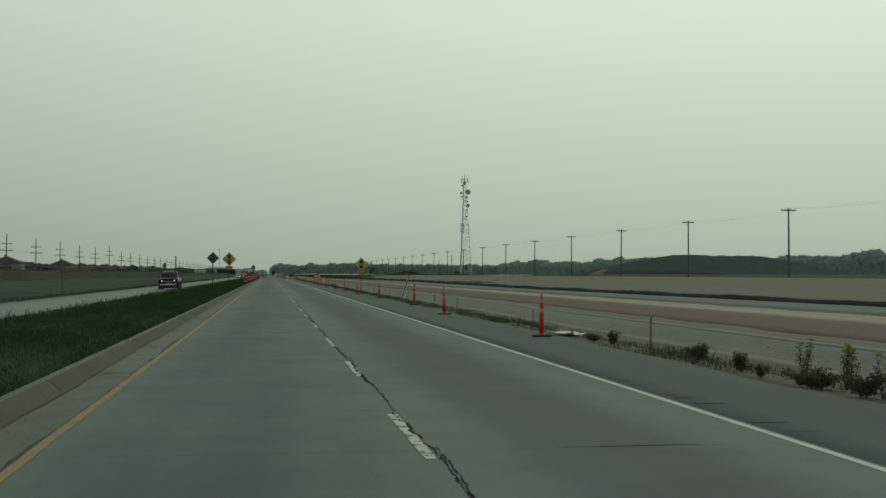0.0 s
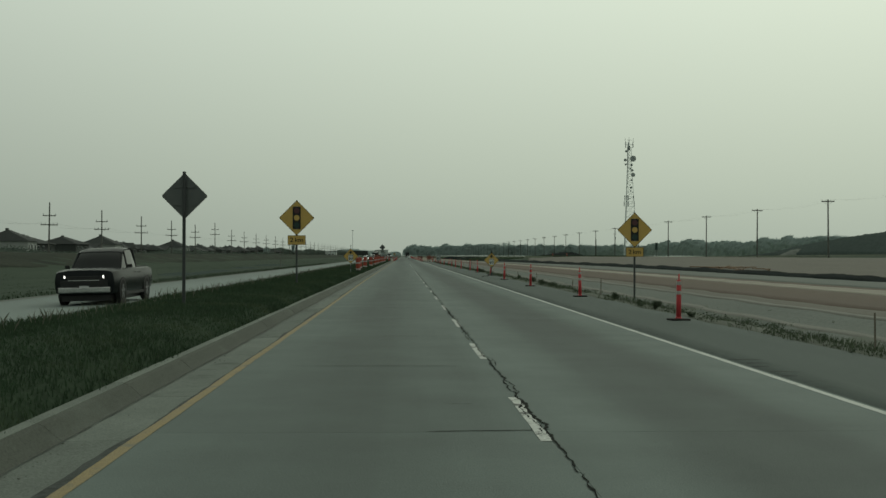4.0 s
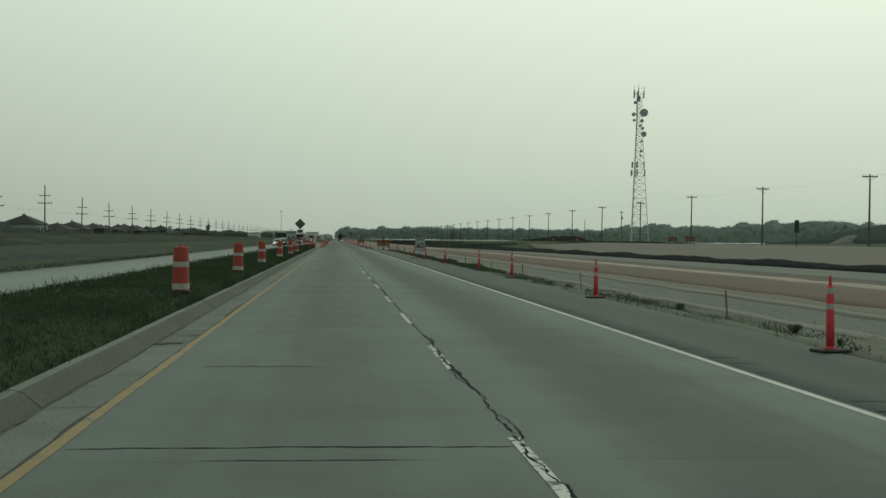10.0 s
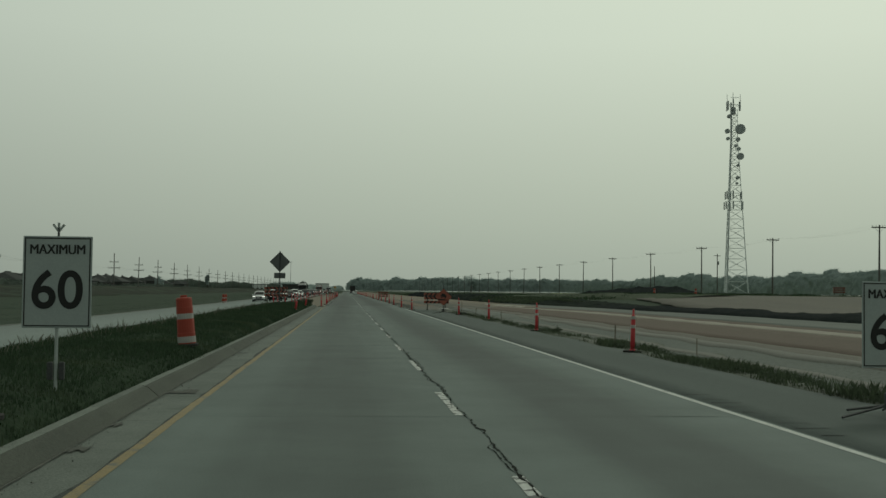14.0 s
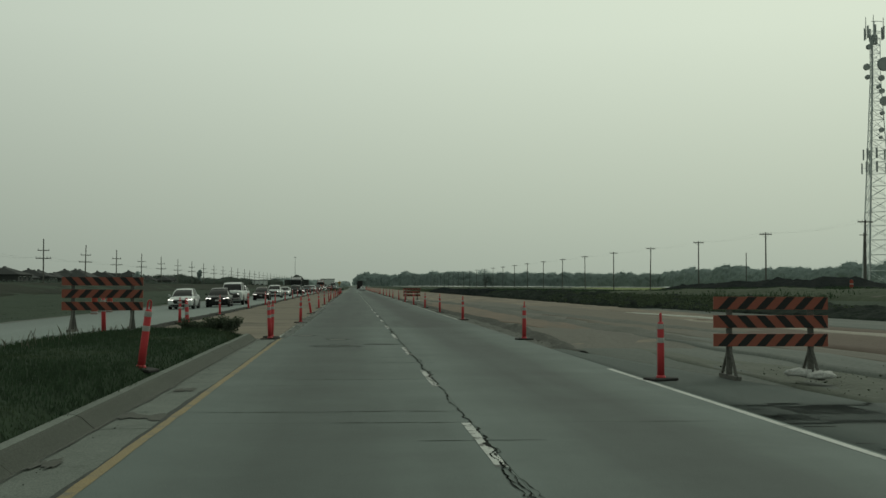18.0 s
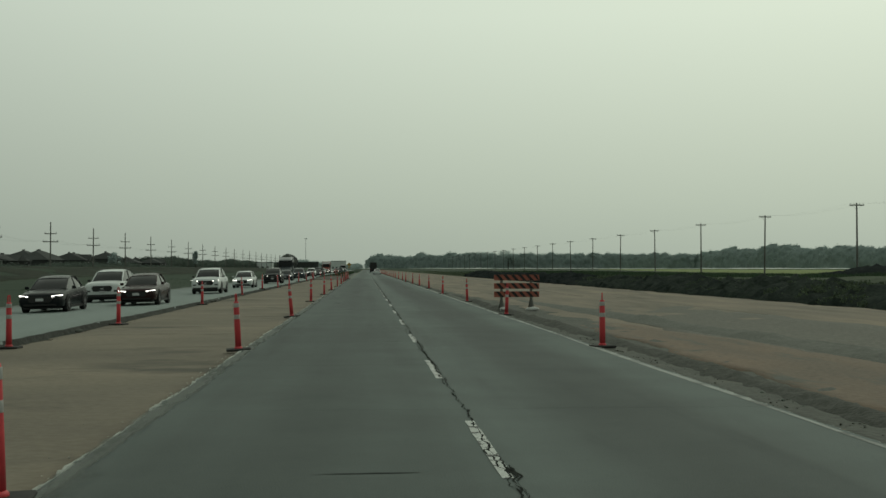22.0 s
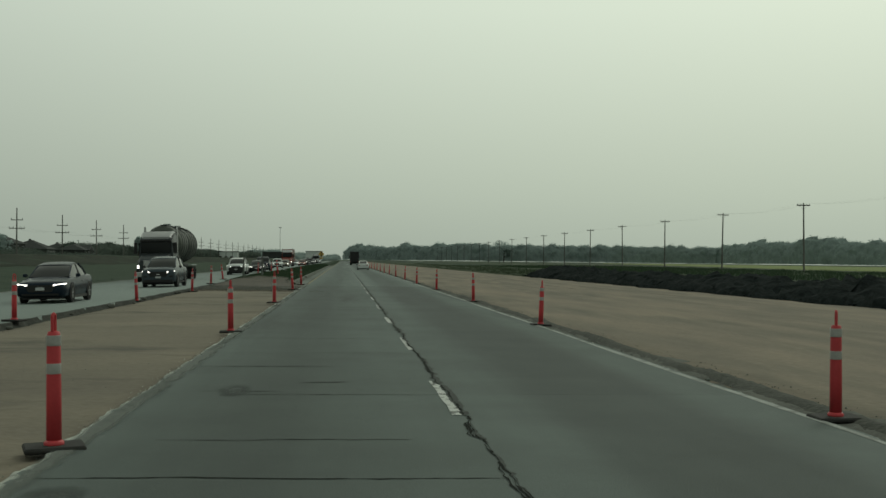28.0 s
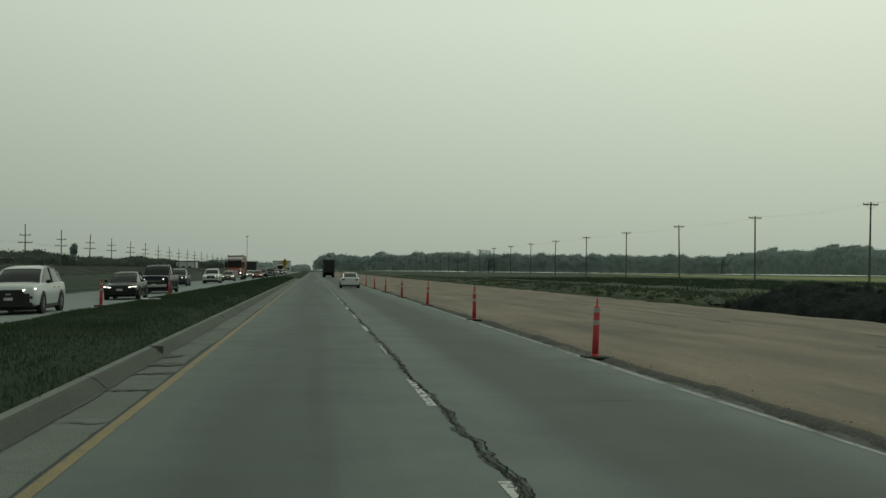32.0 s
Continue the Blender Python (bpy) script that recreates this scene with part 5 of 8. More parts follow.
def diamond_pts(d, cut=0.04):
    s = d / 2
    return [(0 - cut * 0.6, s - cut * 0.6), (0 + cut * 0.6, s - cut * 0.6), (s - cut * 0.6, cut * 0.6), (s - cut * 0.6, -cut * 0.6), (cut * 0.6, -s + cut * 0.6), (-cut * 0.6, -s + cut * 0.6),
            (-s + cut * 0.6, -cut * 0.6), (-s + cut * 0.6, cut * 0.6)]


def diamond_panel(e, d, face, y=0.0, border=True):
    """A diamond panel facing -y, its centre at the origin of e's frame."""
    if border:
        part("panel_border", poly(diamond_pts(d), 0.010, Matrix.Translation((0, y, 0))), M_BLACK, e, "black border of the panel")
        part("panel", poly(diamond_pts(d - 0.05), 0.012, Matrix.Translation((0, y - 0.006, 0))), face, e)
    else:
        part("panel", poly(diamond_pts(d), 0.012, Matrix.Translation((0, y, 0))), face, e)
    part("panel_back", poly(diamond_pts(d - 0.01), 0.004, Matrix.Translation((0, y + 0.014, 0))), M_BACK, e, "grey metal back")


def signal_ahead_sign(x, y, zc):
    e = thing("signal_ahead_sign", "yellow diamond signal ahead sign with a 2 km tab", "road sign", "signal ahead signs", at=(x, y, zc))
    g = float(terrain(x, y)) - zc
    diamond_panel(e, 1.57, M_SIGNY)
    part("signal_pictogram", B(-0.18, 0.18, -0.014, -0.006, -0.50, 0.50, bevel=0.003), M_BLACK, e, "black traffic signal pictogram")
    for z, m in ((0.32, M_REDL), (0.0, M_SIGNY), (-0.32, M_GREENL)):
        part("signal_disc", disc(0, z, 0.125, -0.020), m, e)
    part("tab", B(-0.38, 0.38, -0.010, 0.002, -1.18, -0.79), M_SIGNY, e, "yellow distance tab")
    part("tab_border", B(-0.395, 0.395, -0.006, 0.006, -1.195, -0.775), M_BLACK, e)
    part("numeral", lettering("2", 0.27, 0.14, (-0.215, -0.0125, -0.985)), M_BLACK, e, "black numeral 2")
    part("unit_print", lettering("km", 0.27, 0.36, (0.105, -0.0125, -0.985)), M_BLACK, e, "black print km")
    part("post", B(-0.04, 0.04, 0.016, 0.08, g - 0.2, 0.78, bevel=0.01), M_DARKSTEEL, e, "grey steel post")
    part("bolt", C((0, -0.02, 0.5), (0, 0.02, 0.5), 0.02, seg=8), M_STEEL, e)
    part("bolt", C((0, -0.02, -0.5), (0, 0.02, -0.5), 0.02, seg=8), M_STEEL, e)
    return e


signal_ahead_sign(9.05, 124.4, 2.79)
signal_ahead_sign(-5.98, 124.6, 3.28)
signal_ahead_sign(-6.8, 820.0, 2.9)


def folding_stand(e, g):
    """Black folding stand with spread legs; g is the ground below the origin."""
    part("mast", B(-0.02, 0.02, 0.02, 0.06, g + 0.12, -0.30), M_DARKSTEEL, e, "thin black mast")
    part("spring_box", B(-0.08, 0.08, 0.0, 0.10, g + 0.10, g + 0.34, bevel=0.02), M_DARKSTEEL, e, "black spring box of the stand")
    for dx, dy in ((-1, -0.25), (1, -0.3), (-0.35, 1), (0.35, 1)):
        k = 0.78 / math.hypot(dx, dy)
        part("leg", C((dx * 0.08, 0.05 + dy * 0.05, g + 0.16), (dx * k, 0.05 + dy * k, g + 0.025), 0.018, seg=6), M_DARKSTEEL, e)


def speed_ahead_sign(x, y, zc, stake=False):
    e = thing("speed_ahead_sign", "yellow diamond speed change sign with arrow and white 60 panel", "road sign", "speed change signs", at=(x, y, zc))
    g = float(terrain(x, y)) - zc
    diamond_panel(e, 1.15, M_SIGNY)
    part("arrow", poly([(-0.045, 0.14), (0.045, 0.14), (0.045, 0.27), (0.21, 0.19), (0.0, 0.44), (-0.21, 0.19), (-0.045, 0.27)], 0.004, Matrix.Translation((0, -0.012, 0))), M_BLACK, e, "black upward arrow")
    part("speed_panel", B(-0.18, 0.18, -0.016, -0.007, -0.36, 0.10), M_SIGNW, e, "white speed panel")
    part("speed_border", B(-0.19, 0.19, -0.012, -0.006, -0.37, 0.11), M_BLACK, e)
    part("heading_print", lettering("MAXIMUM", 0.075, 0.31, (0, -0.0175, 0.03)), M_BLACK, e, "black print MAXIMUM")
    part("number_print", lettering("60", 0.30, 0.29, (0, -0.0175, -0.18)), M_BLACK, e, "black print 60")
    part("flag_socket", C((0, 0.02, 0.50), (0, 0.02, 0.76), 0.015, seg=6), M_DARKSTEEL, e)
    if stake:
        part("stake", C((0, 0.03, g - 0.3), (0, 0.03, -0.5), 0.022, seg=8), M_STEEL, e, "pale thin steel stake")
        part("foot_clamp", B(-0.06, 0.06, 0.0, 0.07, g + 0.22, g + 0.46, bevel=0.01), M_DARKSTEEL, e)
        for a in (-38, 0, 38):
            part("flag_arm", B(-0.014, 0.014, 0.01, 0.03, 0.0, 0.10, Matrix.Translation((0, 0, 0.74)) @ Matrix.Rotation(radians(a), 4, "Y")), M_STEEL, e)
    else:
        part("top_clamp", B(-0.07, 0.07, -0.02, 0.05, 0.53, 0.66, bevel=0.015), M_DARKSTEEL, e)
        part("lower_clamp", B(-0.07, 0.07, -0.02, 0.06, -0.60, -0.48, bevel=0.015), M_DARKSTEEL, e)
        folding_stand(e, g)
    return e


speed_ahead_sign(5.49, 159.9, 1.29)
speed_ahead_sign(-5.24, 159.9, 1.57, True)


def speed_limit_sign(x, y, zc, stake=False):
    e = thing("speed_limit_sign", "white maximum 60 speed limit sign on a thin stake" if stake else "white maximum 60 speed limit sign on a folding stand", "road sign", "speed limit signs", at=(x, y, zc))
    g = float(terrain(x, y)) - zc
    part("panel", B(-0.42, 0.42, -0.006, 0.008, -0.57, 0.57, bevel=0.005), M_SHEET, e)
    for a in ((-0.40, 0.40, 0.535, 0.55), (-0.40, 0.40, -0.55, -0.535), (-0.40, -0.385, -0.55, 0.55), (0.385, 0.40, -0.55, 0.55)):
        part("border", B(a[0], a[1], -0.0085, -0.005, a[2], a[3]), M_BLACK, e)
    part("panel_back", B(-0.41, 0.41, 0.0085, 0.014, -0.56, 0.56), M_BACK, e, "grey metal back")
    part("heading_print", lettering("MAXIMUM", 0.17, 0.66, (0, -0.009, 0.40)), M_BLACK, e, "black print MAXIMUM")
    part("number_print", lettering("60", 0.66, 0.62, (0, -0.009, -0.12)), M_BLACK, e, "black print 60")
    part("flag_socket", C((0, 0.02, 0.56), (0, 0.02, 0.68), 0.015, seg=6), M_DARKSTEEL, e)
    if stake:
        part("stake", C((0, 0.03, g - 0.3), (0, 0.03, -0.5), 0.022, seg=8), M_STEEL, e, "pale thin steel stake")
        for s in (-1, 1):
            part("foot_clamp", B(s * 0.07 - 0.035, s * 0.07 + 0.035, 0.0, 0.06, g + 0.10, g + 0.32, bevel=0.01), M_DARKSTEEL, e)
        for a in (-38, 0, 38):
            part("flag_arm", B(-0.014, 0.014, 0.01, 0.03, 0.0, 0.11, Matrix.Translation((0, 0, 0.63)) @ Matrix.Rotation(radians(a), 4, "Y")), M_STEEL, e)
    else:
        folding_stand(e, g)
    part("mast_strap", B(-0.02, 0.02, 0.015, 0.05, -0.5, 0.5), M_DARKSTEEL, e)
    return e


speed_limit_sign(5.70, 292.7, 1.23)
speed_limit_sign(-5.09, 292.7, 1.67, True)


def sign_from_behind(x, y, zc, d, tab=False, tall=True):
    e = thing("sign_back", "dark grey back of a diamond road sign facing the opposite traffic", "road sign", "signs seen from behind", at=(x, y, zc))
    g = float(terrain(x, y)) - zc
    part("panel", poly(diamond_pts(d), 0.012), M_BACK, e)
    part("panel_face", poly(diamond_pts(d - 0.02), 0.004, Matrix.Translation((0, 0.014, 0))), M_SIGNY, e)
    for z in (0.22, -0.22):
        part("brace", B(-0.26, 0.26, -0.03, -0.001, z - 0.02, z + 0.02), M_BACK, e)
    if tab:
        part("tab", B(-0.43, 0.43, 0.0, 0.012, -1.27, -0.84), M_BACK, e, "grey back of the distance tab")
    part("post", B(-0.04, 0.04, -0.075, -0.031, g - 0.2, d / 2 + 0.03, bevel=0.01), M_DARKSTEEL, e, "steel post")
    return e


sign_from_behind(-6.74, 103.2, 3.10, 1.16)
sign_from_behind(-6.58, 364.5, 3.72, 1.58, True)


def shoulder_sign(x, y, zc):
    e = thing("uneven_shoulder_sign", "orange diamond construction sign with a tilted car pictogram", "road sign", at=(x, y, zc))
    g = float(terrain(x, y)) - zc
    diamond_panel(e, 1.25, M_SIGNO)
    tilt = pose(0, -0.012, 0.08, 0, 8, 0)
    part("car_pictogram", poly([(-0.21, -0.08), (0.21, -0.08), (0.21, 0.06), (0.13, 0.07), (0.08, 0.17), (-0.13, 0.17), (-0.17, 0.05), (-0.21, 0.04)], 0.004, tilt), M_BLACK, e)
    part("wheel_pictogram", disc(-0.12, -0.03, 0.05, -0.013), M_BLACK, e)
    part("wheel_pictogram", disc(0.12, -0.06, 0.05, -0.013), M_BLACK, e)
    part("ledge_pictogram", poly([(-0.42, -0.14), (0.10, -0.14), (0.10, -0.19), (0.30, -0.19), (0.30, -0.235), (-0.36, -0.235)], 0.004, Matrix.Translation((0, -0.012, 0))), M_BLACK, e)
    part("top_clamp", B(-0.06, 0.06, -0.02, 0.05, 0.58, 0.70, bevel=0.015), M_DARKSTEEL, e)
    part("flag_socket", C((0, 0.02, 0.68), (0, 0.02, 0.82), 0.015, seg=6), M_DARKSTEEL, e)
    folding_stand(e, g)
    return e


shoulder_sign(5.44, 357.8, 1.19)


def sandbag(x, y, z, rz, s=1.0):
    bm = bmesh.new()
    bmesh.ops.create_icosphere(bm, subdivisions=3, radius=1.0)
    for v in bm.verts:
        n = noise.noise(v.co * 2.2 + Vector((x, y, 0))) * 0.22 + noise.noise(v.co * 6 + Vector((y, x, 0))) * 0.14
        v.co = Vector((v.co.x * 0.30 * s * (1 + n), v.co.y * 0.17 * s * (1 + n), max(-0.05, v.co.z * 0.085 * (1 + n * 2)) + 0.05))
    ob = part("sandbag", bm, M_BAG, smooth=True)
    ob.matrix_basis = pose(x, y, z, 0, 0, rz)
    return tagged(ob, "slumped white sandbag on the foot of a barricade", "sandbag", "barricade sandbags")


def barricade(x, y, w, ztop, rz, turn, feet_w):
    """Three striped rails on two uprights with splayed feet."""
    g = float(terrain(x, y))
    e = thing("barricade", "striped orange and black three rail barricade on wooden legs", "barricade", "road barricades")
    e.matrix_basis = pose(x, y, g, 0, 0, rz)
    h, gap = 0.225, 0.105
    for i in range(3):
        z1 = ztop - i * (h + gap)
        z0 = z1 - h
        rail = part("rail", B(-w / 2, w / 2, -0.02, 0.015, z0, z1), M_SIGNO, e, "orange rail with black stripes")
        n = 6
        for k in range(-1, n + 1):
            s = turn * (1 if i != 1 else -1) if turn else -1
            a = -w / 2 + (k + 0.5) * w / n
            ww = w / n * 0.48
            sh = h * 0.9 * s
            pts = [(a - sh / 2, z0 + 0.004), (a + ww - sh / 2, z0 + 0.004), (a + ww + sh / 2, z1 - 0.004), (a + sh / 2, z1 - 0.004)]
            xs = [min(max(p[0], -w / 2 + 0.004), w / 2 - 0.004) for p in pts]
            if max(xs) - min(xs) < 0.08:
                continue
            if len({round(v, 3) for v in xs}) < 3:
                continue
            o = part("stripe", poly([(xs[j], pts[j][1]) for j in range(4)], 0.003, Matrix.Translation((0, -0.0245, 0))), M_BLACK, rail)
    for s in (-1, 1):
        px = s * feet_w / 2
        part("upright", B(px - 0.05, px + 0.05, 0.018, 0.068, 0.06, ztop - 0.03), M_WOOD, e)
        part("foot", B(px - 0.05, px + 0.05, -0.45, 0.45, 0.0, 0.07), M_WOOD, e)
        part("brace", C((px, -0.34, 0.06), (px, 0.03, 0.58), 0.028, seg=6), M_WOOD, e)
        part("brace", C((px, 0.42, 0.06), (px, 0.05, 0.58), 0.028, seg=6), M_WOOD, e)
    return e


barricade(-8.0, 383.0, 2.12, 1.46, 0, -1, 1.55)
barricade(6.1, 372.1, 2.1, 1.46, 0, 1, 1.5)
sandbag(6.85, 371.7, 0.03, 20); sandbag(6.55, 371.9, 0.06, -30, 0.8)
barricade(4.86, 469.8, 1.85, 1.42, 8, 0, 1.22)
sandbag(4.27, 469.4, 0.02, 70, 0.7); sandbag(5.45, 469.5, 0.02, 10, 0.9)
# others across the works
for x, y, rz in ((70, 417.9, 5), (75, 445.8, 10)):
    barricade(x, y, 2.2, 1.5, rz, 0, 1.5)


# ---------------------------------------------------------------- power lines
def pole_right():
    e = thing("power_pole", "wooden power pole with one crossarm and wires", "power pole", "power poles by the field")
    part("pole", C((0, 0, -2.6), (0, 0, 11.0), 0.18, 0.105, 10), M_WOOD, e)
    part("crossarm", B(-1.15, 1.15, -0.06, 0.06, 10.55, 10.72), M_WOOD, e)
    for x in (-1.05, -0.45, 0.45, 1.05):
        part("insulator", lathe([(0.03, 10.72), (0.055, 10.78), (0.03, 10.86), (0.045, 10.90), (0.02, 10.95)], 8), M_DISH, e).location = (x, 0, 0)
    for s in (-1, 1):
        part("arm_brace", C((s * 0.75, 0, 10.57), (0, 0, 9.95), 0.018, seg=5), M_STEEL, e)
    return e


def pole_foot(x):
    return float(terrain(x, 420.0))


POLES_R = [(75.0, 272.0 + 40.19 * k) for k in range(-4, 30)]
pr = pole_right()
for k, (x, y) in enumerate(POLES_R):
    m = pose(x, y, pole_foot(x) - 0.54, RNG.normal(0, 0.4), RNG.normal(0, 0.5), RNG.normal(0, 2))
    if k == 0:
        pr.matrix_basis = m
    else:
        copy_thing(pr, m)


def wires(name, poles, offs, zt, sag, label, r=0.012):
    bm_parent = thing(name, label, "power line")
    for off in offs:
        V, F = [], []
        for (x0, y0), (x1, y1) in zip(poles, poles[1:]):
            z0 = z1 = (pole_foot(x0) if x0 > 0 else float(terrain(x0, y0))) + zt
            for k in range(9):
                t = k / 8
                x, y, z = x0 + (x1 - x0) * t + off, y0 + (y1 - y0) * t, z0 + (z1 - z0) * t - sag * 4 * t * (1 - t)
                b = len(V)
                V += [(x - r, y, z - r), (x + r, y, z - r), (x, y, z + r)]
                if k:
                    for a in range(3):
                        F.append((b - 3 + a, b - 3 + (a + 1) % 3, b + (a + 1) % 3, b + a))
        mesh_np("wire", V, F, M_WIRE, bm_parent)


wires("power_line", POLES_R, (-1.05, 0.45, 1.05), 10.38, 0.6, "thin sagging wires between the wooden poles", 0.003)


def pole_left():
    e = thing("transmission_pole", "wooden transmission pole with two crossarms", "power pole", "transmission poles by the houses")
    part("pole", C((0, 0, -0.8), (0, 0, 12.6), 0.18, 0.10, 10), M_WOOD, e)
    for z, w in ((10.2, 1.15), (8.6, 1.5)):
        part("crossarm", B(-w, w, -0.07, 0.07, z, z + 0.16), M_WOOD, e)
        for x in (-w + 0.1, -0.45 * w, 0.45 * w, w - 0.1):
            if abs(x) > w * 0.6 or z < 9:
                part("insulator", lathe([(0.035, z + 0.16), (0.07, z + 0.24), (0.035, z + 0.32), (0.06, z + 0.38), (0.02, z + 0.50)], 8), M_DISH, e).location = (x, 0, 0)
    return e


POLES_L = [(-63.0, y) for y in [-3.8 + 34.4 * k for k in range(2, 42)]]
pl = pole_left()
for k, (x, y) in enumerate(POLES_L):
    m = pose(x, y, float(terrain(x, y)) - (2.2 if 430 < y < 450 else 3.75), RNG.normal(0, 0.5), RNG.normal(0, 0.6), RNG.normal(0, 3))
    if k == 0:
        pl.matrix_basis = m
    else:
        copy_thing(pl, m)
wires("transmission_line", POLES_L, (-1.4, 1.4), 5.2, 0.5, "thin wires between the transmission poles", 0.009)


def crease(bm, angle=38):
    lim = radians(angle)
    for f in bm.faces:
        f.smooth = True
    for ed in bm.edges:
        ed.smooth = not (len(ed.link_faces) == 2 and ed.calc_face_angle(0) > lim)
    return bm


def skin(rings):
    """Skins closed rings of equal length."""
    bm = bmesh.new()
    R = [[bm.verts.new(p) for p in r] for r in rings]
    n = len(R[0])
    for a, b in zip(R, R[1:]):
        for i in range(n):
            bm.faces.new((a[i], b[i], b[(i + 1) % n], a[(i + 1) % n]))
    bm.faces.new(R[0]); bm.faces.new(R[-1][::-1])
    bmesh.ops.recalc_face_normals(bm, faces=bm.faces)
    return crease(bm)


# ---------------------------------------------------------------- the lattice mast
def make_mast(x, y):
    g = float(terrain(x, y))
    e = thing("telecom_mast", "tall steel lattice telecom mast with dishes and panel antennas", "telecom mast", at=(x, y, g))
    H = 48.0
    def side(z):
        return 6.6 - 4.7 * min(z, 40) / 40
    def leg(k, z):
        a = radians(90 + 15 + 120 * k)
        r = side(z) / math.sqrt(3)
        return Vector((r * math.cos(a), r * math.sin(a), z))
    levels = [0, 3.2, 6.2, 9.0, 11.7, 14.3, 16.8, 19.2, 21.5, 23.7, 25.8, 27.8, 29.8, 31.7, 33.5, 35.2, 36.8, 38.3, 39.8, 41.3, 42.8, 44.3, 45.8, 47.2]
    for k in range(3):
        rings = []
        for a in levels:
            p, r = leg(k, a), 0.13 - 0.06 * a / H
            rings.append([(p.x + r * math.cos(q), p.y + r * math.sin(q), a) for q in (2 * math.pi * i / 8 for i in range(8))])
        part("leg", skin(rings), M_MAST, e)
    for k in range(3):
        j = (k + 1) % 3
        bm = bmesh.new()
        for a, b in zip(levels, levels[1:]):
            cyl(bm, leg(k, b), leg(j, b), 0.045, seg=5)
            cyl(bm, leg(k, a), leg(j, b), 0.04, seg=5)
            cyl(bm, leg(j, a), leg(k, b), 0.04, seg=5)
        part("bracing", bm, M_MAST, e)
    bm = bmesh.new()
    for a, b in zip(levels, levels[1:]):
        p, q = leg(1, a) * 0.92, leg(1, b) * 0.92
        p.z, q.z = a, b
        cyl(bm, p, q, 0.19, seg=8)
    part("cable_run", bm, M_DISH, e, "dark bundle of feeder cables")
    bm = bmesh.new()
    for a, b in zip(levels, levels[1:]):
        for s in (-0.2, 0.2):
            p, q = leg(0, a) * 0.8 + Vector((s, 0, 0)), leg(0, b) * 0.8 + Vector((s, 0, 0))
            p.z, q.z = a, b
            cyl(bm, p, q, 0.03, seg=4)
    part("ladder", bm, M_MAST, e)
    def dish(dx, dy, z, r, depth=0.5):
        bm = bmesh.new()
        cyl(bm, (dx, dy - depth / 2, z), (dx, dy + depth / 2, z), r, r, 20)
        part("dish", bm, M_DISH, e, "round microwave dish")
        part("dish_mount", C((dx * 0.4, dy, z), (dx, dy, z), 0.06, seg=6), M_MAST, e)
    for a in ((1.7, -0.6, 42.2, 1.3), (-1.7, -0.5, 41.6, 0.62), (1.5, 0.1, 37.2, 0.5), (1.7, -0.6, 35.2, 0.9), (0.9, -1.2, 32.8, 0.4), (0.7, -1.3, 29.6, 0.45), (-1.5, -0.4, 39.7, 0.45),
              (1.0, -0.8, 39.5, 0.55), (0.5, -1.4, 28.2, 0.3), (-1.3, -0.6, 45.4, 0.5), (0.3, -1.2, 37.8, 0.4)):
        dish(*a)
    def panel(a, r, z, h):
        p = Vector((r * math.cos(a), r * math.sin(a), z))
        m = Matrix.Translation(p) @ Matrix.Rotation(a, 4, "Z")
        part("panel_antenna", B(-0.09, 0.09, -0.18, 0.18, -h / 2, h / 2, m, 0.03), M_DISH, e, "pale panel antenna")
        part("antenna_arm", C((p.x * 0.35, p.y * 0.35, z), p, 0.04, seg=5), M_MAST, e)
    for z, h, r in ((48.2, 2.4, 1.8), (25.2, 2.0, 2.2), (22.6, 2.0, 2.5)):
        for k in range(6):
            panel(radians(20 + 60 * k + (8 if k % 2 else -8)), r, z, h)
    for dx, dy in ((-1.5, 0.2), (0.1, 0.4), (1.9, 0.1)):
        part("whip_antenna", C((dx, dy, 47.0), (dx, dy, 51.8 if dx == 0.1 else 51.2), 0.09, 0.06, seg=6), M_DISH, e)
    part("head_frame", C((-1.6, 0.2, 48.6), (1.9, 0.1, 48.6), 0.06, seg=6), M_MAST, e)
    part("head_frame", C((-1.0, -1.0, 50.2), (1.2, -1.0, 50.2), 0.06, seg=6), M_MAST, e)
    part("top_pole", C((0, 0, 46.5), (0, 0, 50.4), 0.16, seg=8), M_MAST, e)
    part("radio_cabinet", B(-0.5, 0.5, -0.5, 0.5, 46.0, 47.8, None, 0.05), M_DISH, e)
    part("footing", B(-4.2, 4.2, -4.2, 4.2, -0.3, 0.25), M_CURB, e)


make_mast(96.7, 554.5)


def far_mast(x, y, h):
    e = thing("lighting_mast", "thin distant lighting mast beside the highway", "mast", at=(x, y, 0))
    part("shaft", C((0, 0, 0), (0, 0, h), 0.5, 0.3, 8), M_STEEL, e)
    part("head", B(-2.2, 2.2, -0.5, 0.5, h - 1.2, h), M_STEEL, e)


far_mast(-106, 2400, 54)


# service poles near the mast
def service_pole(x, y, h, arm):
    g = float(terrain(x, y))
    e = thing("service_pole", "bare wooden service pole beside the mast", "power pole", "service poles", at=(x, y, g))
    part("pole", C((0, 0, -0.4), (0, 0, h), 0.15, 0.10, 8), M_WOOD, e)
    if arm:
        part("transformer", C((0.25, 0, h - 2.6), (0.25, 0, h - 1.8), 0.22, seg=10), M_STEEL, e)
        part("crossarm", B(-0.8, 0.8, -0.05, 0.05, h - 0.5, h - 0.36), M_WOOD, e)
    part("cap", C((0, 0, h), (0, 0, h + 0.04), 0.11, 0.06, 8), M_STEEL, e)


service_pole(92.5, 612, 9.5, False)
service_pole(88, 541, 10, True)


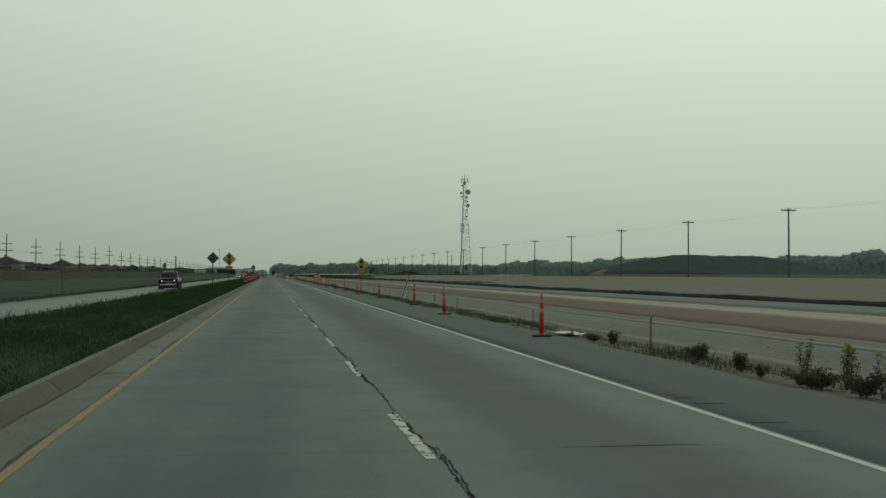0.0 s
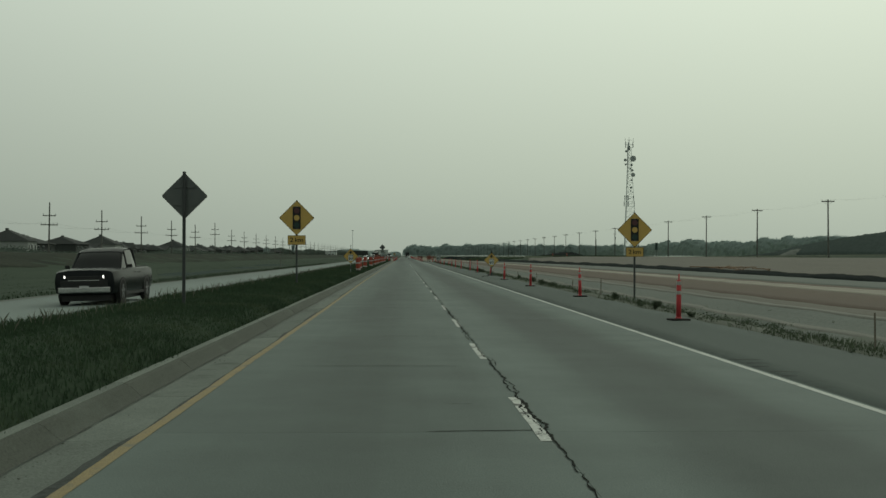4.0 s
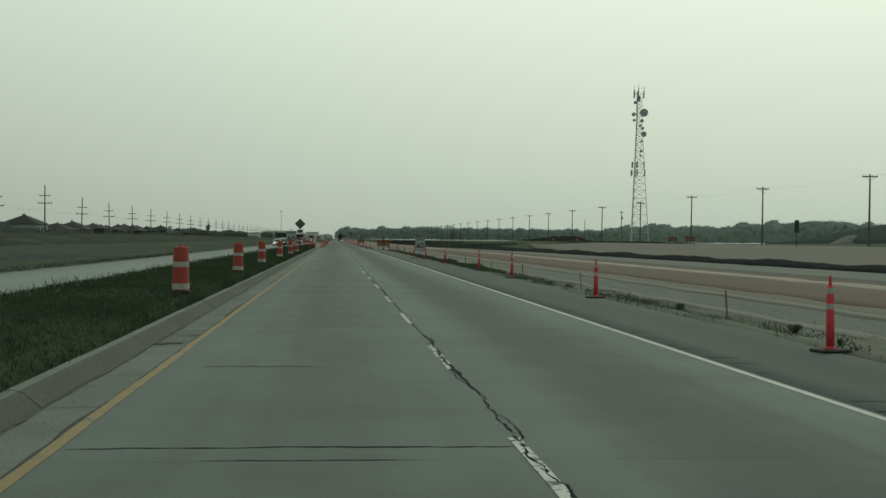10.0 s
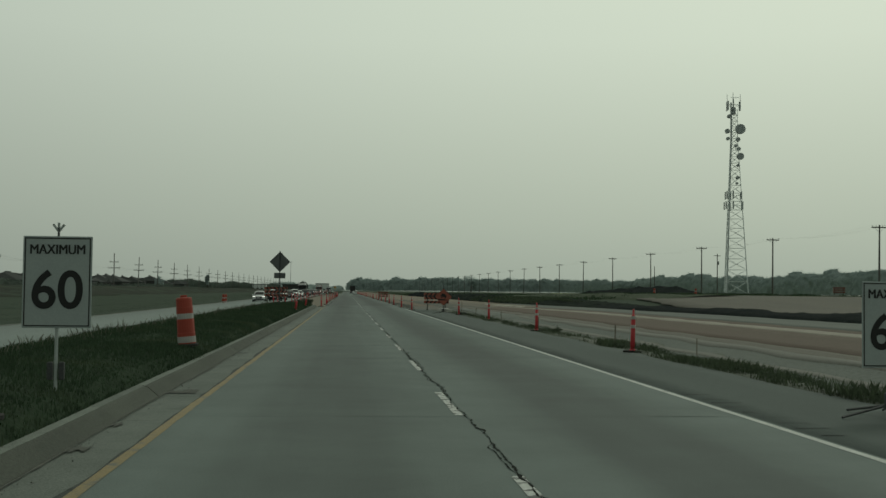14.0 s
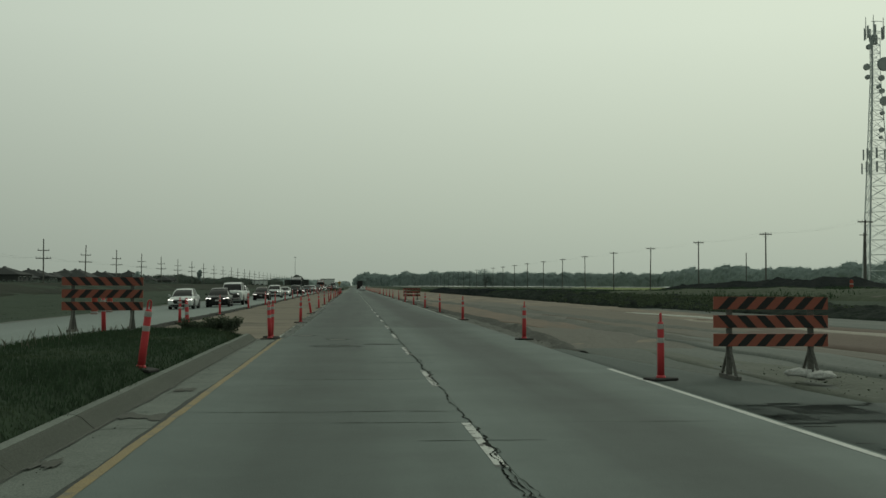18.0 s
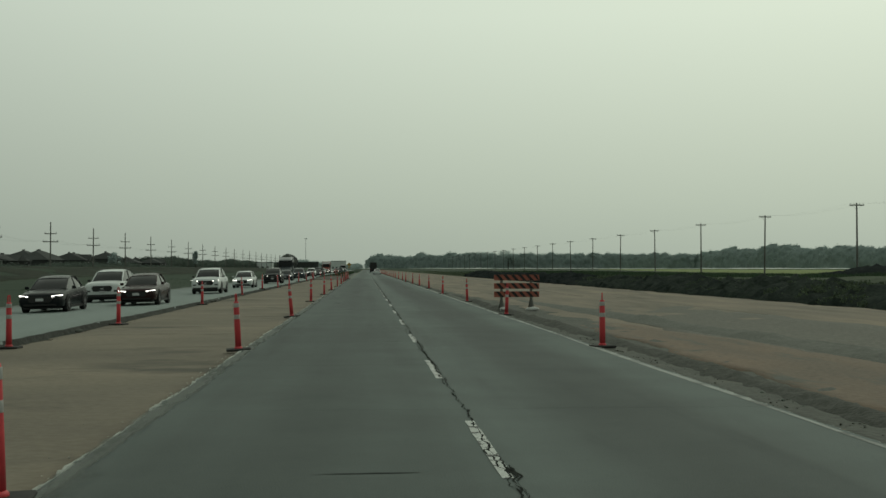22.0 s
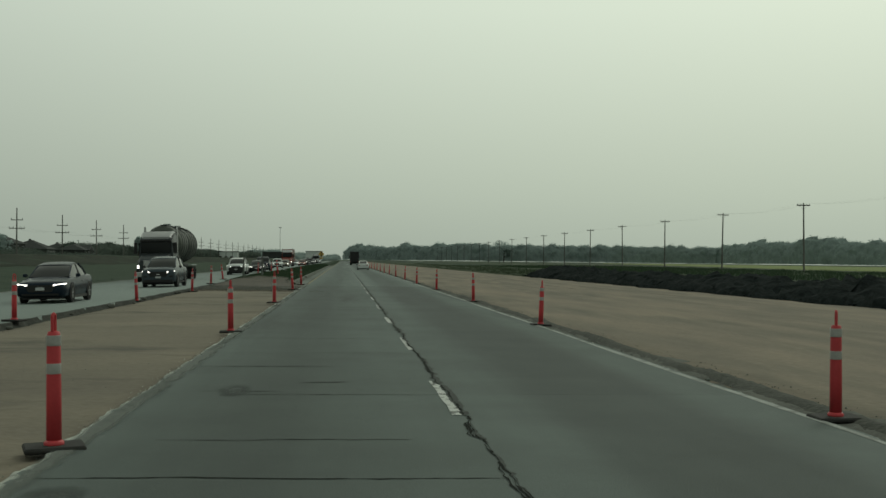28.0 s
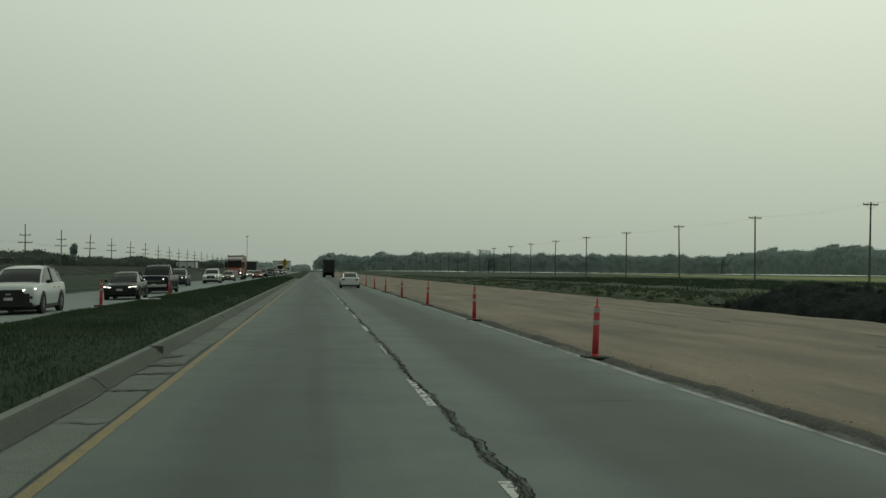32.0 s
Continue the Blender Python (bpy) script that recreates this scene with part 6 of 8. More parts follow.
# ---------------------------------------------------------------- woods, trees and the dark mound
def leaf_cloud(centres, radii, n, size, rng):
    """Small two-sided leaf cards scattered through ellipsoid clumps."""
    k = len(centres)
    idx = np.repeat(np.arange(k), n)
    d = rng.normal(size=(k * n, 3))
    d /= np.linalg.norm(d, axis=1)[:, None]
    rad = rng.random(k * n) ** 0.45
    p = centres[idx] + d * rad[:, None] * radii[idx]
    u = rng.normal(size=(k * n, 3)); u /= np.linalg.norm(u, axis=1)[:, None]
    v = np.cross(u, rng.normal(size=(k * n, 3))); v /= np.linalg.norm(v, axis=1)[:, None]
    s = size * (0.6 + 0.8 * rng.random(k * n))[:, None]
    a = p - u * s * 0.5
    b = p + v * s * 0.35
    c = p + u * s * 0.5
    e = p - v * s * 0.35
    V = np.stack([a, b, c, e], 1).reshape(-1, 3)
    F = np.arange(len(V)).reshape(-1, 4)
    return V, F


def make_woods(name, path, hrange, depth, label, seed, crown=7.0, leaves=30000, size=0.8, material=None, gaps=0.0):
    """A bank of overlapping tree crowns along a path: billowing canopy, ragged with leaf clumps."""
    rng = np.random.default_rng(seed)
    pts = np.array(path, float)
    seg = np.linalg.norm(np.diff(pts, axis=0), axis=1)
    L_ = np.concatenate([[0], np.cumsum(seg)])
    step = 0.9
    s = np.arange(0, L_[-1], step)
    top = np.full(len(s), 0.3)
    for c in np.arange(0, L_[-1], crown * 0.42):
        c += rng.normal(0, crown * 0.25)
        w = crown * rng.uniform(0.55, 1.25)
        stand = 0.5 + 0.5 * math.sin(c * 0.023 + seed) + 0.35 * math.sin(c * 0.071 + 2 * seed)
        h = (hrange[0] + (hrange[1] - hrange[0]) * np.clip(0.55 * stand + 0.45 * rng.random(), 0, 1)) * (1.16 if rng.random() < 0.06 else 1.0)
        if rng.random() < gaps:
            h *= rng.uniform(0.25, 0.6)
        top = np.maximum(top, h * np.sqrt(np.clip(1 - 0.62 * ((s - c) / w) ** 2, 0, 1)) * (np.abs(s - c) < w))
    px, py = np.interp(s, L_, pts[:, 0]), np.interp(s, L_, pts[:, 1])
    tx, ty = np.gradient(px), np.gradient(py)
    ln = np.hypot(tx, ty)
    nx, ny = -ty / ln, tx / ln
    th = np.linspace(0.02, math.pi - 0.02, 26)
    bulge = 1 + 0.16 * np.sin(s * 0.21 + 2 * np.sin(s * 0.083 + seed))
    A = -np.cos(th)[None, :] * depth * 0.5 * bulge[:, None]
    Z = top[:, None] * np.sin(th)[None, :] ** 0.55
    X = px[:, None] + nx[:, None] * A
    Y = py[:, None] + ny[:, None] * A
    k = 1.0 / max(1.0, crown * 0.5)
    d = np.array([[noise.noise((x * k, y * k, z * k * 1.3)) * 0.16 + noise.noise((x * k * 3, y * k * 3, z * k * 3)) * 0.07 for x, y, z in zip(a, b, c)] for a, b, c in zip(X, Y, Z)]) * top[:, None]
    X, Y = X + nx[:, None] * d * np.sign(A), Y + ny[:, None] * d * np.sign(A)
    Z = np.maximum(Z + d * 0.45 * np.sin(th)[None, :], 0) + terrain(X, Y) - 0.3
    P = np.stack([X, Y, Z], -1)
    nv = np.cross(np.gradient(P, axis=1), np.gradient(P, axis=0))
    nv /= np.linalg.norm(nv, axis=2)[..., None] + 1e-6
    out = np.stack([nx[:, None] * A, ny[:, None] * A, 0 * A + 3.0], -1)
    turn = np.sign((nv * out).sum(2))
    nv *= turn[..., None]
    m = len(th) - 1
    i = np.arange(len(s) - 1)[:, None] * (m + 1) + np.arange(m)[None, :]
    F = np.stack([i, i + 1, i + m + 2, i + m + 1], -1).reshape(-1, 4)
    if turn.mean() < 0:
        F = F[:, ::-1]
    a, b = rng.integers(0, len(s), leaves), rng.integers(1, m, leaves)
    base, nb = P[a, b], nv[a, b]
    base = base + nb * (rng.random(leaves) ** 1.5 * 0.9 * size)[:, None] + rng.normal(0, 0.35 * step, (leaves, 3))
    u = rng.normal(size=(leaves, 3)); u /= np.linalg.norm(u, axis=1)[:, None]
    v = np.cross(u, rng.normal(size=(leaves, 3))); v /= np.linalg.norm(v, axis=1)[:, None]
    q = (size * (0.35 + 0.8 * rng.random(leaves)))[:, None]
    v *= -np.sign((np.cross(u, v) * nb).sum(1))[:, None]
    V2 = np.stack([base - u * q * 0.5, base + v * q * 0.4, base + u * q * 0.5, base - v * q * 0.4], 1).reshape(-1, 3)
    F2 = np.arange(len(V2)).reshape(-1, 4) + P.shape[0] * P.shape[1]
    ob = mesh_np(name, np.concatenate([P.reshape(-1, 3), V2]), np.concatenate([F, F2]), material or M_LEAF, smooth=True)
    ob.data.normals_split_custom_set_from_vertices(np.concatenate([nv.reshape(-1, 3), np.repeat(nb, 4, axis=0)]).tolist())
    return tagged(ob, label, "woods", kind="stuff")


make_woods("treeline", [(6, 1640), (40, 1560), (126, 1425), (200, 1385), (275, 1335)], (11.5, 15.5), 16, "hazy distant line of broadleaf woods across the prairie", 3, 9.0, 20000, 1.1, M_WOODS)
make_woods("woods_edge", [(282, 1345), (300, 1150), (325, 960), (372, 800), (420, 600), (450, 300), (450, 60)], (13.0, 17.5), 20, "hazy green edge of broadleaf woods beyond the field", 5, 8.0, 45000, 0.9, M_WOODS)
make_woods("garden_trees", [(-97, 20), (-96, 400), (-95, 760), (-95, 1000)], (0.6, 2.6), 5, "low dark garden shrubs and trees among the houses", 8, 4.0, 26000, 0.5, None, 0.55)
make_woods("shelter_belt", [(-112, 1000), (-108, 1060), (-102, 1200), (-94, 1350), (-80, 1550)], (4.0, 6.4), 9, "dark hazy belt of trees and shrubs behind the houses", 14, 6.0, 20000, 0.7)
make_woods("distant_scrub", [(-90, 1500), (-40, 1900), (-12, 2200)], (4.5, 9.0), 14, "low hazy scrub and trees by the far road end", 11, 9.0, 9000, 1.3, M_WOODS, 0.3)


def tree(x, y, h, w, seed, name="tree"):
    """Tapered trunk, limbs, and a crown of leaf cards with gaps."""
    rng = np.random.default_rng(seed)
    g = float(terrain(x, y))
    e = thing(name, "tall dark broadleaf tree standing above its neighbours", "tree", "single trees", at=(x, y, g))
    bm = bmesh.new()
    cyl(bm, (0, 0, -0.2), (0.1, 0, h * 0.45), h * 0.025, h * 0.016, 8)
    cyl(bm, (0.1, 0, h * 0.45), (0, 0.1, h * 0.9), h * 0.016, h * 0.004, 7)
    part("trunk", bm, M_BARK, e)
    C_, R_ = [], []
    for k in range(9):
        a = rng.uniform(0, 2 * math.pi)
        z0 = rng.uniform(0.25, 0.7) * h
        tip = Vector((math.cos(a) * w * rng.uniform(0.5, 0.95), math.sin(a) * w * rng.uniform(0.5, 0.95), z0 + h * rng.uniform(0.08, 0.22)))
        part("limb", C((0.05, 0, z0), tip, h * 0.009, h * 0.003, 6), M_BARK, e)
        C_.append(tip); R_.append((w * 0.5, w * 0.5, h * 0.13))
    for k in range(7):
        zz = rng.uniform(0.35, 0.95)
        rr = w * 0.5 * (1.2 - zz)
        a = rng.uniform(0, 2 * math.pi)
        C_.append((rr * math.cos(a), rr * math.sin(a), zz * h)); R_.append((w * 0.5, w * 0.5, h * 0.13))
    V, F = leaf_cloud(np.array([tuple(c) for c in C_]), np.array(R_), 80, max(0.5, h * 0.06), rng)
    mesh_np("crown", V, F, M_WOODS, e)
    return e


tree(126, 1412, 18, 8, 31)
tree(-100, 1085, 11.5, 1.7, 33)
tree(-97, 858, 6.3, 2.4, 35)


def make_mound():
    y = np.arange(378, 631, 1.5)
    t = np.linspace(-1, 1, 41)
    hh = np.interp(y, [350, 384, 393, 406, 418, 430, 446, 458, 478, 497, 513, 545, 576, 590, 604, 630], [0, 0.2, 1.2, 3.2, 5.2, 7.2, 8.4, 8.0, 8.2, 9.4, 9.8, 8.6, 6.9, 5.6, 3.4, 0])
    hh = np.convolve(np.pad(hh, 3, mode="edge"), np.ones(7) / 7, mode="valid")
    X = 199 + 30 * t[None, :] + 0 * y[:, None]
    Y = np.repeat(y[:, None], len(t), 1)
    prof = np.clip(1 - np.abs(t) ** 2.2, 0, 1)
    Z = 2.1 + hh[:, None] * prof[None, :] + RNG.normal(0, 0.13, X.shape) * prof[None, :]
    Z[:, 0] -= 3; Z[:, -1] -= 3
    n = len(t) - 1
    i = np.arange(len(y) - 1)[:, None] * (n + 1) + np.arange(n)[None, :]
    F = np.stack([i, i + 1, i + n + 2, i + n + 1], -1).reshape(-1, 4)
    ob = mesh_np("earth_mound", np.stack([X, Y, Z], -1).reshape(-1, 3), F, M_MOUND, smooth=True)
    tagged(ob, "large dark mound of earth overgrown with scrub", "mound", kind="structure")


make_mound()


# ---------------------------------------------------------------- houses behind the transmission line
def make_house(kind, wall=None):
    e = thing("house", "dark roofed suburban bungalow behind the grassy berm", "house", "suburban houses")
    w, d, h, r = [(13, 11, 3.4, 3.2), (15, 10, 3.6, 2.8), (11, 12, 4.6, 3.0)][kind]
    part("wall", B(-d / 2, d / 2, -w / 2, w / 2, -0.3, h), wall or M_BRICK, e)
    bm = bmesh.new()
    o = 0.6
    a = [bm.verts.new(p) for p in ((-d / 2 - o, -w / 2 - o, h), (d / 2 + o, -w / 2 - o, h), (d / 2 + o, w / 2 + o, h), (-d / 2 - o, w / 2 + o, h))]
    k = w * (0.18 if kind != 1 else 0.34)
    b = [bm.verts.new((0, -k, h + r)), bm.verts.new((0, k, h + r))]
    for f in ((a[0], a[1], b[0]), (a[1], a[2], b[1], b[0]), (a[2], a[3], b[1]), (a[3], a[0], b[0], b[1]), (a[3], a[2], a[1], a[0])):
        bm.faces.new(f)
    roof = part("roof", bm, M_ROOF, e)
    if kind == 1:
        part("gable_roof", poly([(-3.4, h - 0.1), (3.4, h - 0.1), (0, h + 2.4)], 5.0, pose(d / 2 + 0.8, 0, 0, 0, 0, 90)), M_ROOF, e)
    part("chimney", B(-1.2, -0.4, 1.0, 1.8, h + r * 0.4, h + r + 0.5), M_BRICK, roof)
    for y in (-w * 0.34, -w * 0.06, w * 0.30):
        win = part("window", B(d / 2 - 0.02, d / 2 + 0.05, y - 0.7, y + 0.7, h - 2.3, h - 0.9), M_WINDOW, e)
        part("window_frame", B(d / 2 - 0.01, d / 2 + 0.07, y - 0.8, y + 0.8, h - 0.88, h - 0.78), M_SIGNW, win)
    part("garage_door", B(d / 2 - 0.02, d / 2 + 0.06, w * 0.36, w * 0.36 + 1.6, 0.0, 2.2) if kind != 2 else B(d / 2 - 0.02, d / 2 + 0.06, -0.6, 1.0, 0.0, 2.2), M_FENCE, e, "grey garage door")
    return e


kinds = [make_house(k) for k in range(3)]
used = [False] * 3
PALE_HOUSES = (375, 466, 588)
pale = make_house(2, M_PALEWALL)
tagged(pale, "pale walled suburban house with a dark roof behind the berm", "house", "suburban houses")
for k, y in enumerate(PALE_HOUSES):
    m = pose(-106, y, float(terrain(-106, y)) - 0.6, 0, 0, 6 - 5 * k)
    if k == 0:
        pale.matrix_basis = m
    else:
        copy_thing(pale, m)
HOUSES = [(-106, y, k % 3, 0.9) for k, y in enumerate((792, 837, 886, 925, 985))]
y = 42.0
while y < 1020:
    if y < 775 and min(abs(y - q) for q in PALE_HOUSES) > 13:
        HOUSES.append((-108 + RNG.uniform(-5, 4), y, int(RNG.integers(0, 3)), RNG.uniform(0.74, 0.92)))
    elif y >= 775:
        HOUSES.append((-121 + RNG.uniform(-3, 3), y, int(RNG.integers(0, 3)), RNG.uniform(0.85, 1.0)))
    y += RNG.uniform(17, 24)
for x, y, i, k in HOUSES:
    m = pose(x, y, float(terrain(x, y)), 0, 0, RNG.normal(0, 4)) @ Matrix.Diagonal((1, RNG.uniform(0.95, 1.2), k, 1))
    if not used[i]:
        kinds[i].matrix_basis = m; used[i] = True
    else:
        copy_thing(kinds[i], m)
strip("berm_face", -40, 1300, -57.5, -46.0, M_BERM, "dark face of the berm in front of the houses", 0.03, step=5, n=6, ragged=(0.3, 0.9), bumps=0.05)
strip("berm_path", -40, 1200, -61.2, -60.0, M_GRAVEL, "pale gravel path along the top of the berm", 0.05, step=6, n=1)


# ---------------------------------------------------------------- far buildings at the road end
def far_block(x, y, w, d, h, m):
    e = thing("far_building", "hazy flat roofed building at the far end of the road", "building", "far buildings", at=(x, y, 0))
    part("wall", B(-w / 2, w / 2, -d / 2, d / 2, -0.5, h), m, e)
    part("roof", B(-w / 2 - 0.3, w / 2 + 0.3, -d / 2 - 0.3, d / 2 + 0.3, h, h + 0.5), M_ROOF, e)
    for k in range(int(w // 4)):
        part("window", B(-w / 2 + 1 + k * 4, -w / 2 + 3 + k * 4, -d / 2 - 0.05, -d / 2 + 0.05, 1.2, 3.0), M_WINDOW, e)


for a in ((-58, 1500, 24, 14, 7, M_BRICK), (-30, 1640, 16, 12, 9, M_SIGNW), (-86, 1350, 18, 12, 6, M_SIGNW)):
    far_block(*a)


# ---------------------------------------------------------------- vehicles
def wheel(e, x, y, r, w, lorry=False):
    s = 1 if x > 0 else -1
    bm = bmesh.new()
    prof = [(r * 0.62, -w / 2), (r * 0.93, -w / 2), (r, -w * 0.34), (r, w * 0.34), (r * 0.93, w / 2), (r * 0.62, w / 2)]
    seg = 20
    rings = [[bm.verts.new((q, p * math.cos(2 * math.pi * i / seg), p * math.sin(2 * math.pi * i / seg))) for i in range(seg)] for p, q in prof]
    for a, b in zip(rings, rings[1:]):
        for i in range(seg):
            bm.faces.new((a[i], a[(i + 1) % seg], b[(i + 1) % seg], b[i]))
    bmesh.ops.recalc_face_normals(bm, faces=bm.faces)
    wh = part("wheel", bm, M_TYRE, e)
    wh.location = (x, y, r)
    bm = bmesh.new()
    cyl(bm, (-w * 0.40, 0, 0), (w * 0.40, 0, 0), r * 0.63, seg=16)
    part("rim", bm, M_TRIM, wh)
    bm = bmesh.new()
    for k in range(5):
        m = Matrix.Rotation(2 * math.pi * k / 5, 4, "X")
        box(bm, s * w * 0.41 - 0.012, s * w * 0.41 + 0.012, -0.03, 0.03, 0.04, r * 0.60, m)
    part("spokes", bm, M_RIM, wh)
    return wh


def loft(sections):
    """Cross sections along y: (y, half width low, half width mid, z bottom, z waist, z top, half width top)."""
    rings = []
    for y, wl, wm, zb, zw, zt, wt in sections:
        half = [(wl * 0.92, zb), (wl, zb + 0.10), (wm, zw), (wt + (wm - wt) * 0.35, zw + (zt - zw) * 0.80), (wt, zt)]
        rings.append([(x, y, z) for x, z in half + [(-x, z) for x, z in half[::-1]]])
    return skin(rings)


def hull(sections):
    """Car body: (y, half width, z bottom, z shoulder, z top) with rounded flanks."""
    rings = []
    for y, w, zb, zs, zt in sections:
        h = zs - zb
        half = [(w * 0.80, zb), (w * 0.955, zb + h * 0.10), (w * 0.985, zb + h * 0.28), (w, zb + h * 0.55), (w * 0.985, zb + h * 0.78), (w * 0.945, zs - 0.01), (w * 0.86, zs + (zt - zs) * 0.45), (w * 0.55, zt - (zt - zs) * 0.10), (w * 0.2, zt)]
        rings.append([(x, y, z) for x, z in half + [(-x, z) for x, z in half[::-1]]])
    return skin(rings)


def canopy(sections, base):
    """Glasshouse: (y, half width at the belt, half width at the top, z top)."""
    rings = []
    for y, wb, wt, zt in sections:
        h = zt - base
        half = [(wb, base), (wb - (wb - wt) * 0.45, base + h * 0.5), (wt + 0.02, base + h * 0.9), (wt * 0.86, zt - h * 0.015), (wt * 0.4, zt)]
        rings.append([(x, y, z) for x, z in half + [(-x, z) for x, z in half[::-1]]])
    return skin(rings)


CAR_SHAPE = {
    "sedan": dict(w=0.885, r=0.325, hx=1.33, base=0.90,
                  hull=[(-2.32, .76, .36, .56, .60), (-2.29, .87, .29, .62, .67), (-2.18, .945, .23, .67, .74), (-2.0, .975, .20, .71, .79), (-1.75, .98, .19, .75, .83), (-1.35, 1.0, .19, .81, .89), (-0.95, 1.0, .19, .86, .93), (0, 1.0, .19, .89, .93), (1.1, 1.0, .19, .92, .95),
                        (1.65, .99, .20, .94, 1.0), (2.05, .95, .24, .93, 1.01), (2.24, .87, .30, .90, .97), (2.30, .72, .38, .80, .86)],
                  top=[(-1.02, .80, .78, .92), (-0.72, .82, .72, 1.12), (-0.30, .83, .66, 1.34), (0.05, .83, .63, 1.42), (0.5, .83, .62, 1.44), (0.95, .82, .63, 1.40), (1.35, .80, .66, 1.26), (1.75, .76, .70, 1.02)], roof=(2, 5), lamp=(.66, .065)),
    "suv": dict(w=0.955, r=0.37, hx=1.42, base=1.06,
                hull=[(-2.40, .80, .40, .80, .84), (-2.37, .90, .33, .86, .92), (-2.28, .955, .28, .91, .99), (-2.10, .985, .26, .955, 1.05), (-1.7, 1.0, .25, 1.0, 1.10), (-1.1, 1.0, .25, 1.05, 1.13), (0, 1.0, .25, 1.06, 1.10), (1.6, 1.0, .25, 1.08, 1.12),
                      (2.2, .98, .28, 1.08, 1.13), (2.38, .93, .34, 1.06, 1.12), (2.43, .84, .42, 1.0, 1.06)],
                top=[(-1.20, .84, .81, 1.09), (-0.85, .86, .76, 1.34), (-0.42, .87, .71, 1.59), (-0.1, .87, .69, 1.66), (0.6, .87, .69, 1.70), (1.5, .86, .67, 1.63), (2.0, .83, .67, 1.49), (2.28, .80, .74, 1.14)], roof=(2, 6), lamp=(.87, .075)),
    "pickup": dict(w=1.0, r=0.41, hx=1.82, base=1.18,
                   hull=[(-2.86, .84, .44, 1.0, 1.04), (-2.80, .95, .36, 1.06, 1.14), (-2.6, .99, .32, 1.10, 1.19), (-2.0, 1.0, .32, 1.13, 1.22), (-1.3, 1.0, .32, 1.16, 1.23), (0, 1.0, .32, 1.17, 1.21), (1.2, 1.0, .32, 1.18, 1.21),
                         (2.4, 1.0, .34, 1.18, 1.21), (2.80, .99, .40, 1.17, 1.20), (2.86, .95, .46, 1.14, 1.18)],
                   top=[(-1.32, .82, .80, 1.20), (-1.05, .84, .76, 1.46), (-0.75, .85, .72, 1.74), (-0.45, .85, .71, 1.85), (0.2, .85, .71, 1.88), (0.7, .84, .72, 1.84), (0.98, .83, .76, 1.24)], roof=(2, 5), lamp=(.98, .10))}


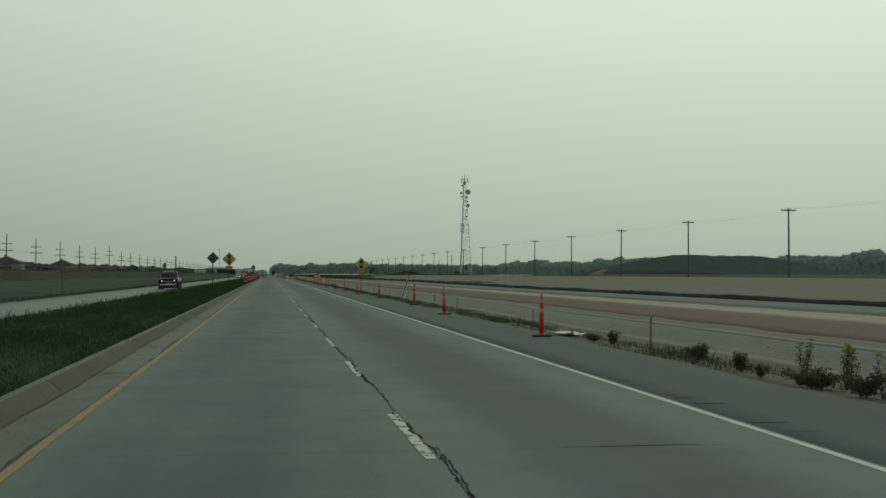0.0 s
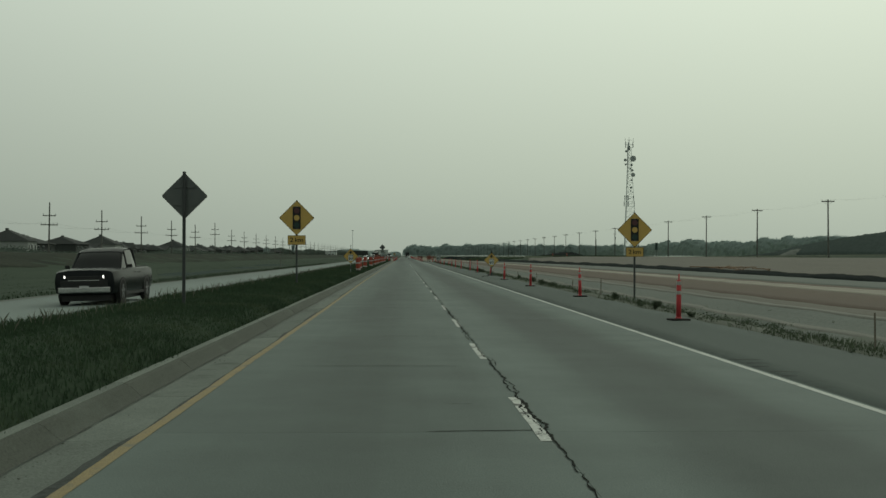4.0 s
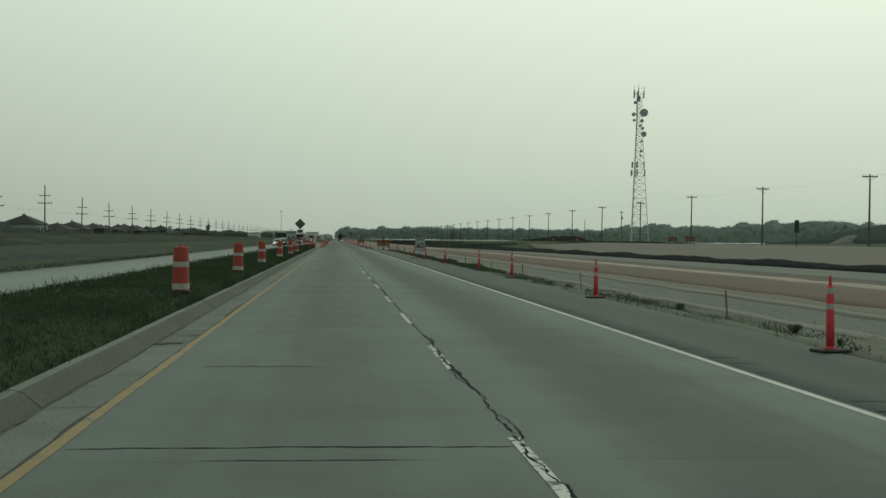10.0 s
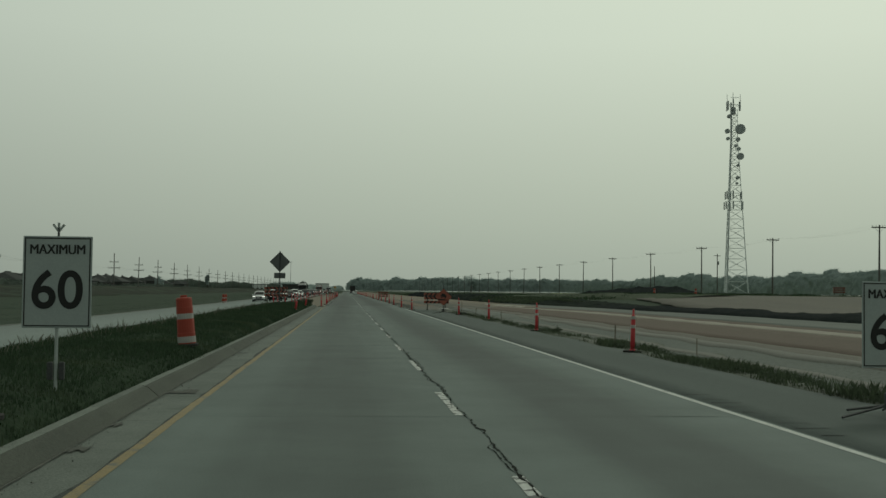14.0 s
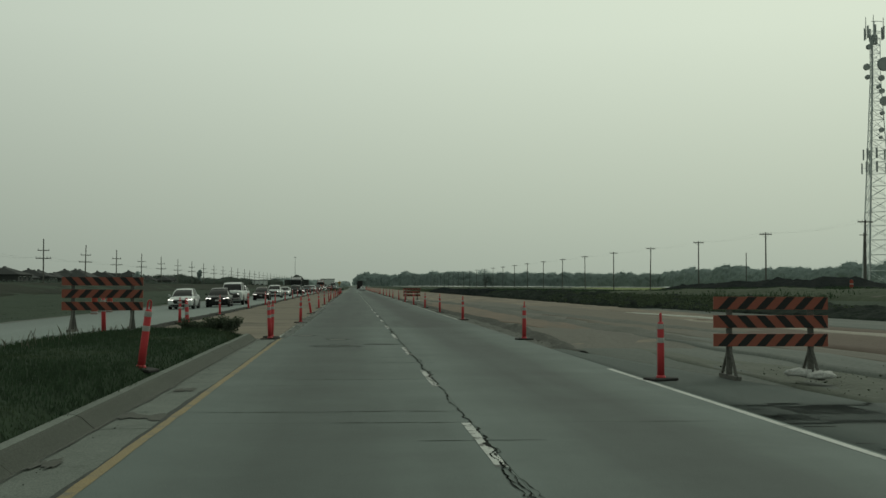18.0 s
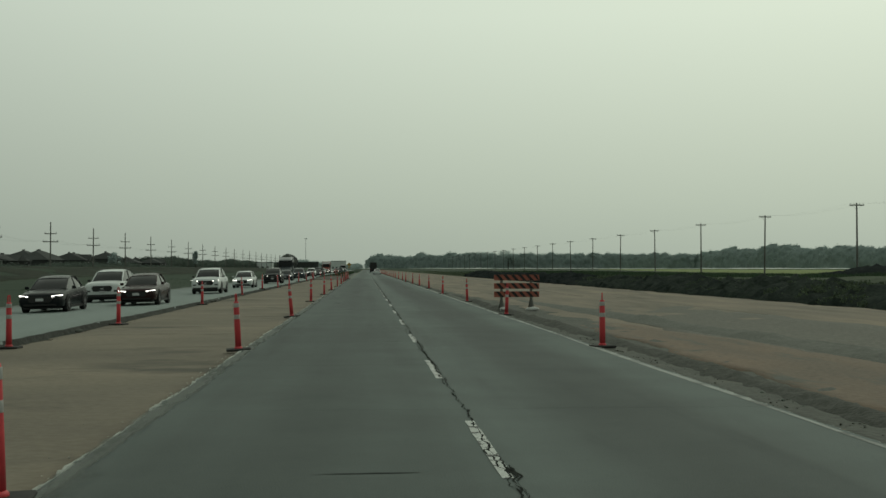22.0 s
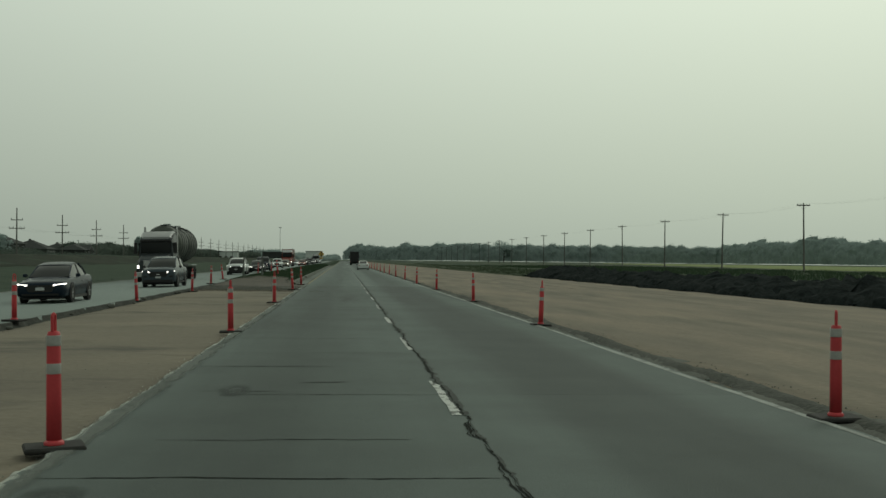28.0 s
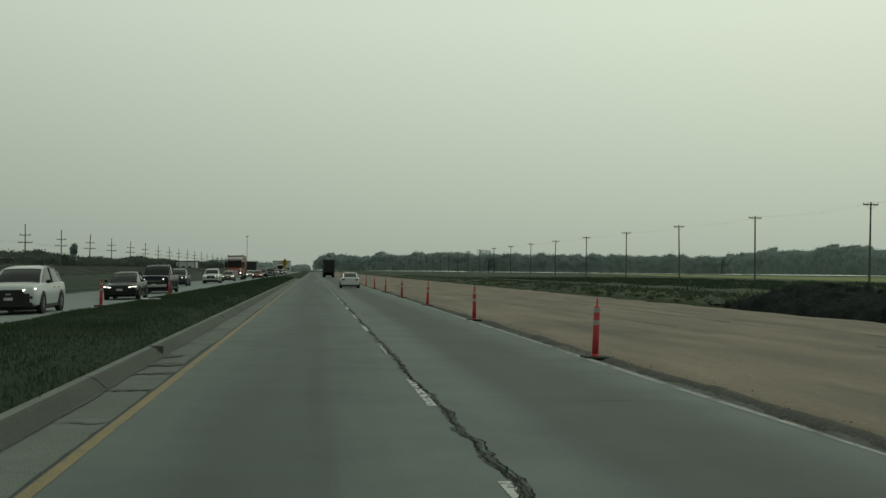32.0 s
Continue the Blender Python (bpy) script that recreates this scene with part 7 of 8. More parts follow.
def make_car(kind, paint, label, lamps="on"):
    """Front towards -y, the wheels on z = 0. kind: sedan, suv or pickup."""
    S = CAR_SHAPE[kind]
    w, r, base = S["w"], S["r"], S["base"]
    e = thing("car" if kind != "pickup" else "pickup_truck", label, "car" if kind != "pickup" else "pickup truck", "oncoming traffic")
    H_ = [(y, k * w, zb, zs, zt) for y, k, zb, zs, zt in S["hull"]]
    part("body", hull(H_), paint, e)
    T_ = [(y, a * w, b * w, z) for y, a, b, z in S["top"]]
    part("glasshouse", canopy(T_, base), M_GLASS, e, "dark tinted windows")
    i0, i1 = S["roof"]
    cap = []
    for y, wb, wt, zt in T_[i0:i1 + 1]:
        half = [(wt + 0.028, zt - 0.055), (wt + 0.03, zt - 0.03), (wt * 0.87, zt + 0.004), (wt * 0.4, zt + 0.018)]
        cap.append([(x, y, z) for x, z in half + [(-x, z) for x, z in half[::-1]]])
    part("roof", skin(cap), paint, e)
    y0, y1 = H_[0][0], H_[-1][0]
    lz, lh = S["lamp"]
    tail = H_[-2][3]
    def rail(name, i, j, s, rad, m, inset=0.0):
        bm = bmesh.new()
        for k in range(i, j):
            a, b = T_[k], T_[k + 1]
            cyl(bm, (s * (a[2] + 0.012), a[0], a[3] - 0.035), (s * (b[2] + 0.012), b[0], b[3] - 0.035), rad, seg=6)
        part(name, bm, m, e)
    for s in (-1, 1):
        rail("front_pillar", 0, i0, s, 0.032, paint)
        rail("rear_pillar", i1, len(T_) - 1, s, 0.055, paint)
        mid = T_[len(T_) // 2]
        part("middle_pillar", C((s * (mid[1] + 0.004), mid[0] - 0.1, base), (s * (mid[2] + 0.018), mid[0] - 0.1, mid[3] - 0.08), 0.035, seg=6), M_TRIM, e)
        a, b = sorted((s * (w - 0.03), s * (w + 0.13)))
        y = T_[0][0] + 0.28
        part("mirror", B(a, b, y, y + 0.10, base + 0.01, base + 0.13, None, 0.025), paint if kind == "sedan" else M_TRIM, e)
        lamp_in, lamp_out = (0.50, 0.93) if kind != "pickup" else (0.60, 0.90)
        a, b = sorted((s * w * lamp_in, s * w * lamp_out))
        hl = B(a, b, y0 - 0.012, y0 + 0.26, lz - lh, lz, None, 0.012)
        for v in hl.verts:
            q = (abs(v.co.x) / w - lamp_in) / (lamp_out - lamp_in)
            v.co.y += 0.13 * q * q
            if kind != "pickup":
                v.co.z = lz - lh * 0.5 + (v.co.z - lz + lh * 0.5) * (1 - 0.35 * q) + 0.05 * q
        part("headlight", hl, M_LAMPON if lamps == "on" else M_LAMPOFF, e, "lit headlight" if lamps != "off" else "headlight")
        a, b = sorted((s * w * 0.50, s * w * 0.85))
        part("tail_light", B(a, b, y1 - 0.14, y1 + 0.01, tail - 0.20, tail - 0.07, None, 0.025), M_TAIL, e)
        a, b = sorted((s * (w - 0.05), s * (w * 0.985)))
        part("sill", B(a, b, -S["hx"] + r, S["hx"] - r, H_[4][2] - 0.03, H_[4][2] + 0.07), M_TRIM, e)
        a, b = sorted((s * (w - 0.02), s * (w + 0.006)))
        for yy in (0.25, 1.0) if kind != "pickup" else (0.1, 0.8):
            part("door_handle", B(a, b, yy, yy + 0.15, base - 0.16, base - 0.135), M_TRIM, e)
        for yy in (-S["hx"], S["hx"]):
            part("wheel_arch", C((s * (w - 0.14), yy, r + 0.02), (s * (w + 0.004), yy, r + 0.02), r * 1.13, seg=20), M_TRIM, e)
            wheel(e, s * (w - 0.09), yy, r, 0.21)
    zb = H_[0][2]
    if kind == "sedan":
        part("grille", poly([(-w * 0.58, 0.60), (-w * 0.44, 0.40), (w * 0.44, 0.40), (w * 0.58, 0.60), (w * 0.44, 0.645), (-w * 0.44, 0.645)], 0.10, pose(0, y0 - 0.016, 0)), M_TRIM, e)
        part("grille_bar", B(-w * 0.10, w * 0.10, y0 - 0.024, y0 + 0.02, 0.54, 0.585), M_CHROME, e)
        part("lower_grille", B(-w * 0.72, w * 0.72, y0 - 0.004, y0 + 0.10, zb - 0.10, zb + 0.0, None, 0.03), M_TRIM, e)
    elif kind == "suv":
        part("grille", poly([(-w * 0.56, lz - 0.13), (-w * 0.46, lz - 0.30), (w * 0.46, lz - 0.30), (w * 0.56, lz - 0.13), (w * 0.46, lz - 0.01), (-w * 0.46, lz - 0.01)], 0.10, pose(0, y0 - 0.018, 0)), M_TRIM, e)
        part("grille_bar", B(-w * 0.09, w * 0.09, y0 - 0.026, y0 + 0.02, lz - 0.19, lz - 0.13), M_CHROME, e)
        part("lower_grille", B(-w * 0.84, w * 0.84, y0 - 0.006, y0 + 0.30, zb - 0.16, zb + 0.05, None, 0.04), M_TRIM, e, "black lower bumper")
        for s in (-1, 1):
            a, b = sorted((s * w * 0.60, s * w * 0.86))
            part("fog_lamp_recess", B(a, b, y0 - 0.004, y0 + 0.2, zb + 0.12, zb + 0.26, None, 0.03), M_TRIM, e)
        if "black front" in label:
            part("front_fascia", B(-w * 0.79, w * 0.79, y0 - 0.010, y0 + 0.12, zb - 0.04, lz - lh - 0.02, None, 0.05), M_TRIM, e, "black lower front")
    else:
        part("front_fascia", B(-w * 0.79, w * 0.79, y0 - 0.010, y0 + 0.12, zb - 0.04, lz - lh - 0.02, None, 0.05), M_TRIM, e, "black lower front")
        part("grille", B(-w * 0.56, w * 0.56, y0 - 0.018, y0 + 0.10, lz - 0.34, lz - 0.01, None, 0.03), M_TRIM, e)
        part("grille_bar", B(-w * 0.50, w * 0.50, y0 - 0.024, y0 + 0.02, lz - 0.18, lz - 0.15), M_CHROME, e)
        part("lower_grille", B(-w * 0.66, w * 0.66, y0 - 0.008, y0 + 0.12, zb - 0.02, zb + 0.15, None, 0.03), M_TRIM, e)
    part("number_plate", B(-0.15, 0.15, y0 - 0.03, y0 - 0.012, zb + 0.10, zb + 0.20), M_PLATE, e, "blank pale plate")
    part("rear_plate", B(-0.15, 0.15, y1 - 0.01, y1 + 0.02, tail - 0.22, tail - 0.10), M_PLATE, e, "blank pale plate")
    part("rear_bumper", B(-w * 0.82, w * 0.82, y1 - 0.12, y1 + 0.02, H_[-1][2] - 0.08, H_[-1][2] + 0.10, None, 0.03), M_TRIM if kind != "sedan" else paint, e)
    part("underbody", B(-w * 0.78, w * 0.78, y0 + 0.25, y1 - 0.25, 0.14, H_[4][2] + 0.04), M_TRIM, e)
    if kind == "pickup":
        part("cargo_bed", B(-w * 0.80, w * 0.80, T_[-1][0] + 0.15, y1 - 0.12, base - 0.06, base + 0.05), M_TRIM, e, "dark open cargo bed")
        part("bumper", B(-w * 0.84, w * 0.84, y0 - 0.05, y0 + 0.10, zb - 0.03, zb + 0.15, None, 0.03), M_CHROME, e)
    if kind == "suv":
        for s in (-1, 1):
            part("roof_rail", C((s * w * 0.66, -0.1, 1.715), (s * w * 0.66, 1.6, 1.715), 0.018, seg=5), M_TRIM, e)
    return e


CARS = [("pickup", "black", -11.6, 112.0, "black pickup truck with lit headlights on the opposite lanes", "on"),
        ("sedan", "white", -13.3, 431.0, "white sedan with bright headlights on the opposite lanes", "on"),
        ("sedan", "dark_grey", -11.5, 436.8, "dark grey sedan with lit headlights in the queue", "on"),
        ("pickup", "white", -11.4, 446.0, "white pickup truck with a dark grille in the queue", "on"),
        ("sedan", "black", -13.9, 470.5, "black sedan with lit headlights in the outer lane", "on"),
        ("sedan", "maroon", -11.5, 477.0, "dark maroon sedan with lit headlights in the queue", "on"),
        ("suv", "white", -14.7, 484.5, "white sport utility vehicle in the outer lane", "off"),
        ("suv", "white", -11.66, 500.3, "white sport utility vehicle with lit headlights in the queue", "on"),
        ("sedan", "white", -11.68, 522.4, "white sedan further back in the queue", "on"),
        ("suv", "black", -11.2, 547.5, "black sport utility vehicle with lit headlights in the queue", "on"),
        ("sedan", "dark_blue", -11.78, 575.3, "dark blue sedan with lit headlights beside the sand bed", "on"),
        ("suv", "steel_blue", -11.4, 598.0, "steel blue sport utility vehicle in front of the tanker truck", "on"),
        ("suv", "white", -11.9, 648.0, "white sport utility vehicle with a black front", "on"),
        ("sedan", "dark_grey", -11.4, 667.0, "dark grey sedan with lit headlights beside the grassy median", "on"),
        ("pickup", "dark_blue", -11.8, 682.9, "dark blue pickup truck with lit headlights in the queue", "on"),
        ("suv", "steel_blue", -14.6, 717.9, "steel blue sport utility vehicle in the outer lane", "on"),
        ("suv", "white", -13.2, 738.9, "white sport utility vehicle in the outer lane", "on"),
        ("sedan", "beige", -13.2, 763.9, "beige sedan far back in the queue", "on"),
        ("sedan", "red", -11.0, 801.9, "red sedan far back in the queue", "on"),
        ("suv", "black", -11.2, 823.9, "black sport utility vehicle far back in the queue", "on"),
        ("sedan", "white", -14.2, 837.9, "white sedan far back in the queue", "on"),
        ("pickup", "grey", -11.1, 863.9, "grey pickup truck far back in the queue", "on"),
        ("suv", "silver", -11.1, 896.9, "silver sport utility vehicle far back in the queue", "on"),
        ("sedan", "black", -11.1, 933.9, "black sedan far back in the queue", "on"),
        ("suv", "white", -11.1, 980.9, "white sport utility vehicle far back in the queue", "on")]
for kind, paint, x, y, label, lamps in CARS:
    make_car(kind, PAINT[paint], label, lamps).matrix_basis = pose(x, y + 2.4, float(terrain(x, y)) + 0.022, 0, -1.5, RNG.normal(0.4, 0.5))
lead = make_car("sedan", PAINT["white"], "white sedan driving ahead in the outer lane", "off")
lead["group"] = "traffic ahead"
lead.matrix_basis = pose(1.9, 712.4, 0.0, 0, 0, 180)


def make_truck(x, y, rz, paint, label, kind, group="trucks"):
    """Front towards -y."""
    e = thing("truck", label, "truck", group)
    e.matrix_basis = pose(x, y, 0.022 + float(terrain(x, y)) if x < -9 else 0.0, 0, -1.5 if x < -9 else 0, rz)
    cabin = part("cab", loft([(0.9, 1.15, 1.2, 0.6, 1.9, 2.9, 1.1), (1.1, 1.2, 1.22, 0.5, 2.0, 3.1, 1.12), (1.8, 1.22, 1.24, 0.5, 2.0, 3.35, 1.15), (3.0, 1.22, 1.24, 0.5, 2.0, 3.45, 1.15)]), paint, e)
    part("hood", loft([(-0.9, 0.85, 0.88, 0.6, 1.3, 1.5, 0.8), (-0.6, 0.95, 1.0, 0.5, 1.5, 1.75, 0.85), (1.0, 1.1, 1.15, 0.5, 1.7, 2.0, 0.95)]), paint, e)
    part("windscreen", B(-1.05, 1.05, 0.86, 0.98, 2.05, 2.85, Matrix.Translation((0, 0, 0)), 0.02), M_GLASS, e)
    part("roof_fairing", loft([(1.0, 1.0, 1.02, 3.05, 3.15, 3.2, 0.9), (1.7, 1.1, 1.12, 3.2, 3.45, 3.6, 0.95), (3.0, 1.1, 1.12, 3.3, 3.55, 3.65, 0.95)]), PAINT["silver"], e, "pale roof fairing")
    part("visor", B(-1.1, 1.1, 0.72, 1.0, 2.86, 2.98, None, 0.02), M_TRIM, e)
    part("grille", B(-0.6, 0.6, -0.94, -0.80, 0.75, 1.5, None, 0.03), M_CHROME, e)
    part("bumper", B(-1.15, 1.15, -1.05, -0.75, 0.35, 0.70, None, 0.05), M_CHROME, e)
    for s in (-1, 1):
        a, b = sorted((s * 0.72, s * 1.02))
        part("headlight", B(a, b, -0.86, -0.70, 0.95, 1.18, None, 0.02), M_LAMPON, e, "lit headlight")
        a, b = sorted((s * 1.30, s * 1.52))
        part("mirror", B(a, b, 0.7, 0.85, 2.0, 2.8, None, 0.02), M_TRIM, e)
        a, b = sorted((s * 1.20, s * 1.26))
        part("side_window", B(a, b, 1.15, 1.85, 2.05, 2.8), M_GLASS, e)
        part("exhaust_stack", C((s * 1.15, 3.2, 0.8), (s * 1.15, 3.2, 4.0), 0.08, seg=8), M_CHROME, e)
        wheel(e, s * 1.05, 0.1, 0.5, 0.30)
        for yy in (4.0, 5.3):
            wheel(e, s * 0.95, yy, 0.5, 0.55)
        part("fuel_tank", C((s * 1.0, 1.7, 0.75), (s * 1.0, 3.0, 0.75), 0.32, seg=12), M_CHROME, e)
    part("chassis", B(-0.45, 0.45, -0.5, 6.2, 0.65, 0.95), M_TRIM, e)
    if kind == "tanker":
        for y0, y1 in ((3.9, 8.2), (8.7, 13.6)):
            bm = lathe([(0.7, 0), (1.26, 0.22), (1.38, 0.5), (1.38, y1 - y0 - 0.5), (1.26, y1 - y0 - 0.22), (0.7, y1 - y0)], 28)
            bmesh.ops.transform(bm, matrix=Matrix.Translation((0, y0, 2.75)) @ pose(0, 0, 0, -90), verts=bm.verts)
            tank = part("tank", bm, M_TANK, e, "dull dark tank with raised hoops", smooth=True)
            k = y0 + 0.7
            while k < y1 - 0.4:
                part("hoop", C((0, k, 2.75), (0, k + 0.10, 2.75), 1.425, seg=28), M_DARKSTEEL, tank)
                k += 1.05
            part("hatch", C((0, (y0 + y1) / 2, 4.0), (0, (y0 + y1) / 2, 4.30), 0.3, seg=12), M_STEEL, tank)
            part("catwalk", B(-0.25, 0.25, y0 + 0.4, y1 - 0.4, 4.12, 4.18), M_DARKSTEEL, tank)
        part("trailer_frame", B(-0.5, 0.5, 6.2, 13.8, 0.95, 1.25), M_TRIM, e)
        for yy in (7.6, 11.6, 12.9):
            for s in (-1, 1):
                wheel(e, s * 0.95, yy, 0.5, 0.55)
        for s in (-1, 1):
            a, b = sorted((s * 0.65, s * 1.22))
            part("mudguard", B(a, b, 10.9, 13.6, 1.08, 1.16, None, 0.02), M_STEEL, e)
    else:
        part("cargo_body", B(-1.25, 1.25, 3.3, 10.5, 1.1, 3.85, None, 0.03), paint if kind == "box" else M_DARKSTEEL, e)
        part("rear_door", B(-1.1, 1.1, 10.45, 10.56, 1.25, 3.7, None, 0.02), M_TRIM, e)
        for s in (-1, 1):
            wheel(e, s * 0.95, 8.6, 0.5, 0.55)
            a, b = sorted((s * 0.95, s * 1.15))
            part("tail_light", B(a, b, 10.5, 10.58, 1.0, 1.2), M_TAIL, e)
    return e


make_truck(-14.6, 616.0, 0, PAINT["grey"], "grey semi truck with a pale roof fairing and dark hooped tanks", "tanker")
make_truck(-13.6, 783.9, 0, PAINT["red"], "red and dark highway truck far back in the queue", "box")
make_truck(-12.8, 1010, 0, PAINT["grey"], "grey truck far back in the queue", "van")
make_truck(1.9, 859.9, 180, PAINT["dark_grey"], "dark truck driving far ahead in the outer lane", "van", "traffic ahead")


# ---------------------------------------------------------------- grass, weeds and stones
def blades(name, n, x0, x1, y0, y1, h, w, material, label, seed, skew=1.0, lift=0.0, clump=0.0, lush=None):
    """Grass as bent blades: a quad and a tip each."""
    rng = np.random.default_rng(seed)
    x = x1 - (x1 - x0) * rng.random(n) ** skew
    y = rng.uniform(y0, y1, n)
    if clump:
        keep = (np.sin(x * 2.3 + y * 0.7) + np.sin(y * 1.9 - x * 1.1) + np.sin(y * 0.33 + 2) + rng.normal(0, 0.5, n)) > clump
        x, y = x[keep], y[keep]
        n = len(x)
    if lush:
        keep = rng.random(n) < np.interp(y, *zip(*lush))
        x, y = x[keep], y[keep]
        n = len(x)
    z = terrain(x, y) - 0.03 + lift
    a = rng.uniform(0, 2 * math.pi, n)
    hh = rng.uniform(*h, n) * (0.8 + 0.35 * np.sin(x * 0.9 + y * 0.23) * np.sin(y * 0.61))
    ww = rng.uniform(*w, n)
    lean = rng.uniform(0.05, 0.55, n) * hh
    b = rng.uniform(0, 2 * math.pi, n)
    dx, dy = np.cos(a) * ww / 2, np.sin(a) * ww / 2
    lx, ly = np.cos(b) * lean, np.sin(b) * lean
    P0 = np.stack([x - dx, y - dy, z], 1)
    P1 = np.stack([x + dx, y + dy, z], 1)
    P2 = np.stack([x + lx * 0.35 + dx * 0.7, y + ly * 0.35 + dy * 0.7, z + hh * 0.6], 1)
    P3 = np.stack([x + lx, y + ly, z + hh], 1)
    V = np.stack([P0, P1, P2, P3], 1).reshape(-1, 3)
    F = np.arange(len(V)).reshape(-1, 4)
    return tagged(mesh_np(name, V, F, material), label, "grass", kind="stuff")


LUSH = [(0, 0.35), (100, 0.30), (120, 0.16), (180, 0.14), (215, 0.2), (248, 0.25), (262, 0.6), (300, 0.65), (320, 0.4), (376, 0.4)]
blades("median_grass", 330000, -7.2, -4.56, 2, 387.5, (0.04, 0.12), (0.008, 0.020), M_BLADE, "dull green unmown grass of the median beside the kerb", 41, 1.25)
blades("median_grass_far", 150000, -9.8, -7.0, 2, 387.5, (0.05, 0.16), (0.012, 0.030), M_BLADE, "dull green unmown grass of the median towards the opposite lanes", 42)
blades("median_grass_end", 190000, -9.75, -4.56, 612.3, 800, (0.04, 0.11), (0.010, 0.024), M_BLADE, "dull short grass of the median past the sand bed", 43)
blades("median_stalks", 5000, -9.7, -7.4, 2, 387.5, (0.2, 0.36), (0.006, 0.012), M_DRYBLADE, "thin dry grass stalks in the median", 44)
blades("kerb_tufts", 9000, -4.72, -4.52, 2, 387.5, (0.06, 0.14), (0.010, 0.022), M_BLADE, "grass tufts hanging over the kerb", 45, 1.0, 0.04, 0.6)
blades("verge_weeds", 105000, 6.3, 9.3, 4, 360, (0.03, 0.11), (0.005, 0.013), M_VERGE, "thin green weeds on the stony verge", 46, 1.7, 0.0, 0.1)
blades("verge_dry_grass", 13500, 6.5, 9.8, 4, 360, (0.04, 0.15), (0.004, 0.009), M_DRYBLADE, "thin dry grass on the stony verge", 47, 1.0, 0.0, 0.2)
blades("shoulder_tufts", 115000, 6.2, 7.3, 4, 362, (0.06, 0.24), (0.006, 0.016), M_VERGE, "green weeds along the edge of the asphalt shoulder", 48, 1.6, 0.0, 0.15, LUSH)

blades("lush_weeds", 17000, 6.25, 7.3, 254, 314, (0.10, 0.30), (0.008, 0.020), M_VERGE, "taller green weeds crowding the edge of the shoulder", 53, 1.5, 0.0, -0.3)


def weed_mat(n, seed):
    """Low creeping weeds in soft patches along the shoulder."""
    rng = np.random.default_rng(seed)
    y = rng.uniform(4, 360, n)
    keep = ((np.sin(y * 0.19 + 1) + np.sin(y * 0.47) + rng.normal(0, 0.6, n)) > -0.3) & (rng.random(n) < np.interp(y, *zip(*LUSH)) + 0.1)
    y = y[keep]
    x = 6.35 + rng.gamma(1.6, 0.28, len(y))
    cen = np.stack([x, y, terrain(x, y) + 0.04], 1)
    V, F = leaf_cloud(cen, np.stack([rng.uniform(0.10, 0.28, len(y)), rng.uniform(0.2, 0.5, len(y)), rng.uniform(0.05, 0.15, len(y))], 1), 60, 0.045, rng)
    tagged(mesh_np("creeping_weeds", V, F, M_WEED), "soft green creeping weeds in patches along the shoulder", "weeds", kind="stuff")


weed_mat(1500, 52)
blades("berm_grass", 90000, 28, 80, 440.8, 860, (0.2, 0.6), (0.06, 0.16), M_BLADE, "rough green weeds behind the black topsoil", 49)
def berm_weeds(n, y0, y1, xc, h, seed, name, label):
    """Ragged low weeds growing over a berm."""
    rng = np.random.default_rng(seed)
    y = rng.uniform(y0, y1, n)
    x = xc + rng.uniform(-3.4, 3.6, n) - (y - y0) * 0.006
    z = terrain(x, y) - 0.08 + h * np.clip(1 - np.abs((x - xc) / 4.1) ** 1.7, 0, 1)
    V, F = leaf_cloud(np.stack([x, y, z + 0.05], 1), np.stack([rng.uniform(0.25, 0.6, n), rng.uniform(0.3, 0.8, n), rng.uniform(0.08, 0.24, n)], 1), 30, 0.14, rng)
    tagged(mesh_np(name, V, F, M_VERGE), label, "weeds", kind="stuff")


berm_weeds(900, 415.8, 548, 25.0, 0.85, 55, "berm_weeds", "ragged weeds growing on the dark topsoil berm")
berm_weeds(1300, 663.9, 900, 23.2, 0.45, 56, "berm_weeds", "rough green weeds growing over the low berm")
blades("field_tufts", 60000, -38, -19.5, 20, 760, (0.03, 0.09), (0.02, 0.05), M_FIELDBLADE, "rough grass of the field beside the opposite lanes", 50)
blades("opposite_verge", 9000, -19.6, -17.4, 0, 330, (0.06, 0.2), (0.02, 0.05), M_FIELDBLADE, "grass fringe of the opposite carriageway", 51)


def stones(name, n, x0, x1, y0, y1, r, label, seed, base=-0.05, material=None):
    rng = np.random.default_rng(seed)
    x, y = rng.uniform(x0, x1, n), rng.uniform(y0, y1, n)
    s = rng.uniform(*r, n) * (0.6 + 0.8 * rng.random(n) ** 3)
    z = terrain(x, y) + base
    octa = np.array([(1, 0, 0), (-1, 0, 0), (0, 1, 0), (0, -1, 0), (0, 0, 0.55), (0, 0, -0.6)], float)
    tri = np.array([(0, 2, 4), (2, 1, 4), (1, 3, 4), (3, 0, 4), (2, 0, 5), (1, 2, 5), (3, 1, 5), (0, 3, 5)])
    P = octa[None] * s[:, None, None] * rng.uniform(0.6, 1.25, (n, 6, 3))
    a = rng.uniform(0, 6.28, n)
    c, q = np.cos(a)[:, None], np.sin(a)[:, None]
    X, Y = P[..., 0] * c - P[..., 1] * q, P[..., 0] * q + P[..., 1] * c
    V = np.stack([X + x[:, None], Y + y[:, None], P[..., 2] + (z + s * 0.25)[:, None]], -1).reshape(-1, 3)
    F = (tri[None] + (np.arange(n) * 6)[:, None, None]).reshape(-1, 3)
    return tagged(mesh_np(name, V, F, material or M_STONE), label, "gravel", kind="stuff")


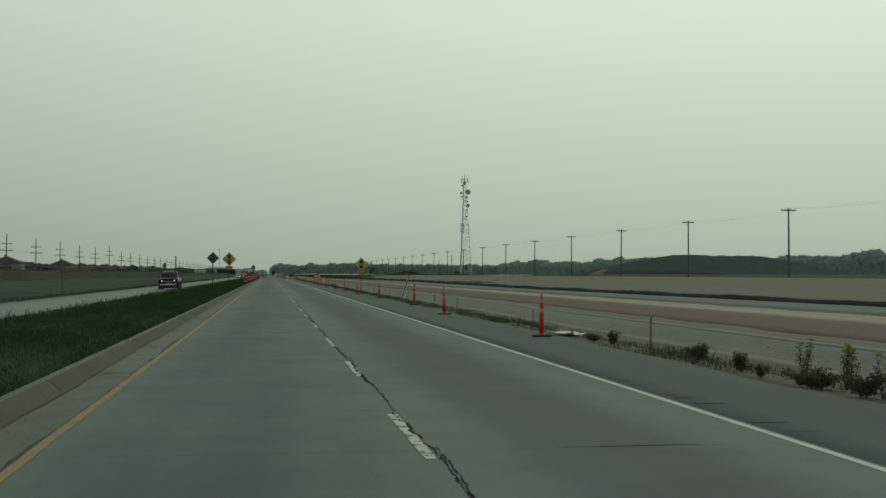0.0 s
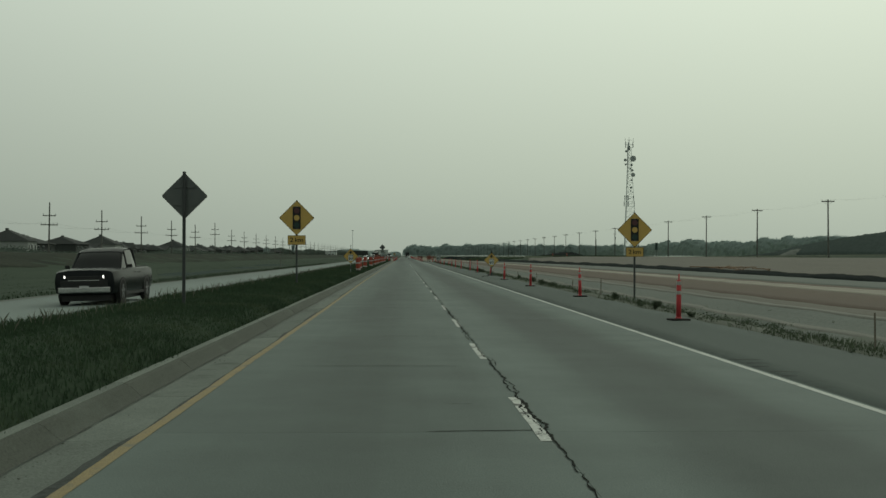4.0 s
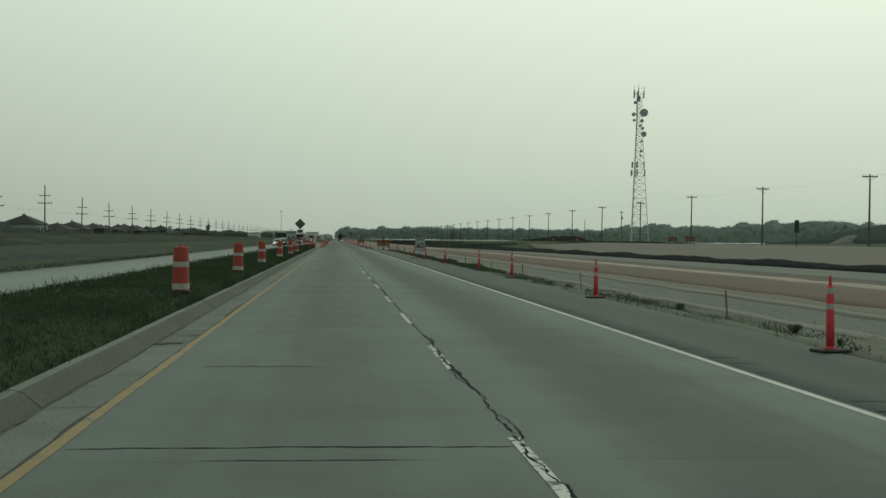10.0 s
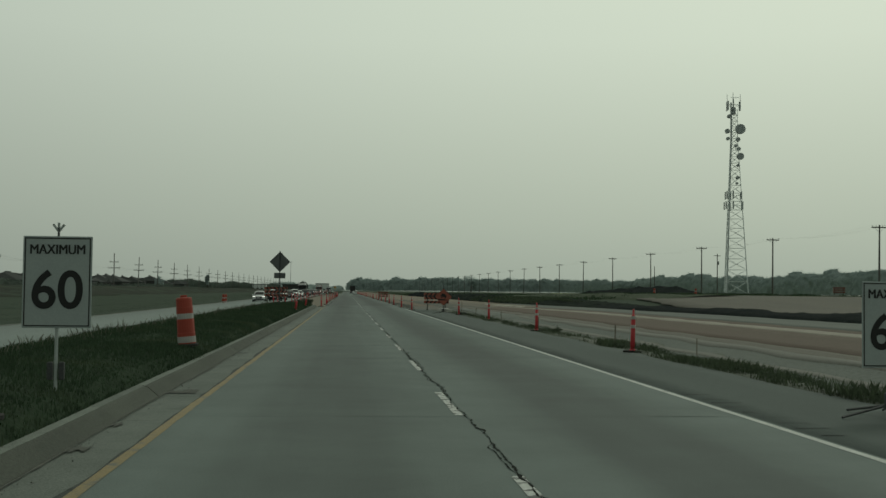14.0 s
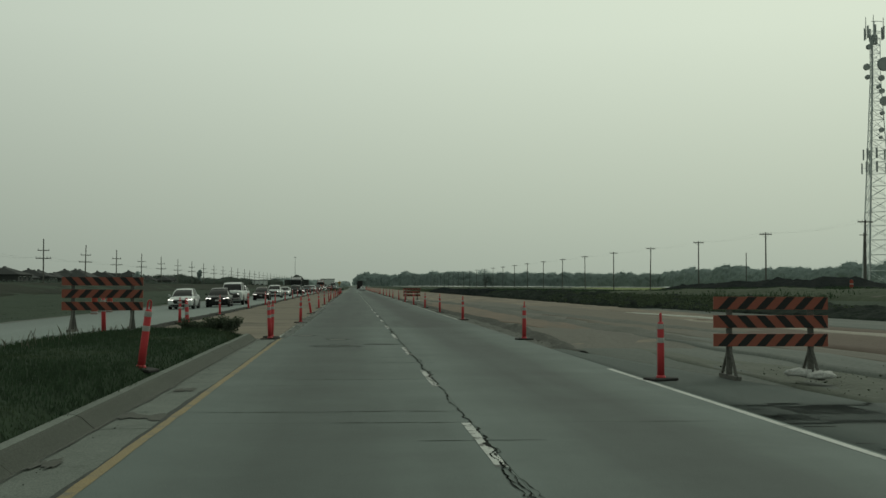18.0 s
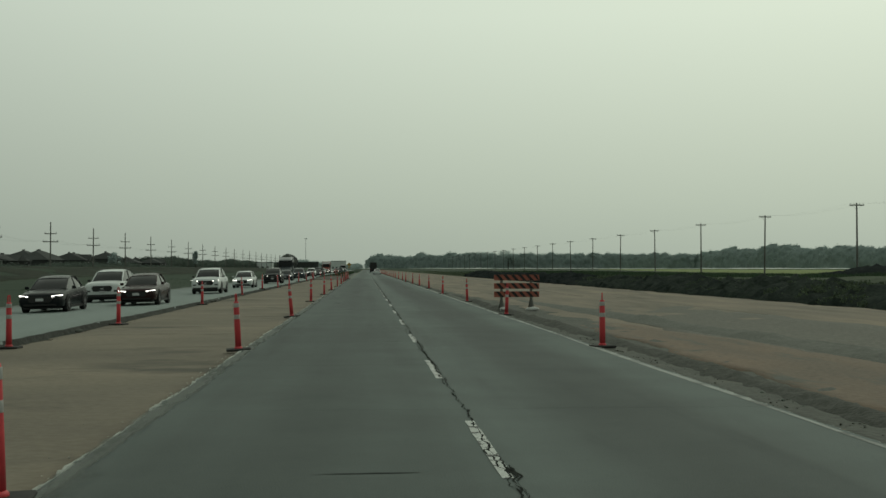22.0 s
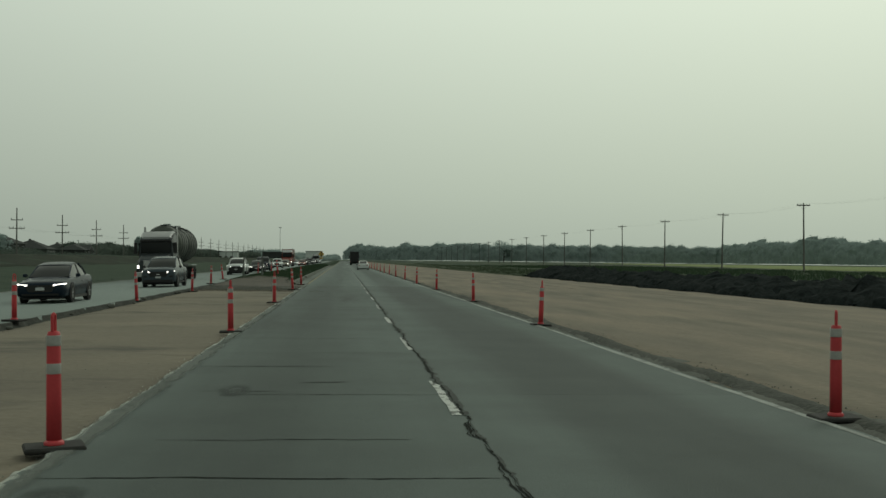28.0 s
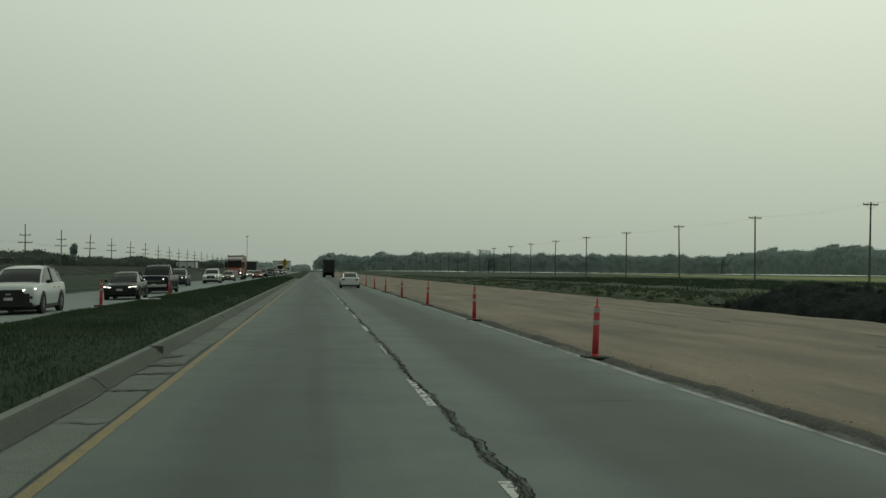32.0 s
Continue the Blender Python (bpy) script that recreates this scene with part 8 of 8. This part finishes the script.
stones("loose_gravel", 16000, -9.2, -3.75, 595.5, 612.0, (0.008, 0.036), "coarse loose gravel at the end of the sand bed", 61, base=-0.05, material=M_STONE)
stones("brown_gravel", 9000, -9.2, -3.75, 593.0, 612.4, (0.008, 0.034), "brown stones among the loose gravel", 73, base=-0.05, material=M_STONY)
stones("verge_gravel", 12000, 6.3, 10.5, 4, 375.6, (0.010, 0.034), "loose stones on the verge beside the shoulder", 62, base=-0.03, material=M_VERGEGROUND)
stones("edge_gravel", 6000, 3.95, 4.9, 387.5, 695.9, (0.006, 0.020), "loose stones along the broken pavement edge", 63, base=-0.045)
stones("edge_rubble", 1500, 3.9, 4.35, 393.4, 695.9, (0.015, 0.04), "crumbled lumps along the broken pavement edge", 67, base=-0.05, material=M_GRAVEL)
stones("windrow_rubble", 3500, 4.05, 4.95, 385, 470, (0.008, 0.028), "broken lumps lying on the dark gravel ridge", 74, base=-0.045, material=M_GRAVELD)
stones("soil_clods", 9000, 20.0, 27.5, 543.1, 667.9, (0.05, 0.16), "lumps of black topsoil at the foot of the berm", 69, base=-0.04, material=M_SOIL)
stones("opposite_rubble", 3500, -9.2, -8.85, 387.5, 612.8, (0.01, 0.04), "dark crumbs at the foot of the opposite slab", 72, base=-0.13, material=M_DARKEDGE)
stones("slab_crumbs", 5000, -3.92, -3.66, 387.5, 608.6, (0.005, 0.020), "dark crumbs of gravel at the foot of the broken slab", 70, base=-0.085, material=M_GRAVELD)
stones("slab_chips", 900, -3.90, -3.66, 387.5, 608.6, (0.006, 0.022), "pale chips of concrete at the foot of the broken slab", 71, base=-0.07, material=M_CHIP)
stones("sand_pebbles", 1800, -8.9, -3.7, 387.5, 596.4, (0.005, 0.014), "small pebbles scattered on the sand bed", 64, base=-0.07)
stones("bed_pebbles", 1500, 6.0, 19, 391.5, 695.9, (0.005, 0.014), "small pebbles scattered on the wide sand bed", 65, base=-0.065)
stones("gutter_grit", 3000, -4.26, -4.0, 2, 387.5, (0.005, 0.014), "grit lying in the gutter", 66, base=0.0)


def make_weed(seed, h, w, flowers=0):
    rng = np.random.default_rng(seed)
    e = thing("weed", "bushy dark green weed at the edge of the shoulder" if not flowers else "tall weed with yellow flowers at the shoulder", "weed", "roadside weeds")
    tips = []
    for k in range(5):
        a = rng.uniform(0, 6.28)
        t = Vector((math.cos(a) * w * rng.uniform(0.1, 0.7), math.sin(a) * w * rng.uniform(0.1, 0.7), h * rng.uniform(0.6, 1.0)))
        part("stem", C((t.x * 0.2, t.y * 0.2, 0), t, 0.008, 0.003, 5), M_WEED, e)
        tips.append(t)
    C_, R_ = [], []
    for t in tips:
        for q in (0.3, 0.5, 0.7, 0.88):
            C_.append((t.x * q, t.y * q, t.z * q)); R_.append((w * 0.36, w * 0.36, h * 0.16))
    V, F = leaf_cloud(np.array(C_), np.array(R_), 80 if not flowers else 24, 0.032, rng)
    mesh_np("foliage", V, F, M_WEED, e)["kind"] = "stuff"
    if flowers:
        V, F = leaf_cloud(np.array([tuple(t) for t in tips]), np.array([(0.06, 0.06, 0.03)] * len(tips)), 16, 0.035, rng)
        fl = mesh_np("flower_head", V, F, M_FLOWER, e)
        fl["label"], fl["kind"] = "yellow flower heads", "stuff"
    return e


protos = [make_weed(71, 0.36, 0.36), make_weed(72, 0.46, 0.28), make_weed(73, 0.26, 0.42), make_weed(74, 0.75, 0.25, 1)]
placed = [False] * 4
SPOTS = [(6.8, 16.4, 0, 1.1), (6.7, 14.2, 1, 0.9), (6.6, 11.3, 2, 1.2), (6.65, 23, 2, 0.8), (6.6, 10, 0, 1.1), (6.9, 12.3, 3, 0.9), (6.9, 11, 3, 0.9), (6.8, 9.8, 3, 0.9), (7.0, 9, 3, 0.9), (6.7, 8.3, 3, 0.9), (7.3, 11.6, 3, 0.9), (7.4, 10.2, 3, 0.9), (7.2, 7.8, 3, 0.9), (7.1, 7, 3, 0.9),
         (7.1, 145.9, 0, 1.0), (7.1, 142.3, 1, 0.7), (6.8, 139.1, 2, 1.0), (6.7, 134.6, 2, 1.0), (6.6, 194, 0, 0.8), (6.5, 193, 1, 0.8), (6.6, 190.5, 1, 0.9), (6.6, 188.8, 1, 0.8), (6.5, 187.6, 1, 1.0),
         (6.55, 185.5, 0, 0.9), (6.5, 184.4, 1, 0.9), (6.5, 183.3, 1, 0.8), (7.1, 282.1, 1, 0.9), (6.7, 279.2, 0, 0.9), (6.9, 276.6, 0, 1.0), (6.7, 290.8, 2, 0.8), (-5.0, 386.2, 0, 1.6), (-5.3, 385, 0, 1.5),
         (-5.6, 385.8, 2, 1.6), (-4.9, 384.8, 1, 1.1), (-5.9, 384.6, 2, 1.4)]
rr = np.random.default_rng(81)
for k in range(34):
    SPOTS.append((6.45 + 0.5 * rr.random() ** 2 + (0.8 * rr.random() if rr.random() < 0.25 else 0), rr.uniform(6, 356), int(rr.integers(0, 3)), rr.uniform(0.35, 0.9)))
for x, y, k, s in SPOTS:
    m = pose(x, y, float(terrain(x, y)) - 0.02, 0, 0, rr.uniform(0, 360))
    m = m @ Matrix.Diagonal((s, s, s, 1))
    if not placed[k]:
        protos[k].matrix_basis = m; placed[k] = True
    else:
        o = copy_thing(protos[k], pose(x, y, float(terrain(x, y)) - 0.02, 0, 0, rr.uniform(0, 360)))
        o.scale = (s, s, s)


# ---------------------------------------------------------------- small things along the way
def stake(x, y, h, lean):
    bm = B(-0.02, 0.02, -0.012, 0.012, -0.15, h)
    ob = part("survey_stake", bm, M_TIMBER)
    ob.matrix_basis = pose(x, y, float(terrain(x, y)) - 0.02, lean, RNG.normal(0, 3), RNG.uniform(0, 90))
    tagged(ob, "thin weathered survey stake in the stony verge", "stake", "survey stakes")


for k in range(29):
    stake(7.5 + RNG.uniform(-0.2, 0.9), 8 + 12.9 * k + RNG.uniform(-2, 2), RNG.uniform(0.5, 0.85), RNG.normal(0, 3))


def old_post(x, y, h, r, label, lean=0.0, sleeve=0.0):
    e = thing("timber_post", label, "post", "old timber posts")
    e.matrix_basis = pose(x, y, float(terrain(x, y)), 0, lean, 0)
    part("shaft", C((0, 0, -0.3), (0, 0, h), r, r * 0.92, 10), M_WOOD, e)
    part("end_grain", C((0, 0, h), (0, 0, h + 0.015), r * 0.9, r * 0.7, 10), M_TIMBER, e)
    if sleeve:
        part("sleeve", C((0, 0, 0.0), (0, 0, sleeve), r * 1.7, r * 1.12, 10), M_CURB, e, "pale worn sleeve round the foot")


old_post(-8.3, 80.2, 2.55, 0.05, "tall dark timber post standing in the median grass")
old_post(-7.02, 616.0, 1.30, 0.058, "dark timber post with a pale sleeve in the median grass", 0, 0.40)
old_post(-8.35, 616.1, 1.32, 0.058, "dark timber post with a pale sleeve beside the opposite lanes", 1, 0.45)
old_post(-19.0, 95.3, 2.9, 0.06, "thin dark timber post in the field grass")
old_post(-20.5, 251.2, 2.4, 0.06, "thin dark timber post in the field grass")


def leaning_marker():
    e = thing("leaning_marker", "thin leaning marker pole with a pale tattered strip", "marker pole")
    e.matrix_basis = pose(6.5, 63.5, 0, 4, 18, 0)
    part("pole", C((0, 0, -0.2), (0, 0, 1.65), 0.022, 0.018, 8), M_DARKSTEEL, e)
    part("strip", B(-0.05, 0.02, -0.006, 0.006, 0.5, 1.5), M_LITTER, e, "pale tattered plastic strip")
    part("cap", C((0, 0, 1.64), (0, 0, 1.72), 0.03, seg=8), M_DARKSTEEL, e)


leaning_marker()


def litter(x, y, s, name, label, mat_, seed):
    bm = bmesh.new()
    bmesh.ops.create_grid(bm, x_segments=7, y_segments=5, size=0.5)
    for v in bm.verts:
        v.co = Vector((v.co.x * s * 2.0, v.co.y * s, 0.05 + 0.10 * s * noise.noise(v.co * 3 + Vector((seed, 0, 0))) + 0.04))
    ex = bmesh.ops.extrude_face_region(bm, geom=bm.faces[:])
    bmesh.ops.translate(bm, verts=[g for g in ex["geom"] if isinstance(g, bmesh.types.BMVert)], vec=(0, 0, 0.008))
    ob = part(name, bm, mat_)
    ob.matrix_basis = pose(x, y, float(terrain(x, y)) - 0.02, 0, 0, seed * 37)
    tagged(ob, label, "litter", "roadside litter")


litter(6.6, 25.4, 0.55, "plastic_sheet", "crumpled white plastic sheet lying at the shoulder", M_LITTER, 3)
litter(-7.6, 650.9, 0.28, "paper_scrap", "white paper scrap lying in the median grass", M_LITTER, 5)
litter(-7.2, 649.9, 0.18, "paper_scrap", "small white paper scrap lying in the median grass", M_LITTER, 6)
litter(-3.95, 189.5, 0.18, "rubber_scrap", "black rubber scrap lying in the gutter", M_RUBBER, 7)
ob = part("fallen_post_base", B(-0.24, 0.24, -0.18, 0.18, 0.0, 0.05, bevel=0.015), M_RUBBER)
ob.matrix_basis = pose(4.15, 540.1, -0.04, 0, 0, 25)
tagged(ob, "black rubber post base lying loose at the slab edge", "rubber base")


def clod_row(name, n, x0, x1, y0, y1, label, seed):
    rng = np.random.default_rng(seed)
    for k in range(n):
        bm = bmesh.new()
        bmesh.ops.create_icosphere(bm, subdivisions=2, radius=rng.uniform(0.05, 0.13))
        for v in bm.verts:
            v.co *= 1 + 0.35 * noise.noise(v.co * 6 + Vector((k, seed, 0)))
            v.co.z *= 0.55
        o = part(name, bm, M_GRAVELD)
        x, y = rng.uniform(x0, x1), rng.uniform(y0, y1)
        o.location = (x, y, float(terrain(x, y)) - 0.03)
        tagged(o, label, "concrete lump", "broken concrete lumps")


clod_row("concrete_lump", 22, -9.2, -8.8, 389.5, 618.2, "broken concrete lump at the opposite slab edge", 91)


def timber_pile():
    e = thing("timber_pile", "loose pile of rusty brown poles on the gravel bank", "pole pile", at=(36.5, 205, float(terrain(36.5, 205))))
    rng = np.random.default_rng(95)
    for k in range(26):
        a = radians(rng.normal(62, 16))
        l_, x, y = rng.uniform(3.5, 7), rng.uniform(-3, 3), rng.uniform(-9, 9)
        d = Vector((math.cos(a), math.sin(a), rng.normal(0, 0.03))) * l_ / 2
        p = Vector((x, y, 0.12 + 0.1 * rng.random() + 0.02 * k / 3))
        part("pole", C(p - d, p + d, 0.06, 0.05, 6), M_RUSTY, e)


timber_pile()


def portrait_sign(x, y, z0, z1):
    g = float(terrain(x, y))
    e = thing("works_sign", "tall narrow dark works sign on a post by the bank", "road sign", at=(x, y, g))
    part("panel", B(-0.30, 0.30, -0.02, 0.02, z0 - g, z1 - g, None, 0.01), M_GREENL, e)
    part("panel_rim", B(-0.32, 0.32, 0.022, 0.03, z0 - g - 0.02, z1 - g + 0.02), M_BACK, e)
    part("post", B(-0.05, 0.05, 0.032, 0.10, -0.2, z1 - g - 0.1, None, 0.01), M_WOOD, e)


portrait_sign(60.2, 343, 3.2, 4.86)


def asphalt_chunk(x, y, s, rz):
    bm = B(-0.5 * s, 0.5 * s, -0.32 * s, 0.32 * s, -0.02, 0.22 * s, None, 0.03)
    bmesh.ops.subdivide_edges(bm, edges=bm.edges[:], cuts=2, use_grid_fill=True)
    for v in bm.verts:
        v.co += Vector((noise.noise(v.co * 3 + Vector((x, 0, 0))), noise.noise(v.co * 3 + Vector((0, y, 4))), noise.noise(v.co * 4 + Vector((7, 0, x))))) * 0.07 * s
    ob = part("asphalt_chunk", bm, M_SOIL)
    ob.matrix_basis = pose(x, y, float(terrain(x, y)) - 0.03, 4, 6, rz)
    tagged(ob, "black broken asphalt chunk at the edge of the shoulder", "asphalt chunk", "asphalt chunks")


asphalt_chunk(6.75, 356, 0.7, 15)
asphalt_chunk(6.95, 355, 0.45, 70)
asphalt_chunk(7.05, 354.3, 0.3, 40)


def stand_frame(x, y):
    """An empty folding sign stand left open at the verge."""
    e = thing("empty_sign_stand", "thin empty folding sign stand standing in the verge", "sign stand", at=(x, y, float(terrain(x, y))))
    for s in (-1, 1):
        part("upright", C((s * 0.22, 0, 0.03), (s * 0.10, 0, 1.05), 0.018, seg=6), M_DARKSTEEL, e)
        part("foot", C((s * 0.22, -0.5, 0.03), (s * 0.22, 0.5, 0.03), 0.018, seg=6), M_DARKSTEEL, e)


stand_frame(7.2, 214.7)
